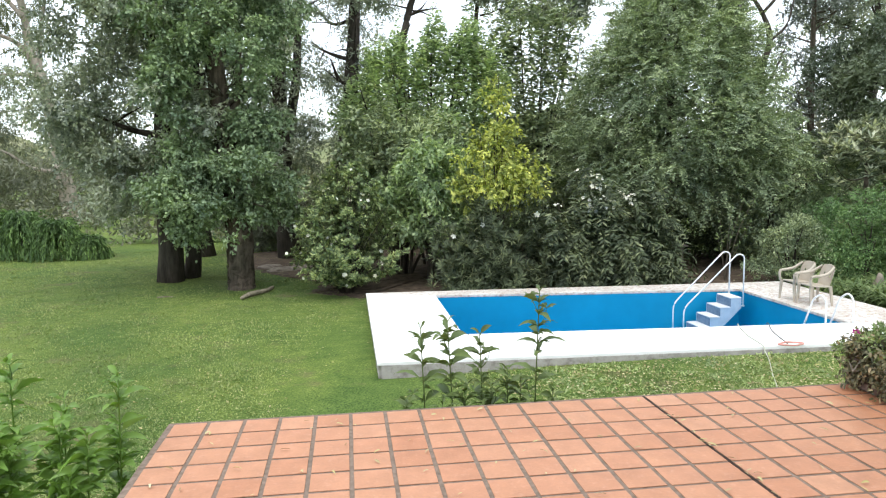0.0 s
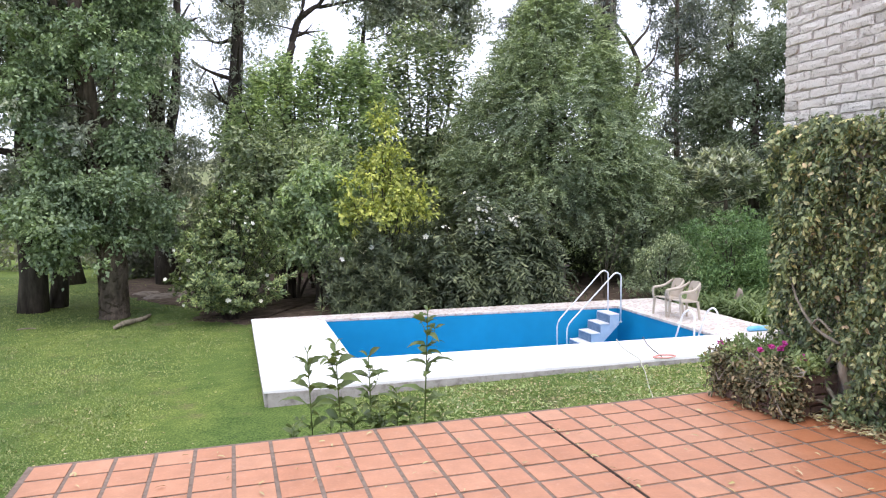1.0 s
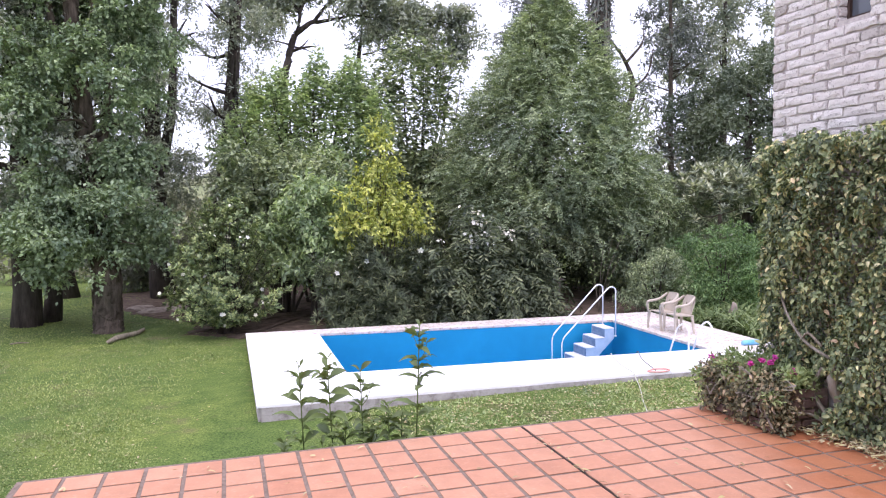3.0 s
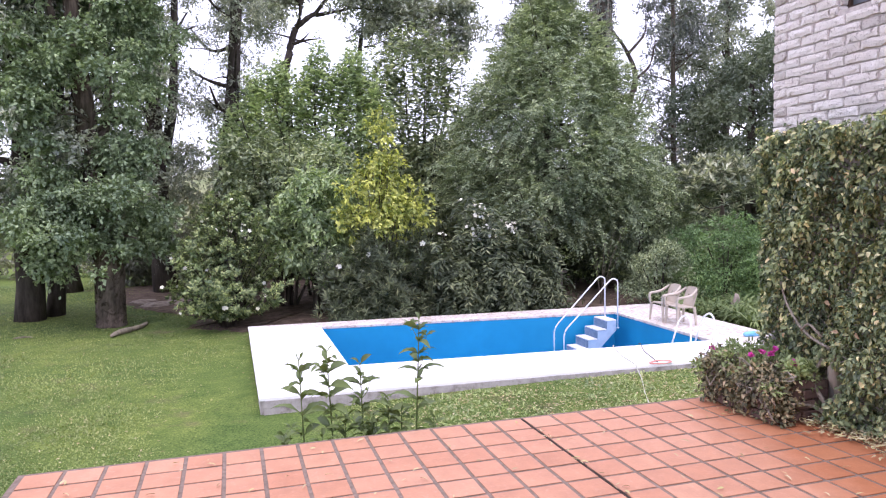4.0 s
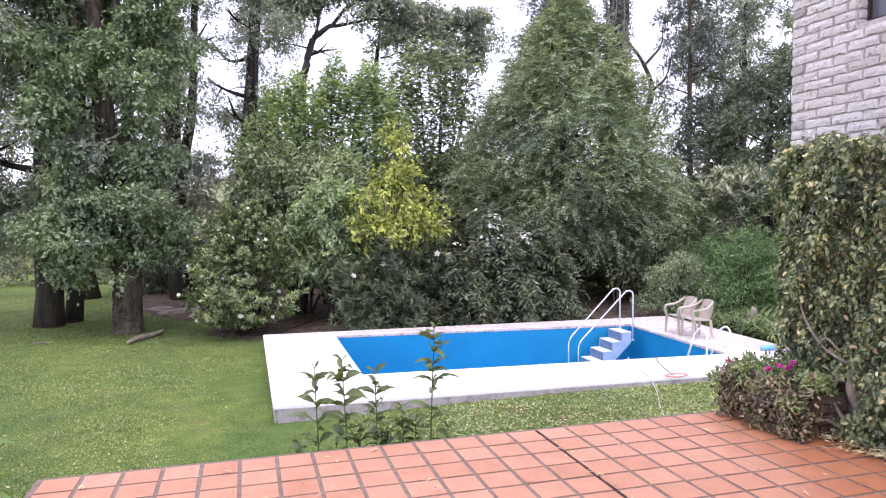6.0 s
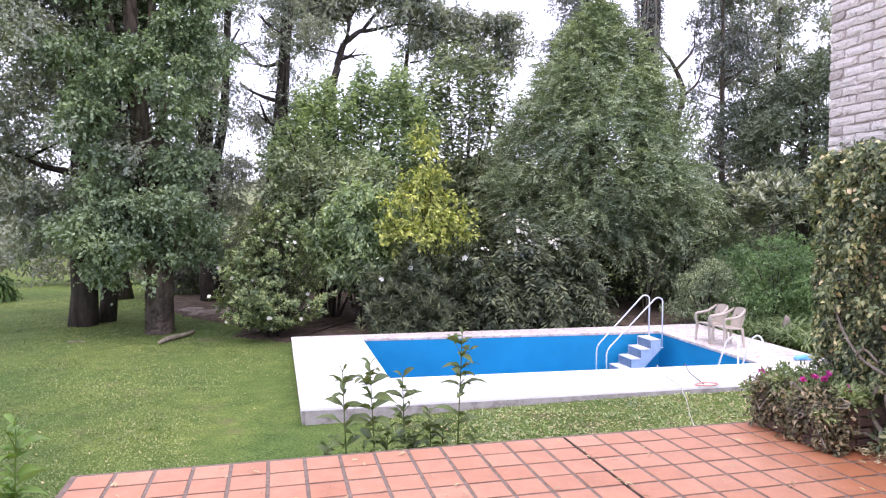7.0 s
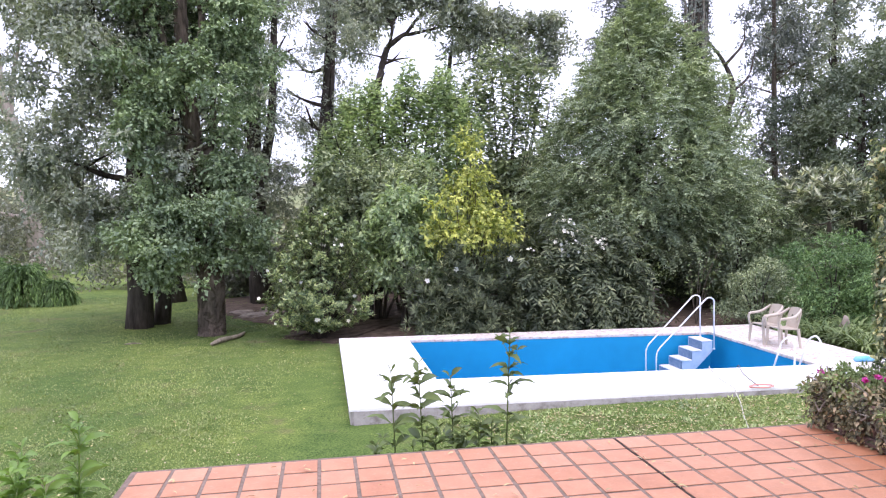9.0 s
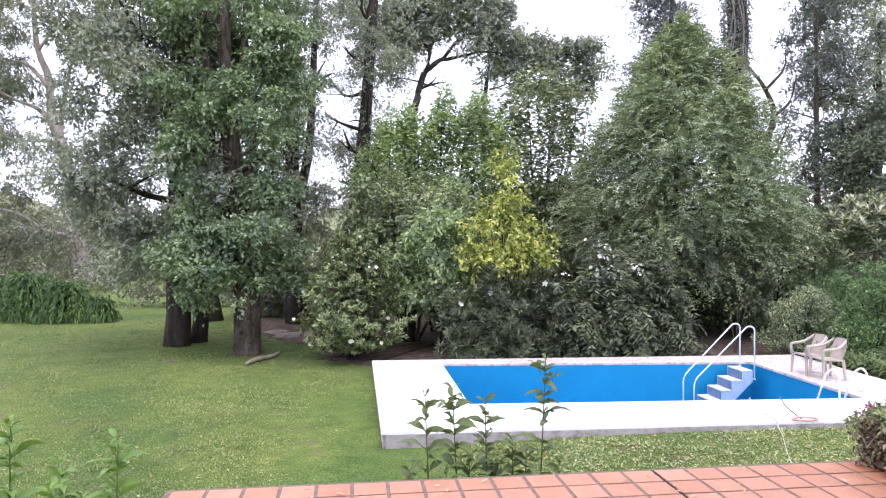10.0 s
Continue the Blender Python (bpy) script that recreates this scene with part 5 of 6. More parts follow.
def loquat():
    rng = np.random.default_rng(47)
    n = 330
    d = bough(rng, n, 0.85)
    base = d * np.array([1.5, 1.1, 1.35]) * rng.uniform(0.55, 1.0, (n, 1)) + np.array([0, 0, 3.45])
    crown = rosettes(rng, base, d * 0.5 + np.array([0, 0, 1.0]), 12, 0.30, 0.085, 0.75, 0.05)
    return tree("loquat_tree", "small tree with large leathery leaves in upright tufts", "tree", (17.4, 15.5, LAWN), trunk_mesh(rng, 4.2, 0.12, 0.04, (0, 0), 12, 1.2, 0.4), M["bark_brown"], crown, LEAF["loquat"])


loquat()
plain_tree("broadleaf_tree", "dark leafy tree in the shade behind the pool", (15.6, 17.6, LAWN), 48, 4.5, 0.14, [(0.4, 1.2), (2.0, 1.9), (3.6, 1.9), (5.0, 0.8)], 24000, "cone", size=0.5, clumps=90, leaf_size=(0.17, 0.07), start=0.3, spread=1.5)
shrub("rounded_shrub", "rounded green small-leaved shrub beyond the chairs", (15.6, 13.3, LAWN), 51, [(0.1, 1.2), (0.9, 1.75), (1.8, 1.5), (2.6, 0.6)], 28000, "box_leaf", 0.38, (0.075, 0.032), 90, droop=0.15)
shrub("rounded_shrub", "grey-green small-leaved shrub beside a brighter one", (13.7, 13.6, LAWN), 52, [(0.1, 0.8), (0.7, 1.1), (1.4, 0.9), (1.9, 0.3)], 16000, "mid", 0.32, (0.07, 0.03), 55, droop=0.15)
shrub("rounded_shrub", "bright green shrub against the house corner", (17.9, 12.8, LAWN), 53, [(0.1, 1.3), (1.0, 1.6), (1.8, 1.3), (2.5, 0.5)], 20000, "box_leaf", 0.42, (0.085, 0.035), 80, droop=0.15)
shrub("understorey_shrub", "pale green bush behind the tree trunks", (0.55, 23.2, LAWN), 54, [(0.1, 0.8), (1.2, 1.2), (2.4, 1.1), (3.3, 0.5)], 7000, "mid", 0.4, (0.15, 0.07), 50)
shrub("understorey_shrub", "dark low shrub in shade behind the pool", (4.9, 17.3, LAWN), 55, [(0.0, 0.7), (0.6, 0.9), (1.2, 0.6)], 5000, "dark", 0.3, (0.13, 0.05), 30)


def sapling():
    """A thin many-stemmed sapling with few pale leaves in front of the dark shade."""
    rng = np.random.default_rng(50)
    t = thing("sapling", "thin bare-stemmed sapling with sparse pale green leaves", "sapling", (12.25, 14.6, LAWN))
    base = []
    for tip in ((0.15, 0, 2.2), (0.55, 0.1, 2.3), (0.95, 0, 2.65), (-0.15, 0.1, 1.9), (0.7, -0.1, 1.8), (-0.3, 0, 1.4)):
        line = spline([(0, 0, -0.1), (tip[0] * 0.35, tip[1], tip[2] * 0.5), tip], 6)
        v, f = tube(line, [0.016, 0.005], 5, 0.1, 2)
        part("stem", mesh_of("stem", v, f), M["bark_brown"], t, smooth=True)
        base += [line[-1 - k] + rng.normal(0, 0.03, 3) for k in range(6) for _ in range(3)]
    base = np.array(base)
    n = len(base)
    v, f = leaves(base, rng.normal(size=(n, 3)) + np.array([0, -0.2, -0.2]), rng.normal(size=(n, 3)) * 0.4 + np.array([0, -0.4, 0.8]), 0.12 * rng.uniform(0.7, 1.3, n), 0.05)
    part("foliage", mesh_of("foliage", v, f), LEAF["strap"], t)


sapling()


def garden_stone():
    bm = bmesh.new()
    bmesh.ops.create_icosphere(bm, subdivisions=3, radius=1.0)
    for vert in bm.verts:
        k3 = noise.noise(vert.co * 1.7)
        vert.co = Vector((vert.co.x * 0.15 * (1 + 0.3 * k3), vert.co.y * 0.13 * (1 + 0.3 * k3), max(-0.1, vert.co.z) * 0.62 * (1 + 0.2 * k3)))
    ob = part("garden_stone", bm, M["stone"], smooth=True)
    ob.matrix_basis = pose(14.3, 11.0, float(ground_height(14.3, 11.0)))
    tagged(ob, "pale upright stone among the strap-leaved plants", "stone")


garden_stone()


def strap_plants():
    rng = np.random.default_rng(56)
    for _ in range(64):
        x = rng.uniform(13.0, 16.4)
        y = rng.uniform(8.9, 12.3)
        t = thing("strap_leaf_plant", "clump of arching green strap leaves edging the bed", "plant", (x, y, float(ground_height(x, y))), group="strap-leaved plants")
        pieces_v, pieces_f, n = [], [], 0
        for k in range(44):
            a, L, w, rise = rng.uniform(0, 6.28), rng.uniform(0.25, 1.1), rng.uniform(0.016, 0.03), rng.uniform(0.85, 1.2)
            d, s = np.array([math.cos(a), math.sin(a), 0]), np.array([-math.sin(a), math.cos(a), 0])
            u = np.linspace(0, 1, 5)
            mid = d[None] * (L * 0.75 * u**1.3)[:, None] + np.array([0, 0, 1.0]) * (L * (rise * u - 0.75 * u**2.2))[:, None] + d * 0.03
            half = w * np.array([0.8, 1, 0.9, 0.6, 0.05])[:, None] * s[None]
            pieces_v += [mid - half, mid + half]
            pieces_f += [(n + q, n + q + 1, n + 5 + q + 1, n + 5 + q) for q in range(4)]
            n += 10
        part("leaf_clump", mesh_of("leaf_clump", np.concatenate(pieces_v), np.array(pieces_f)), LEAF["strap"], t)


strap_plants()


def weeping_hedge():
    rng = np.random.default_rng(57)
    for k, (x, y, s) in enumerate(((-9.5, 26.0, 0.5), (-10.9, 26.3, 0.86), (-12.5, 26.8, 1.05), (-14.1, 27.4, 1.0), (-15.8, 28.0, 1.05), (-17.5, 28.6, 1.0))):
        t = thing("weeping_shrub", "arching green shrub with drooping strands on the lawn", "shrub", (x, y, LAWN), group="hedge of weeping shrubs")
        base, along = [], []
        for _ in range(170):
            a, R, H = rng.uniform(0, 6.28), rng.uniform(0.6, 1.75) * s, rng.uniform(1.2, 2.0) * s
            u = np.sort(rng.random(34)) ** 0.8
            r = R * u**0.8
            z = H * np.interp(u, [0, 0.35, 0.55, 1], [0.8, 1.0, 0.93, 0.1])
            p = np.stack([r * math.cos(a), r * math.sin(a), z], -1) + rng.normal(0, 0.035, (len(u), 3))
            base.append(p)
            along.append(np.stack([math.cos(a) * 0.5 + 0 * u, math.sin(a) * 0.5 + 0 * u, 0.4 - 1.8 * u], -1) + rng.normal(0, 0.2, (len(u), 3)))
        base, along = np.concatenate(base), np.concatenate(along)
        n = len(base)
        v, f = leaves(base, along, rng.normal(size=(n, 3)) * 0.6 + np.array([0, -0.3, 0.7]), 0.23 * rng.uniform(0.6, 1.3, n), 0.05)
        part("foliage", mesh_of("foliage", v, f), LEAF["weeping"], t)
        sv, sf = join([tube(spline([(0, 0, -0.1), (dx * 0.3, dy * 0.3, 0.9 * s), (dx, dy, 1.7 * s)], 4), [0.04, 0.015], 5) for dx, dy in ((0.2, 0.1), (-0.2, 0.15), (0, -0.25), (0.1, 0.3))])
        part("stem", mesh_of("stem", sv, sf), M["bark_dark"], t)


weeping_hedge()


def eucalypt(at, seed, turn, count):
    rng = np.random.default_rng(seed)
    t = thing("eucalyptus_tree", "tall pale-trunked eucalyptus with thin open foliage", "tree", at, turn)
    pieces = [tube(spline([(0.55, 0, -0.3), (0.1, 0, 3.5), (-0.25, 0, 6.6), (-0.85, 0, 9.6), (-1.45, 0, 11.6), (-1.8, 0.2, 14.5), (-2.6, 0.3, 17), (-2.9, 0.3, 23)], 6), [0.62, 0.52, 0.46, 0.42, 0.3, 0.24, 0.18, 0.08], 12, 0.09, 1)]
    for line, r in (([(-0.75, 0, 9.3), (-1.9, 0.2, 10.0), (-3.9, 0, 9.9), (-5.6, 0, 9.3)], 0.2), ([(-1.3, 0, 11.0), (-2.4, 0.2, 12.2), (-4.0, 0, 12.9), (-6.5, 0, 14.3)], 0.2), ([(-1.75, 0, 13.8), (-3.0, 0.3, 15.2), (-4.2, 0.2, 15.6), (-6.2, 0, 16.0)], 0.17),
                    ([(-0.9, 0, 9.8), (-0.9, 0.2, 12.0), (-0.4, 0.3, 15.0), (0.6, 0.2, 18.5)], 0.2), ([(0.2, 0, 3.4), (-1.7, -0.3, 3.7), (-3.6, -0.2, 4.9), (-6.0, 0, 5.5)], 0.16),
                    ([(-0.6, 0.1, 9.0), (-1.7, 0.4, 8.3), (-2.5, 0.4, 6.6)], 0.1), ([(-2.4, 0.2, 16.4), (-1.2, 0.2, 18.4), (-0.4, 0, 21)], 0.12)):
        pieces.append(tube(spline(line, 6), [r, 0.04], 7, 0.1, 3))
    part("trunk", mesh_of("trunk", *join(pieces)), M["bark_pale"], t, smooth=True)
    c = np.array([(rng.uniform(-9.5, 1.8), rng.uniform(-3, 3), rng.uniform(2, 23), s, s, s * 0.7) for s in rng.uniform(0.5, 1.2, 104)])
    c = c[((np.abs(c[:, 0] + 0.5) > 1.3) | (c[:, 2] > 13)) & ~((c[:, 0] > -5) & (np.abs(c[:, 2] - 7.8) < 1.6))]
    part("crown", mesh_of("crown", *cloud(rng, c, count, 0.32, 0.085, 0.8, 0.3, 0.5, 7)), LEAF["eucalypt"], t)


eucalypt((-18.4, 47.0, LAWN + 0.4), 58, 0, 38000)
eucalypt((-32.0, 57.0, LAWN + 0.6), 158, 150, 22000)


def far_woods():
    """Rows of distant foliage closing the garden all round."""
    rng = np.random.default_rng(59)
    rows = []
    for x in np.arange(-60, 75, 2.2):
        y = 42 + 6 * math.sin(x * 0.11) + (10 if x < -4 else 0) + rng.uniform(-3, 3)
        if x < -9:
            y += 18
        top = rng.uniform(5.5, 8.5) if x < -12 else rng.uniform(3.5, 6.0) if x < 20 else rng.uniform(6, 9.5)
        for _ in range(9):
            z = top * rng.random() ** 0.8
            s = rng.uniform(0.9, 1.7)
            rows.append((x + rng.uniform(-1.4, 1.4), y + rng.uniform(-1.5, 1.5), LAWN + 0.5 + z, s, s, s * 0.8))
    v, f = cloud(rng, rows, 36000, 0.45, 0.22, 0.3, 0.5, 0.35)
    tagged(part("far_woods", mesh_of("far_woods", v, f), LEAF["far"]), "distant woods behind the garden, green paled as by haze", "woods", kind="stuff")
    rows = []
    for x in np.arange(7, 40, 1.5):
        for _ in range(7):
            s = rng.uniform(0.7, 1.3)
            rows.append((x + rng.uniform(-1, 1), 25 + 0.12 * x + rng.uniform(-2, 2) - max(0, x - 20) * 0.5, LAWN + rng.uniform(0.3, 5.0), s, s, s * 0.8))
    v, f = cloud(rng, rows, 34000, 0.28, 0.12, 0.3, 0.5, 0.35)
    tagged(part("undergrowth", mesh_of("undergrowth", v, f), LEAF["dark"]), "dense dark undergrowth filling the space between trees", "undergrowth", kind="stuff")
    rows = []
    for x in np.arange(-3.5, 8, 1.2):
        for _ in range(5):
            s = rng.uniform(0.5, 1.0)
            rows.append((x + rng.uniform(-1, 1), 28 + rng.uniform(-2, 2), LAWN + rng.uniform(0.2, 2.6 if x < 1 else 4.5), s, s, s * 0.8))
    v, f = cloud(rng, rows, 26000, 0.24, 0.10, 0.3, 0.5, 0.35)
    tagged(part("undergrowth", mesh_of("undergrowth", v, f), LEAF["far"]), "pale green undergrowth beyond the tree trunks", "undergrowth", kind="stuff")
    rows = []
    for x in np.arange(-26, -5, 0.9):
        for _ in range(4):
            s = rng.uniform(0.5, 0.9)
            rows.append((x + rng.uniform(-0.6, 0.6), 33 + rng.uniform(-1.2, 1.2), LAWN + rng.uniform(0.1, 2.0), s, s, s * 0.8))
    for x in np.arange(-24, -14.5, 1.0):
        for _ in range(7):
            s = rng.uniform(0.5, 1.0)
            rows.append((x + rng.uniform(-0.6, 0.6), 44 + rng.uniform(-1.5, 1.5), LAWN + rng.uniform(0.2, 4.6 + 0.12 * (x + 19)), s, s, s * 0.8))
    for x in np.arange(-40, -9, 1.6):
        for _ in range(9):
            s = rng.uniform(0.9, 1.6)
            rows.append((x + rng.uniform(-1, 1), 56 + rng.uniform(-3, 3), LAWN + rng.uniform(0.3, 5.0), s, s, s * 0.8))
    v, f = cloud(rng, rows, 34000, 0.30, 0.12, 0.3, 0.5, 0.35)
    tagged(part("undergrowth", mesh_of("undergrowth", v, f), LEAF["far"]), "pale green growth beyond the hedge", "undergrowth", kind="stuff")
    rows = []
    for x in np.arange(8.5, 18, 0.6):
        for _ in range(5):
            s = rng.uniform(0.35, 0.7)
            rows.append((x + rng.uniform(-0.4, 0.4), 20.5 + rng.uniform(-1.2, 1.6), LAWN + rng.uniform(0.1, 1.9), s, s, s * 0.8))
    v, f = cloud(rng, rows, 16000, 0.17, 0.07, 0.3, 0.5, 0.35)
    tagged(part("undergrowth", mesh_of("undergrowth", v, f), LEAF["oleander"]), "dark low growth in the shade behind the pool", "undergrowth", kind="stuff")
    # a low far hill closes the view
    xs = np.linspace(-260, 260, 60)
    hill = np.array([[(x, 150 + 20 * r, LAWN + (0 if r == 0 else (9 + 3 * math.sin(x * 0.03) + 1.5 * math.sin(x * 0.11)) * (0.6 + 0.4 * r)) * (r > 0)) for x in xs] for r in range(4)]).reshape(-1, 3)
    q = [(r * 60 + c, r * 60 + c + 1, (r + 1) * 60 + c + 1, (r + 1) * 60 + c) for r in range(3) for c in range(59)]
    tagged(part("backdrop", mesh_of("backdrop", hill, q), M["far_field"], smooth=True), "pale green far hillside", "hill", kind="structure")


far_woods()

# ---- things on the lawn ----
v, f = tube(spline([(-0.95, 0, 0.06), (-0.4, 0.05, 0.08), (0.2, -0.04, 0.075), (0.75, 0.06, 0.07), (1.0, 0.16, 0.07)], 5), [0.04, 0.068, 0.056, 0.045, 0.02], 10, 0.25, 4)
log = part("log", mesh_of("log", v, f), M["dead_wood"], smooth=True)
log.matrix_basis = pose(-1.35, 15.3, LAWN, 0, 0, 66)
tagged(log, "short weathered log lying on the lawn", "log")
v, f = tube(spline([(-0.2, 0, 0.02), (0, 0.04, 0.03), (0.22, -0.02, 0.02)], 5), [0.018, 0.022, 0.012], 6, 0.2, 4)
stick = part("branch", mesh_of("branch", v, f), M["dead_wood"])
stick.matrix_basis = pose(-3.93, 15.3, LAWN, 0, 0, 10)
tagged(stick, "small fallen branch lying on the lawn", "branch")
rng = np.random.default_rng(61)
for sx, sy, s in ((-1.0, 20.4, 0.75), (-0.3, 20.9, 0.6), (-1.7, 21.2, 0.55), (-0.7, 21.8, 0.5)):
    bm = bmesh.new()
    bmesh.ops.create_icosphere(bm, subdivisions=3, radius=1.0)
    for vert in bm.verts:
        n3 = noise.noise(vert.co * 1.6 + Vector((sx, sy, 0)))
        vert.co = Vector((vert.co.x * s * (1 + 0.25 * n3), vert.co.y * s * 0.7 * (1 + 0.25 * n3), max(-0.05, vert.co.z * 0.07 * (1 + 0.3 * n3))))
    stone = part("flat_stone", bm, M["stone"], smooth=True)
    stone.matrix_basis = pose(sx, sy, LAWN + 0.03, 0, 0, rng.uniform(0, 90))
    tagged(stone, "flat pale stone set in the bare soil", "stone", "flat stones")

bench = thing("wooden_trestle", "old grey wooden trestle in the shade under trees", "trestle", (11.3, 16.5, LAWN), -8)
for s in (-0.45, 0.45):
    for q in (-0.16, 0.16):
        part("leg", box(s - 0.04, s + 0.04, q - 0.035, q + 0.035, -0.02, 0.88), M["old_wood"], bench)
    part("cross_rail", box(s - 0.035, s + 0.035, -0.125, 0.125, 0.5, 0.58), M["old_wood"], bench)
part("top_board", box(-0.62, 0.62, -0.22, 0.22, 0.88, 0.93, bevel=0.006), M["old_wood"], bench)

# ---- planter with creeper and flowers ----
planter = thing("brick_planter", "low dark brick planter against the ivy wall", "planter", (0, 0, 0))
bm = bmesh.new()
PX0, PX1, PY0, PY1, PH = 4.80, 5.29, -0.74, 0.02, 0.28
for span in ((PX0 + 0.012, PX1, PY0 + 0.012, PY0 + 0.1, -0.008, PH - 0.01), (PX0 + 0.012, PX1, PY1 - 0.1, PY1 - 0.012, -0.008, PH - 0.01), (PX0 + 0.012, PX0 + 0.1, PY0 + 0.1, PY1 - 0.1, -0.008, PH - 0.01)):
    add_box(bm, *span)
part("body", bm, M["mortar"], planter)
part("earth", box(PX0 + 0.1, PX1, PY0 + 0.1, PY1 - 0.1, 0.0, PH - 0.05), M["soil"], planter, "dark potting soil")
side_brick = box_mesh("brick", 0.225, 0.060, 0.024, 0.005)
side_brick.materials.append(M["planter_brick"])
for row in range(4):
    for k in range(-1, 4):
        off = 0.12 * (row % 2)
        x = PX0 + 0.118 + off + 0.24 * k
        if PX0 + 0.05 < x < PX1 - 0.05:
            ob = part("brick", side_brick, None, planter)
            ob.matrix_basis = pose(x, PY0 + 0.012, 0.038 + 0.074 * row, 90, 0, 0)
        y = PY0 + 0.118 + off + 0.24 * k
        if PY0 + 0.05 < y < PY1 - 0.05:
            ob = part("brick", side_brick, None, planter)
            ob.matrix_basis = pose(PX0 + 0.012, y, 0.038 + 0.074 * row, 90, 0, -90)


def planter_plants():
    rng = np.random.default_rng(71)
    t = thing("planter_creeper", "brownish-green creeper spilling over the planter", "creeper", (0, 0, 0))
    rows = []
    for _ in range(85):
        u = rng.random()
        if u < 0.62:
            # over the garden-side face and top
            y, x, z = rng.uniform(-0.6, 0.0), 4.82 + rng.uniform(-0.06, 0.05), rng.uniform(0.03, 0.34)
        elif u < 0.78:
            y, x, z = -0.72 + rng.uniform(-0.06, 0.03), rng.uniform(4.78, 4.90), rng.uniform(0.05, 0.32)
        else:
            y, x, z = rng.uniform(-0.6, 0.1), rng.uniform(4.8, 5.15), rng.uniform(0.26, 0.33)
        s = rng.uniform(0.05, 0.12)
        rows.append((x, y, z, s, s, s))
    c = np.array(rows)
    n = 8000
    pick = rng.integers(0, len(c), n)
    out = ball(rng, n)
    base = c[pick, :3] + out * c[pick, 3:] * rng.random((n, 1)) ** 0.3
    base[:, 2] = np.maximum(base[:, 2], 0.012)
    v, f = leaves(base, out * 0.6 + rng.normal(size=(n, 3)) * 0.6 + np.array([-0.1, -0.1, -0.4]), out + np.array([-0.4, -0.3, 0.4]) + rng.normal(size=(n, 3)) * 0.4, 0.034 * rng.uniform(0.6, 1.4, n), 0.021, 0.2, True)
    v[:, 2] = np.maximum(v[:, 2], 0.004)
    part("foliage", mesh_of("foliage", v, f), LEAF["creeper"], t)
    for k in range(46):
        a = c[rng.integers(len(c)), :3] + np.array([-0.05, -0.03, 0.02])
        b = a + rng.normal(0, 0.045, 3)
        b[2] = max(b[2], 0.02)
        v, f = tube(spline([a, (a + b) / 2 + rng.normal(0, 0.04, 3) + np.array([0, 0, 0.02]), b], 4), [0.006, 0.003], 5)
        part("twig", mesh_of("twig", v, f), M["vine"], t)
    # flowering plant on top
    g = thing("flowering_plant", "leafy potted plant with magenta flowers in the planter", "plant", (0, 0, 0))
    rows = np.array([(rng.uniform(4.76, 5.22), rng.uniform(-0.76, 0.04), PH + rng.uniform(-0.06, 0.10), 0.08, 0.08, 0.07) for _ in range(54)])
    v, f = cloud(rng, rows, 4800, 0.044, 0.019, 0.0, 0.7, 0.4)
    part("foliage", mesh_of("foliage", v, f), LEAF["bright"], g)
    for x, y, z in ((4.88, 0.02, 0.38), (4.90, -0.40, 0.41), (4.92, -0.49, 0.45), (4.97, -0.52, 0.44), (5.02, -0.50, 0.47), (5.0, -0.70, 0.41)):
        sv, sf = tube(spline([(x + 0.02, y, PH), (x, y + 0.01, (PH + z) / 2), (x, y, z)], 3), [0.004], 5)
        stem = part("flower_stem", mesh_of("flower_stem", sv, sf), LEAF["stalk"], g)
        k = 22
        d = ball(rng, k) * np.array([1, 1, 0.8]) + np.array([-0.2, -0.5, 0.3])
        v, f = leaves(np.repeat(np.array([[x, y, z]]), k, 0), d, ball(rng, k) + np.array([0, 0, 0.4]), 0.029 * rng.uniform(0.8, 1.2, k), 0.024, 0.1, True)
        part("flower", mesh_of("flower", v, f), LEAF["magenta_petal"], stem, "magenta double flower")


planter_plants()


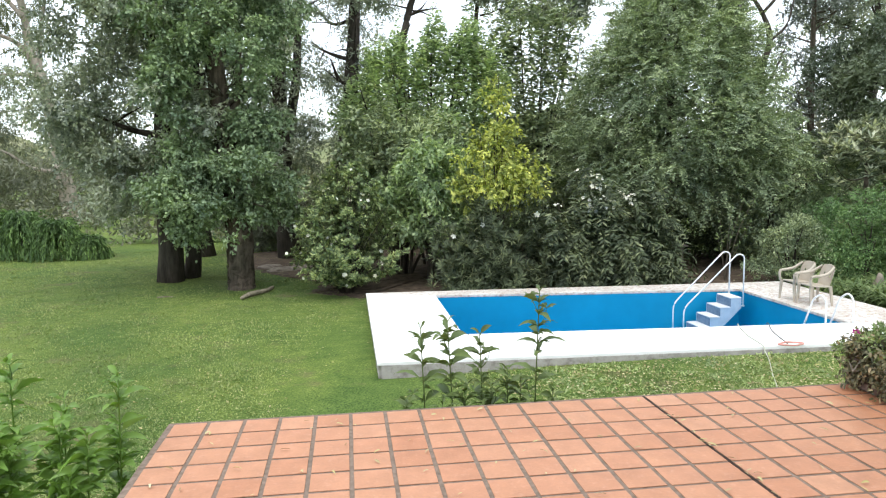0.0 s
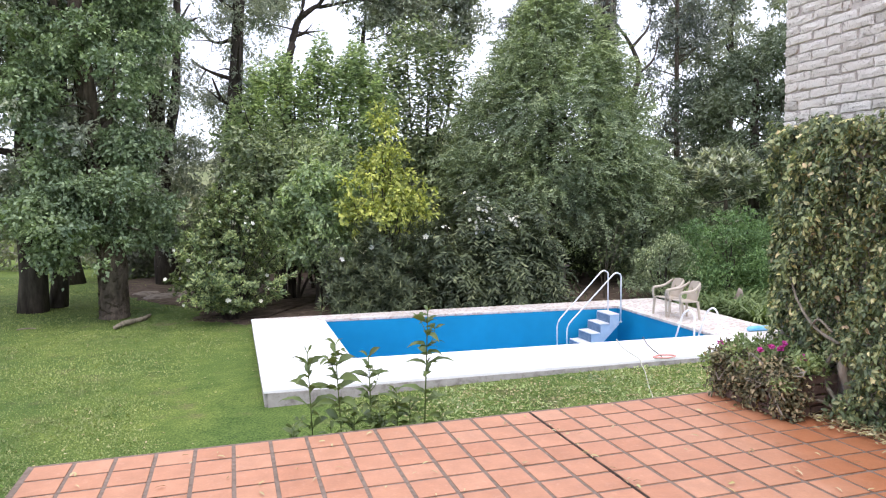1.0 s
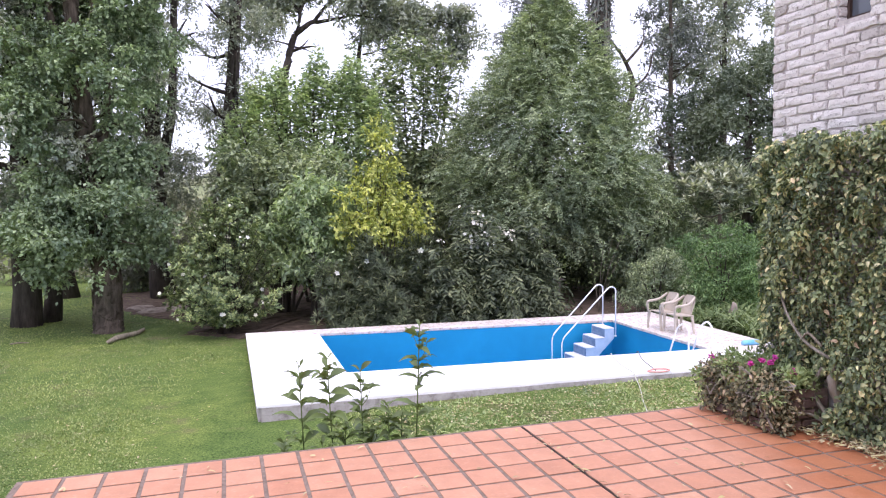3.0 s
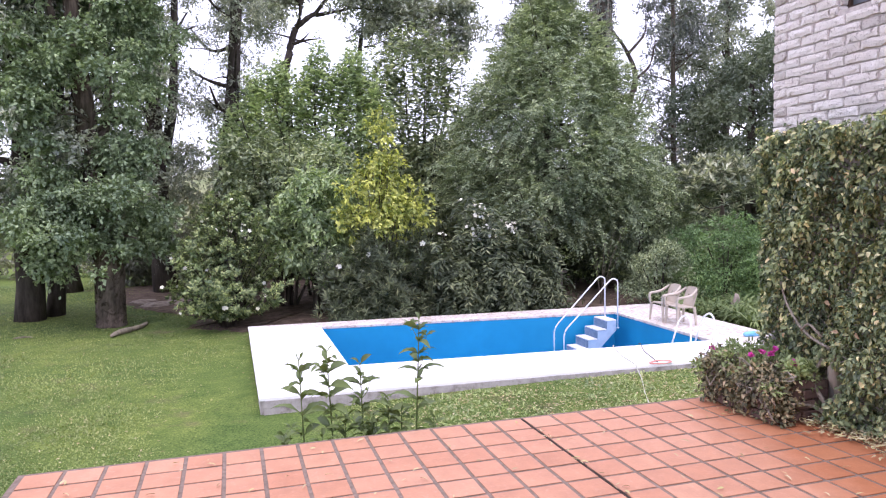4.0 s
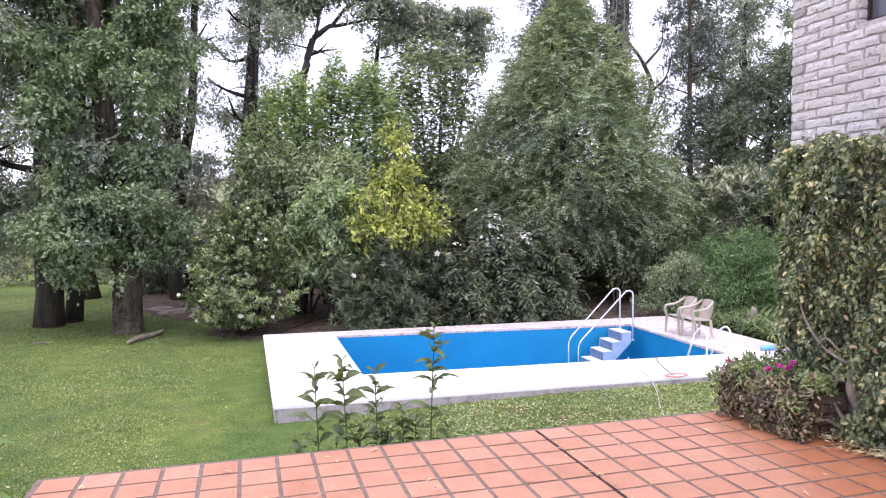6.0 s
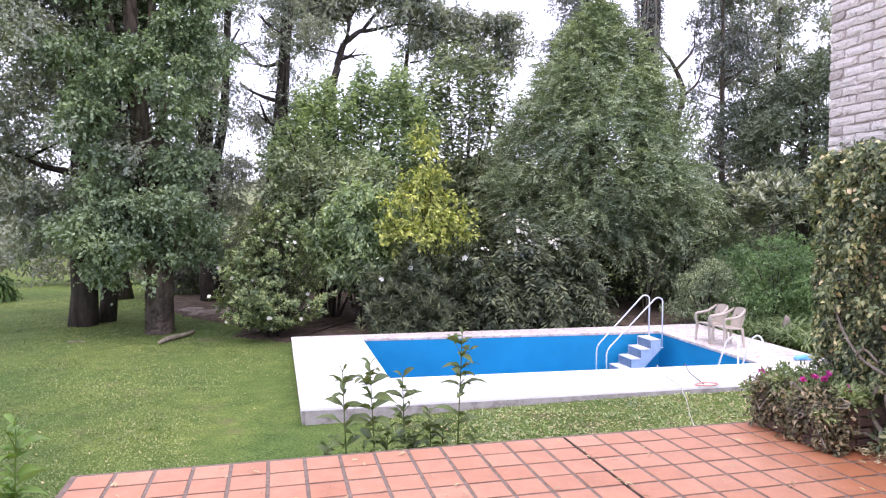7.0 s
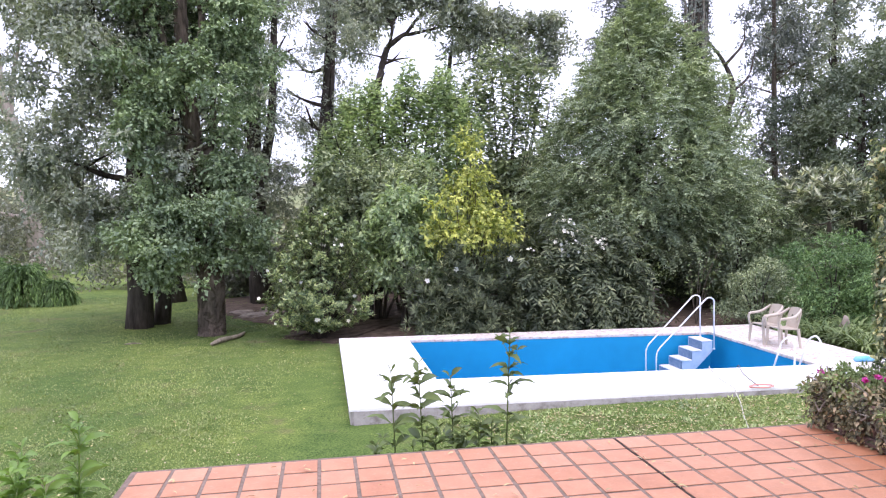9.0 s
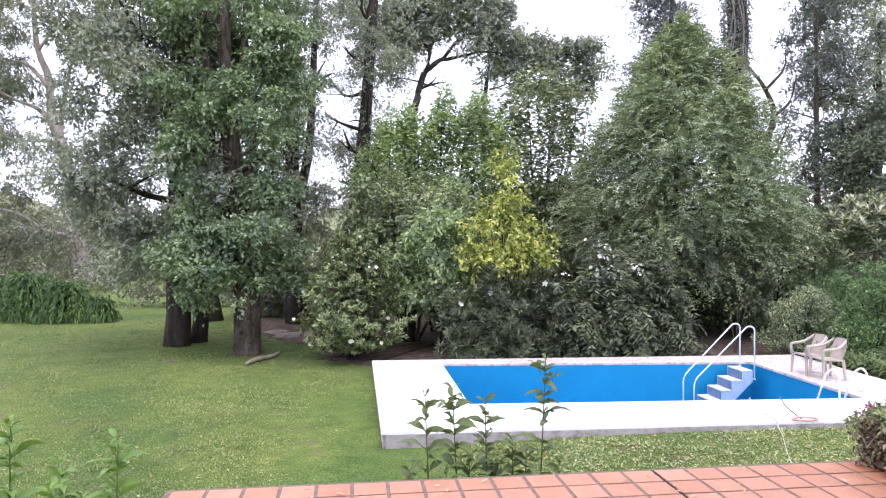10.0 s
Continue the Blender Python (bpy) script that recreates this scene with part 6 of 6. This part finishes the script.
# ---- ivy on the wall ----
def wall_ivy():
    rng = np.random.default_rng(72)
    t = thing("wall_ivy", "thick ivy with green and yellowing leaves on the wall", "ivy", (0, 0, 0))
    n = 36000
    y, z = rng.uniform(-2.4, -0.13, n), 2.16 * rng.random(n) ** 0.95
    z = np.minimum(z, 2.04 + 0.05 * np.sin(y * 9) + 0.04 * rng.normal(size=n))
    bulge = 0.10 + 0.05 * np.sin(y * 5 + z * 3) + 0.065 * np.sin(z * 13 + y * 6) * np.sin(y * 11 - z * 3) + 0.06 * np.sin(y * 27 - z * 12) * np.sin(z * 31 + y * 7) + 0.05 * np.clip(z / 2, 0, 1)
    bulge = bulge * np.clip((2.15 - z) / 0.12, 0.25, 1)
    bulge = bulge * np.clip(0.45 - (y + 0.15) * 1.6 + np.clip(z - 1.5, 0, 0.5), 0.4, 1)
    x = WALL_X - 1.35 * np.maximum(bulge, 0.02) * rng.random(n) ** 0.6
    # rounds the wall's end
    base = np.stack([x, y, z], -1)
    m = 3000
    ex = rng.uniform(WALL_X - 0.1, 5.6, m)
    ez = 2.12 * rng.random(m)
    base = np.concatenate([base, np.stack([ex, WALL_Y + (0.015 + 0.07 * np.clip((ez - 1.2) / 0.8, 0, 1)) * rng.random(m) ** 0.4 - 0.03, ez], -1)])
    out = np.concatenate([np.repeat([[-1.0, 0, 0]], n, 0), np.repeat([[-0.3, 1.0, 0]], m, 0)])
    k = n + m
    along = out * 0.3 + rng.normal(size=(k, 3)) * 0.5 + np.array([0, 0, -0.6])
    s = rng.uniform(0.5, 1.35, k)
    # bare spots where the pale wall shows
    bare = (((base[:, 1] + 0.80) / 0.09) ** 2 + ((base[:, 2] - 0.30) / 0.20) ** 2 < 1) | ((np.arange(k) >= n) & (((base[:, 0] - 5.33) / 0.09) ** 2 + ((base[:, 2] - 0.60) / 0.16) ** 2 < 1))
    base, along, out, s = base[~bare], along[~bare], out[~bare], s[~bare]
    k = len(base)
    v, f = leaves(base, along, out + rng.normal(size=(k, 3)) * 0.6 + np.array([0, 0, 0.85]), 0.041 * s, 0.024 * s, 0.35, True)
    v[:, 2] = np.maximum(v[:, 2], 0.004)
    part("foliage", mesh_of("foliage", v, f), LEAF["ivy"], t)
    for line, r in (([(5.24, -0.82, 0.0), (5.19, -0.80, 0.12), (5.16, -0.72, 0.28), (5.18, -0.80, 0.48)], 0.02), ([(5.18, -0.84, 0.52), (5.13, -0.66, 0.62), (5.12, -0.52, 0.78), (5.14, -0.42, 0.95)], 0.012),
                    ([(5.22, -0.86, 0.02), (5.12, -0.78, 0.10), (4.98, -0.80, 0.14), (4.86, -0.80, 0.16)], 0.014),
                    ([(5.15, -0.8, 0.6), (5.11, -0.72, 0.68), (5.12, -0.64, 0.62)], 0.010)):
        v, f = tube(spline(line, 6), [r, r * 0.6], 8, 0.15, 3)
        part("vine_stem", mesh_of("vine_stem", v, f), M["vine"], t, "bare grey vine stem", smooth=True)
    # pale knotted trunk of the vine
    v, f = tube(spline([(5.27, -0.87, 0.0), (5.25, -0.86, 0.2), (5.20, -0.85, 0.36), (5.25, -0.85, 0.5)], 5), [0.03, 0.028, 0.038, 0.015], 10, 0.3, 9)
    part("vine_trunk", mesh_of("vine_trunk", v, f), M["bark_pale"], t, "pale knotted vine trunk", smooth=True)


wall_ivy()


# ---- tall stalks in front of and beside the terrace ----
def blade(rng, p, way, face, size, width, arch):
    """A lance-shaped leaf with a short stem, a raised fold, wavy edges and a drooping tip."""
    way = unit(np.array(way))
    side = unit(np.cross(way, face))
    up = np.cross(side, way)
    s = np.array([0.0, 0.12, 0.26, 0.42, 0.58, 0.74, 0.88, 1.0])
    half = width * np.array([0.05, 0.12, 0.40, 0.52, 0.48, 0.34, 0.16, 0.01])
    wave = rng.uniform(0, 6.28)
    mid = p + way * (size * s)[:, None] + np.array([0, 0, -1.0]) * (arch * size * s**2.2)[:, None]
    rows = []
    for sign in (-1, 0, 1):
        edge = mid + side * (sign * half)[:, None] + up * (abs(sign) * half * 0.38 + abs(sign) * width * 0.07 * np.sin(s * 17 + wave + sign))[:, None]
        rows.append(edge)
    n = len(s)
    return mesh_of("leaf", np.concatenate(rows), np.array([(r * n + k, r * n + k + 1, (r + 1) * n + k + 1, (r + 1) * n + k) for r in range(2) for k in range(n - 1)]))


def stalk(at, top, seed, spread=0.17, gap=0.09, nodes=7, lean=(0.0, 0.0), leaf="stalk", wide=0.21, whorl=2):
    """A leafy stalk from the lawn up past the terrace edge, with opposite arching leaves at each node and small shoots in their axils."""
    rng = np.random.default_rng(seed)
    t = thing("leafy_stalk", "tall green leafy stalk growing beside the terrace", "plant", (at[0], at[1], LAWN), group="leafy stalks")
    h = top - LAWN
    line = spline([(0, 0, -0.05), (lean[0] * 0.3 + rng.normal(0, 0.02), lean[1] * 0.3, h * 0.5), (lean[0], lean[1], h)], 8)
    v, f = tube(line, [0.011, 0.0035], 6)
    part("stem", mesh_of("stem", v, f), LEAF[leaf], t, smooth=True)
    turn = rng.uniform(0, 6.28)
    grown = []
    for k in range(nodes):
        s = 1 - (0.02 + gap * k * rng.uniform(0.9, 1.1)) / h
        p = np.array([np.interp(s, np.linspace(0, 1, len(line)), line[:, q]) for q in range(3)])
        turn += 1.57 + rng.normal(0, 0.35)
        for w in np.arange(whorl) * 6.28 / whorl:
            a = turn + w + rng.normal(0, 0.25)
            if k > 1 and rng.random() < 0.08:
                continue
            rise = 1.6 if k == 0 else 1.1 if k == 1 else rng.uniform(0.45, 1.05)
            grown.append((p, (math.cos(a), math.sin(a), rise), spread * rng.uniform(0.75, 1.2) * (0.6, 0.85, 1.0)[min(k, 2)], 0.50))
            if k > 0 and rng.random() < 0.85:
                for _ in range(3):
                    grown.append((p, (math.cos(a + rng.normal(0, 0.6)), math.sin(a + rng.normal(0, 0.6)), 0.9), spread * rng.uniform(0.35, 0.6), 0.5))
        if 1 < k < 5 and rng.random() < 0.45:
            a = rng.uniform(0, 6.28)
            tip = p + np.array([math.cos(a) * 0.07, math.sin(a) * 0.07, 0.13])
            sv, sf = tube(spline([p, (p + tip) / 2 + np.array([0.01, 0, -0.01]), tip], 3), [0.004, 0.002], 5)
            part("side_shoot", mesh_of("side_shoot", sv, sf), LEAF[leaf], t)
            for q in range(4):
                grown.append((tip, (math.cos(a + q * 1.6), math.sin(a + q * 1.6), 0.8), spread * 0.42, 0.4))
    for p, way, size, arch in grown:
        face = np.array([0, -0.25, 0.8]) - np.array(way) * 0.3 + rng.normal(0, 0.35, 3)
        part("leaf", blade(rng, p, way, face, size, size * wide, arch), LEAF[leaf], t, smooth=True)


for q, (x, y, top, lean) in enumerate(((1.68, 0.26, 0.51, (-0.02, 0.02)), (1.90, 0.24, 0.56, (-0.05, 0.0)), (2.07, 0.27, 0.45, (0.02, 0.0)), (2.51, 0.25, 0.75, (0.02, 0.0)))):
    stalk((x, y), top, 80 + q, 0.26, 0.078, 8 if top < 0.6 else 9, lean)
for q, (x, y, top) in enumerate(((2.28, 0.22, 0.19), (2.38, 0.24, 0.10), (1.55, 0.24, 0.0), (1.79, 0.17, -0.02), (2.16, 0.18, 0.08), (2.60, 0.2, 0.02), (1.98, 0.2, 0.10))):
    stalk((x, y), top, 180 + q, 0.22, 0.05, 6, (0.02 * math.sin(q * 3), 0.0))
for q, (x, y, top) in enumerate(((-0.19, -0.40, 0.46), (-0.52, -0.42, 0.34), (-0.82, -0.38, 0.56), (-1.10, -0.45, 0.38), (-1.42, -0.40, 0.50))):
    stalk((x, y), top, 100 + q, 0.24, 0.065, 12, (0.04 * math.sin(q), 0.0), "stalk_lit", 0.22)
for q in range(20):
    x = -0.24 - 0.085 * q + 0.03 * math.sin(q * 5.1)
    y = -0.34 - 0.34 * abs(math.sin(q * 2.3))
    stalk((x, y), (0.08, 0.18, -0.02, 0.24, 0.04, 0.16, 0.28)[q % 7], 120 + q, 0.23, 0.055, 8, (0.05 * math.sin(q), 0.0), "stalk_lit", 0.22, 3)


# ---- grass blades and fallen leaves ----
def inside(x, y, poly):
    p = np.array(poly)
    hit = np.zeros(len(x), bool)
    for a, b in zip(p, np.roll(p, -1, 0)):
        cross = (a[1] > y) != (b[1] > y)
        hit ^= cross & (x < (b[0] - a[0]) * (y - a[1]) / (b[1] - a[1] + 1e-12) + a[0])
    return hit


BED = [(0.0, 14.3), (3.5, 13.45), (7, 13.2), (12.8, 12.8), (15, 14), (17, 19), (12, 26), (3, 27.5), (-2.5, 27), (-3.4, 23.5), (-2.2, 20.4), (-1.0, 18.6), (0.2, 17.0), (-0.1, 15.2)]


def lawn_blades():
    rng = np.random.default_rng(91)
    n = 290000
    y = 2.5 + 26 * rng.random(n) ** 1.35
    x = rng.uniform(-1, 1, n) * (5 + 0.62 * y) + 1.0 + 0.12 * y
    clear = ~inside(x, y, POOL_OUT) & ~(inside(x, y, BED) & (rng.random(n) < 0.72)) & ~((y < 0.1) & (x > -0.05))
    x, y = x[clear], y[clear]
    n = len(x)
    base = np.stack([x, y, ground_height(x, y) - 0.003], -1)
    a = rng.uniform(0, 6.28, n)
    tilt = rng.uniform(0.6, 2.2, n)
    d = np.stack([np.cos(a) * tilt, np.sin(a) * tilt, np.ones(n)], -1)
    s = np.stack([-np.sin(a), np.cos(a), 0 * a], -1)
    clump = 0.75 + 0.35 * np.sin(x * 2.1 + np.sin(y * 1.3)) * np.sin(y * 1.7 + x)
    L = (rng.uniform(0.025, 0.065, n) * clump)[:, None]
    w = rng.uniform(0.005, 0.011, n)[:, None] * (1 + y[:, None] * 0.05)
    v = np.stack([base - s * w, base + s * w, base + unit(d) * L], 1).reshape(-1, 3)
    f = np.arange(n * 3).reshape(-1, 3)
    tagged(part("grass", mesh_of("grass", v, f), LEAF["blade"]), "short mown grass blades of the lawn", "grass", kind="stuff")
    n = 1700
    y = 2.5 + 12 * rng.random(n) ** 1.6
    x = rng.uniform(-1, 1, n) * (4 + 0.6 * y) + 1.5
    near_edge = rng.random(2400)
    x, y = np.concatenate([x, 3.5 + 7 * near_edge]), np.concatenate([y, rng.uniform(3.6, 6.1, 2400)])
    clear = ~inside(x, y, POOL_OUT)
    x, y = x[clear], y[clear]
    n = len(x)
    base = np.stack([x, y, ground_height(x, y) + 0.03], -1)
    a = rng.uniform(0, 6.28, n)
    v, f = leaves(base, np.stack([np.cos(a), np.sin(a), rng.normal(0, 0.2, n)], -1), np.repeat([[0, 0, 1.0]], n, 0) + rng.normal(0, 0.3, (n, 3)), rng.uniform(0.03, 0.07, n), rng.uniform(0.012, 0.03, n))
    tagged(part("fallen_leaves", mesh_of("fallen_leaves", v, f), M["litter"]), "yellow fallen leaves scattered over the lawn", "leaves", kind="stuff")
    n = 6500
    x = 4.0 + 8.0 * rng.random(n)
    y = 3.6 + 2.6 * rng.random(n)
    keep = (np.sin(x * 3.1 + 1.7 * np.sin(y * 2.3)) * np.sin(y * 2.9 + x) > -0.1) & ~inside(x, y, POOL_OUT)
    x, y = x[keep], y[keep]
    n = len(x)
    a = rng.uniform(0, 6.28, n)
    v, f = leaves(np.stack([x, y, ground_height(x, y) + 0.01], -1), np.stack([np.cos(a), np.sin(a), rng.uniform(0.2, 1.2, n)], -1), np.repeat([[0, 0, 1.0]], n, 0) + rng.normal(0, 0.4, (n, 3)), rng.uniform(0.04, 0.09, n), rng.uniform(0.015, 0.03, n))
    tagged(part("low_weeds", mesh_of("low_weeds", v, f), LEAF["bright"]), "bright green broad-leaved weeds in the lawn strip", "weeds", kind="stuff")
    # on the terrace: some strips and crumbs, thick below the ivy
    m = 760
    x = np.concatenate([np.where(np.arange(120) < 26, TILE * 14 + rng.normal(0, 0.012, 120), rng.uniform(0.1, 4.8, 120)), 5.10 + 0.08 * rng.normal(size=m)])
    y = np.concatenate([rng.uniform(-1.9, -0.02, 120), rng.uniform(-2.0, -0.74, m)])
    n = len(x)
    a = rng.uniform(0, 6.28, n)
    v, f = leaves(np.stack([x, y, np.full(n, 0.008) + np.r_[np.zeros(120), 0.03 * rng.random(m)]], -1), np.stack([np.cos(a), np.sin(a), 0.1 + 0 * a], -1), np.repeat([[0, 0, 1.0]], n, 0) + rng.normal(0, 0.3, (n, 3)), rng.uniform(0.03, 0.075, n), rng.uniform(0.008, 0.018, n), 0.2, True)
    tagged(part("dry_leaves", mesh_of("dry_leaves", v, f), M["litter"]), "dry leaf strips lying on the terrace tiles", "leaves", kind="stuff")
    # petals on the worn rim
    n = 420
    u = rng.random(n)
    x = np.where(u < 0.55, rng.uniform(4, 12.4, n), rng.uniform(11.1, 12.5, n))
    y = np.where(u < 0.55, 12.45 + 0.65 * rng.random(n) - 0.055 * (x - 4) + 0.2, rng.uniform(7.5, 12, n))
    a = rng.uniform(0, 6.28, n)
    ok = inside(x, y, POOL_OUT) & ~inside(x, y, POOL_IN)
    x, y, a = x[ok], y[ok], a[ok]
    n = len(x)
    v, f = leaves(np.stack([x, y, np.full(n, DECK + 0.006)], -1), np.stack([np.cos(a), np.sin(a), 0.05 + 0 * a], -1), np.repeat([[0, 0, 1.0]], n, 0), rng.uniform(0.03, 0.07, n), rng.uniform(0.02, 0.04, n), 0.1)
    tagged(part("fallen_petals", mesh_of("fallen_petals", v, f), M["litter"]), "fallen petals and leaves on the worn pool rim", "petals", kind="stuff")


lawn_blades()

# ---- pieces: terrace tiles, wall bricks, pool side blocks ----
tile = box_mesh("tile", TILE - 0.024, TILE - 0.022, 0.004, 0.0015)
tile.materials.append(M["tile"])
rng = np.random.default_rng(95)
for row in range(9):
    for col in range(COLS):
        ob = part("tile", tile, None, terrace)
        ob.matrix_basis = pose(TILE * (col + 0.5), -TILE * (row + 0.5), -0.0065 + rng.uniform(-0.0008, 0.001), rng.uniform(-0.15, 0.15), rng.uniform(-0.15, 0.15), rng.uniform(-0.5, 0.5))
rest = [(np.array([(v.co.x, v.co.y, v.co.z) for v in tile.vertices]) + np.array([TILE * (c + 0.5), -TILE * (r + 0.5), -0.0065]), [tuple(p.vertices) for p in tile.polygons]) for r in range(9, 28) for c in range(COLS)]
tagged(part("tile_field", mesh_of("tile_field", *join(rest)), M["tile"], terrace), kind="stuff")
ys = np.linspace(-6.5, -0.002, 420)
edge = [TILE * 14 + s * (0.009 + 0.004 * np.sin(ys * 31 + s) * np.sin(ys * 13.7) + rng.normal(0, 0.0018, len(ys))) for s in (-1, 1)]
v = np.concatenate([np.stack([e, ys, np.full(len(ys), -0.0048)], -1) for e in edge] + [np.stack([edge[0], ys, np.full(len(ys), -0.012)], -1), np.stack([edge[1], ys, np.full(len(ys), -0.012)], -1)])
m = len(ys)
part("expansion_joint", mesh_of("expansion_joint", v, [(k, m + k, m + k + 1, k + 1) for k in range(m - 1)] + [(2 * m + k, k, k + 1, 2 * m + k + 1) for k in range(m - 1)] + [(m + k, 3 * m + k, 3 * m + k + 1, m + k + 1) for k in range(m - 1)]), M["joint"], terrace, "dark ragged expansion joint")

BL, BH = 0.262, 0.0705


def rough_brick(length, height, depth, seed):
    """A hand-made brick face with wavy edges and an uneven front."""
    rng = np.random.default_rng(seed)
    nx, ny = 6, 3
    xs, ys = np.linspace(-length / 2, length / 2, nx), np.linspace(-height / 2, height / 2, ny)
    front = []
    for r, y in enumerate(ys):
        for q, x in enumerate(xs):
            rim = r in (0, ny - 1) or q in (0, nx - 1)
            front.append((x * (0.97 if rim else 1) + rng.normal(0, 0.0045), y * (0.96 if r != 1 else 1) + rng.normal(0, 0.0036), depth - (0.0045 if rim else 0) + rng.normal(0, 0.0016)))
    rim = [*range(nx), *range(2 * nx - 1, ny * nx, nx), *range(ny * nx - 2, (ny - 1) * nx - 1, -1), *range((ny - 2) * nx, 0, -nx)]
    back = [(front[i][0] * 1.02, front[i][1] * 1.06, 0.0) for i in rim]
    faces = [(r * nx + q, r * nx + q + 1, (r + 1) * nx + q + 1, (r + 1) * nx + q) for r in range(ny - 1) for q in range(nx - 1)]
    n, m = len(front), len(rim)
    faces += [(rim[(k + 1) % m], rim[k], n + k, n + (k + 1) % m) for k in range(m)]
    return mesh_of("brick", front + back, faces)


bricks = [rough_brick(BL - d, BH - 0.009, 0.020, 300 + q) for q, d in enumerate((0.008, 0.010, 0.014, 0.018, 0.022, 0.009, 0.012, 0.026))]
halves = [rough_brick(BL / 2 - 0.010, BH - 0.009, 0.0195, 330 + q) for q in range(4)]
half = halves[0]
for b in bricks + halves:
    b.materials.append(M["brick"])


def lay_brick(y, z, whole=True):
    ob = part("brick", random.choice(bricks) if whole else random.choice(halves), None, wall)
    ob.matrix_basis = pose(WALL_X + 0.014 + random.uniform(-0.005, 0.004), y + random.uniform(-0.006, 0.006), z + random.uniform(-0.004, 0.004), 90, 0, -90) @ pose(0, 0, 0, random.uniform(-2, 2), random.uniform(-1.5, 1.5), random.uniform(-1.3, 1.3))


for row in range(22):
    z = 1.98 + BH * (row + 0.5)
    y = WALL_Y - 0.004
    first = True
    while y > -2.1:
        whole = not (first and row % 2)
        span = BL if whole else BL / 2
        if WIN_Z0 < z + BH * 0.4 and z - BH * 0.4 < WIN_Z1 and y - span < WIN_Y1 and y > WIN_Y0:
            # cut bricks on either side of the window
            for a, b in ((y, WIN_Y1), (WIN_Y0, y - span)):
                if a - b > 0.03:
                    ob = part("brick", random.choice(halves), None, wall)
                    ob.matrix_basis = pose(WALL_X + 0.014, (a + b) / 2, z, 90, 0, -90) @ Matrix.Diagonal(((a - b) / (BL / 2), 1, 1, 1))
            y -= span
            first = False
            continue
        lay_brick(y - span / 2, z, whole)
        y -= span
        first = False
    # the wall's end
    for k in range(2):
        ob = part("brick", half, None, wall)
        ob.matrix_basis = pose(WALL_X + 0.07 + 0.14 * k, WALL_Y - 0.014, z, 90, 0, 180)
    # the reveal of the window
    if WIN_Z0 < z < WIN_Z1:
        ob = part("brick", half, None, wall)
        ob.matrix_basis = pose(WALL_X + 0.075, WIN_Y1 + 0.002, z, 90, 0, 0)

for k, count in ((0, 33), (3, 20)):
    a, b = np.array(O[k]), np.array(O[(k + 1) % 4])
    a, b = a + unit(np.mean(O, 0) - a) * 0.075, b + unit(np.mean(O, 0) - b) * 0.075
    d = unit(b - a)
    L = np.linalg.norm(b - a) / count
    block = box_mesh("side_block", L - 0.0015, 0.1145, 0.05, 0.0015)
    block.materials.append(M["pool_block"])
    turn = math.degrees(math.atan2(d[1], d[0]))
    half_block = box_mesh("side_block", L / 2 - 0.0015, 0.1145, 0.05, 0.0015)
    half_block.materials.append(M["pool_block"])
    ob = part("side_block", half_block, None, pool)
    corner = a + d * L * 0.25
    ob.matrix_basis = pose(corner[0], corner[1], LAWN + 0.164, 90, 0, turn)
    for row in range(2):
        for q in range(count):
            p = a + d * L * (q + 0.5 + (0.5 * row if q < count - 1 else 0))
            ob = part("side_block", block, None, pool)
            ob.matrix_basis = pose(p[0], p[1], LAWN + 0.048 + 0.116 * row, 90, 0, turn) @ pose(0, 0, random.uniform(-0.002, 0.002))
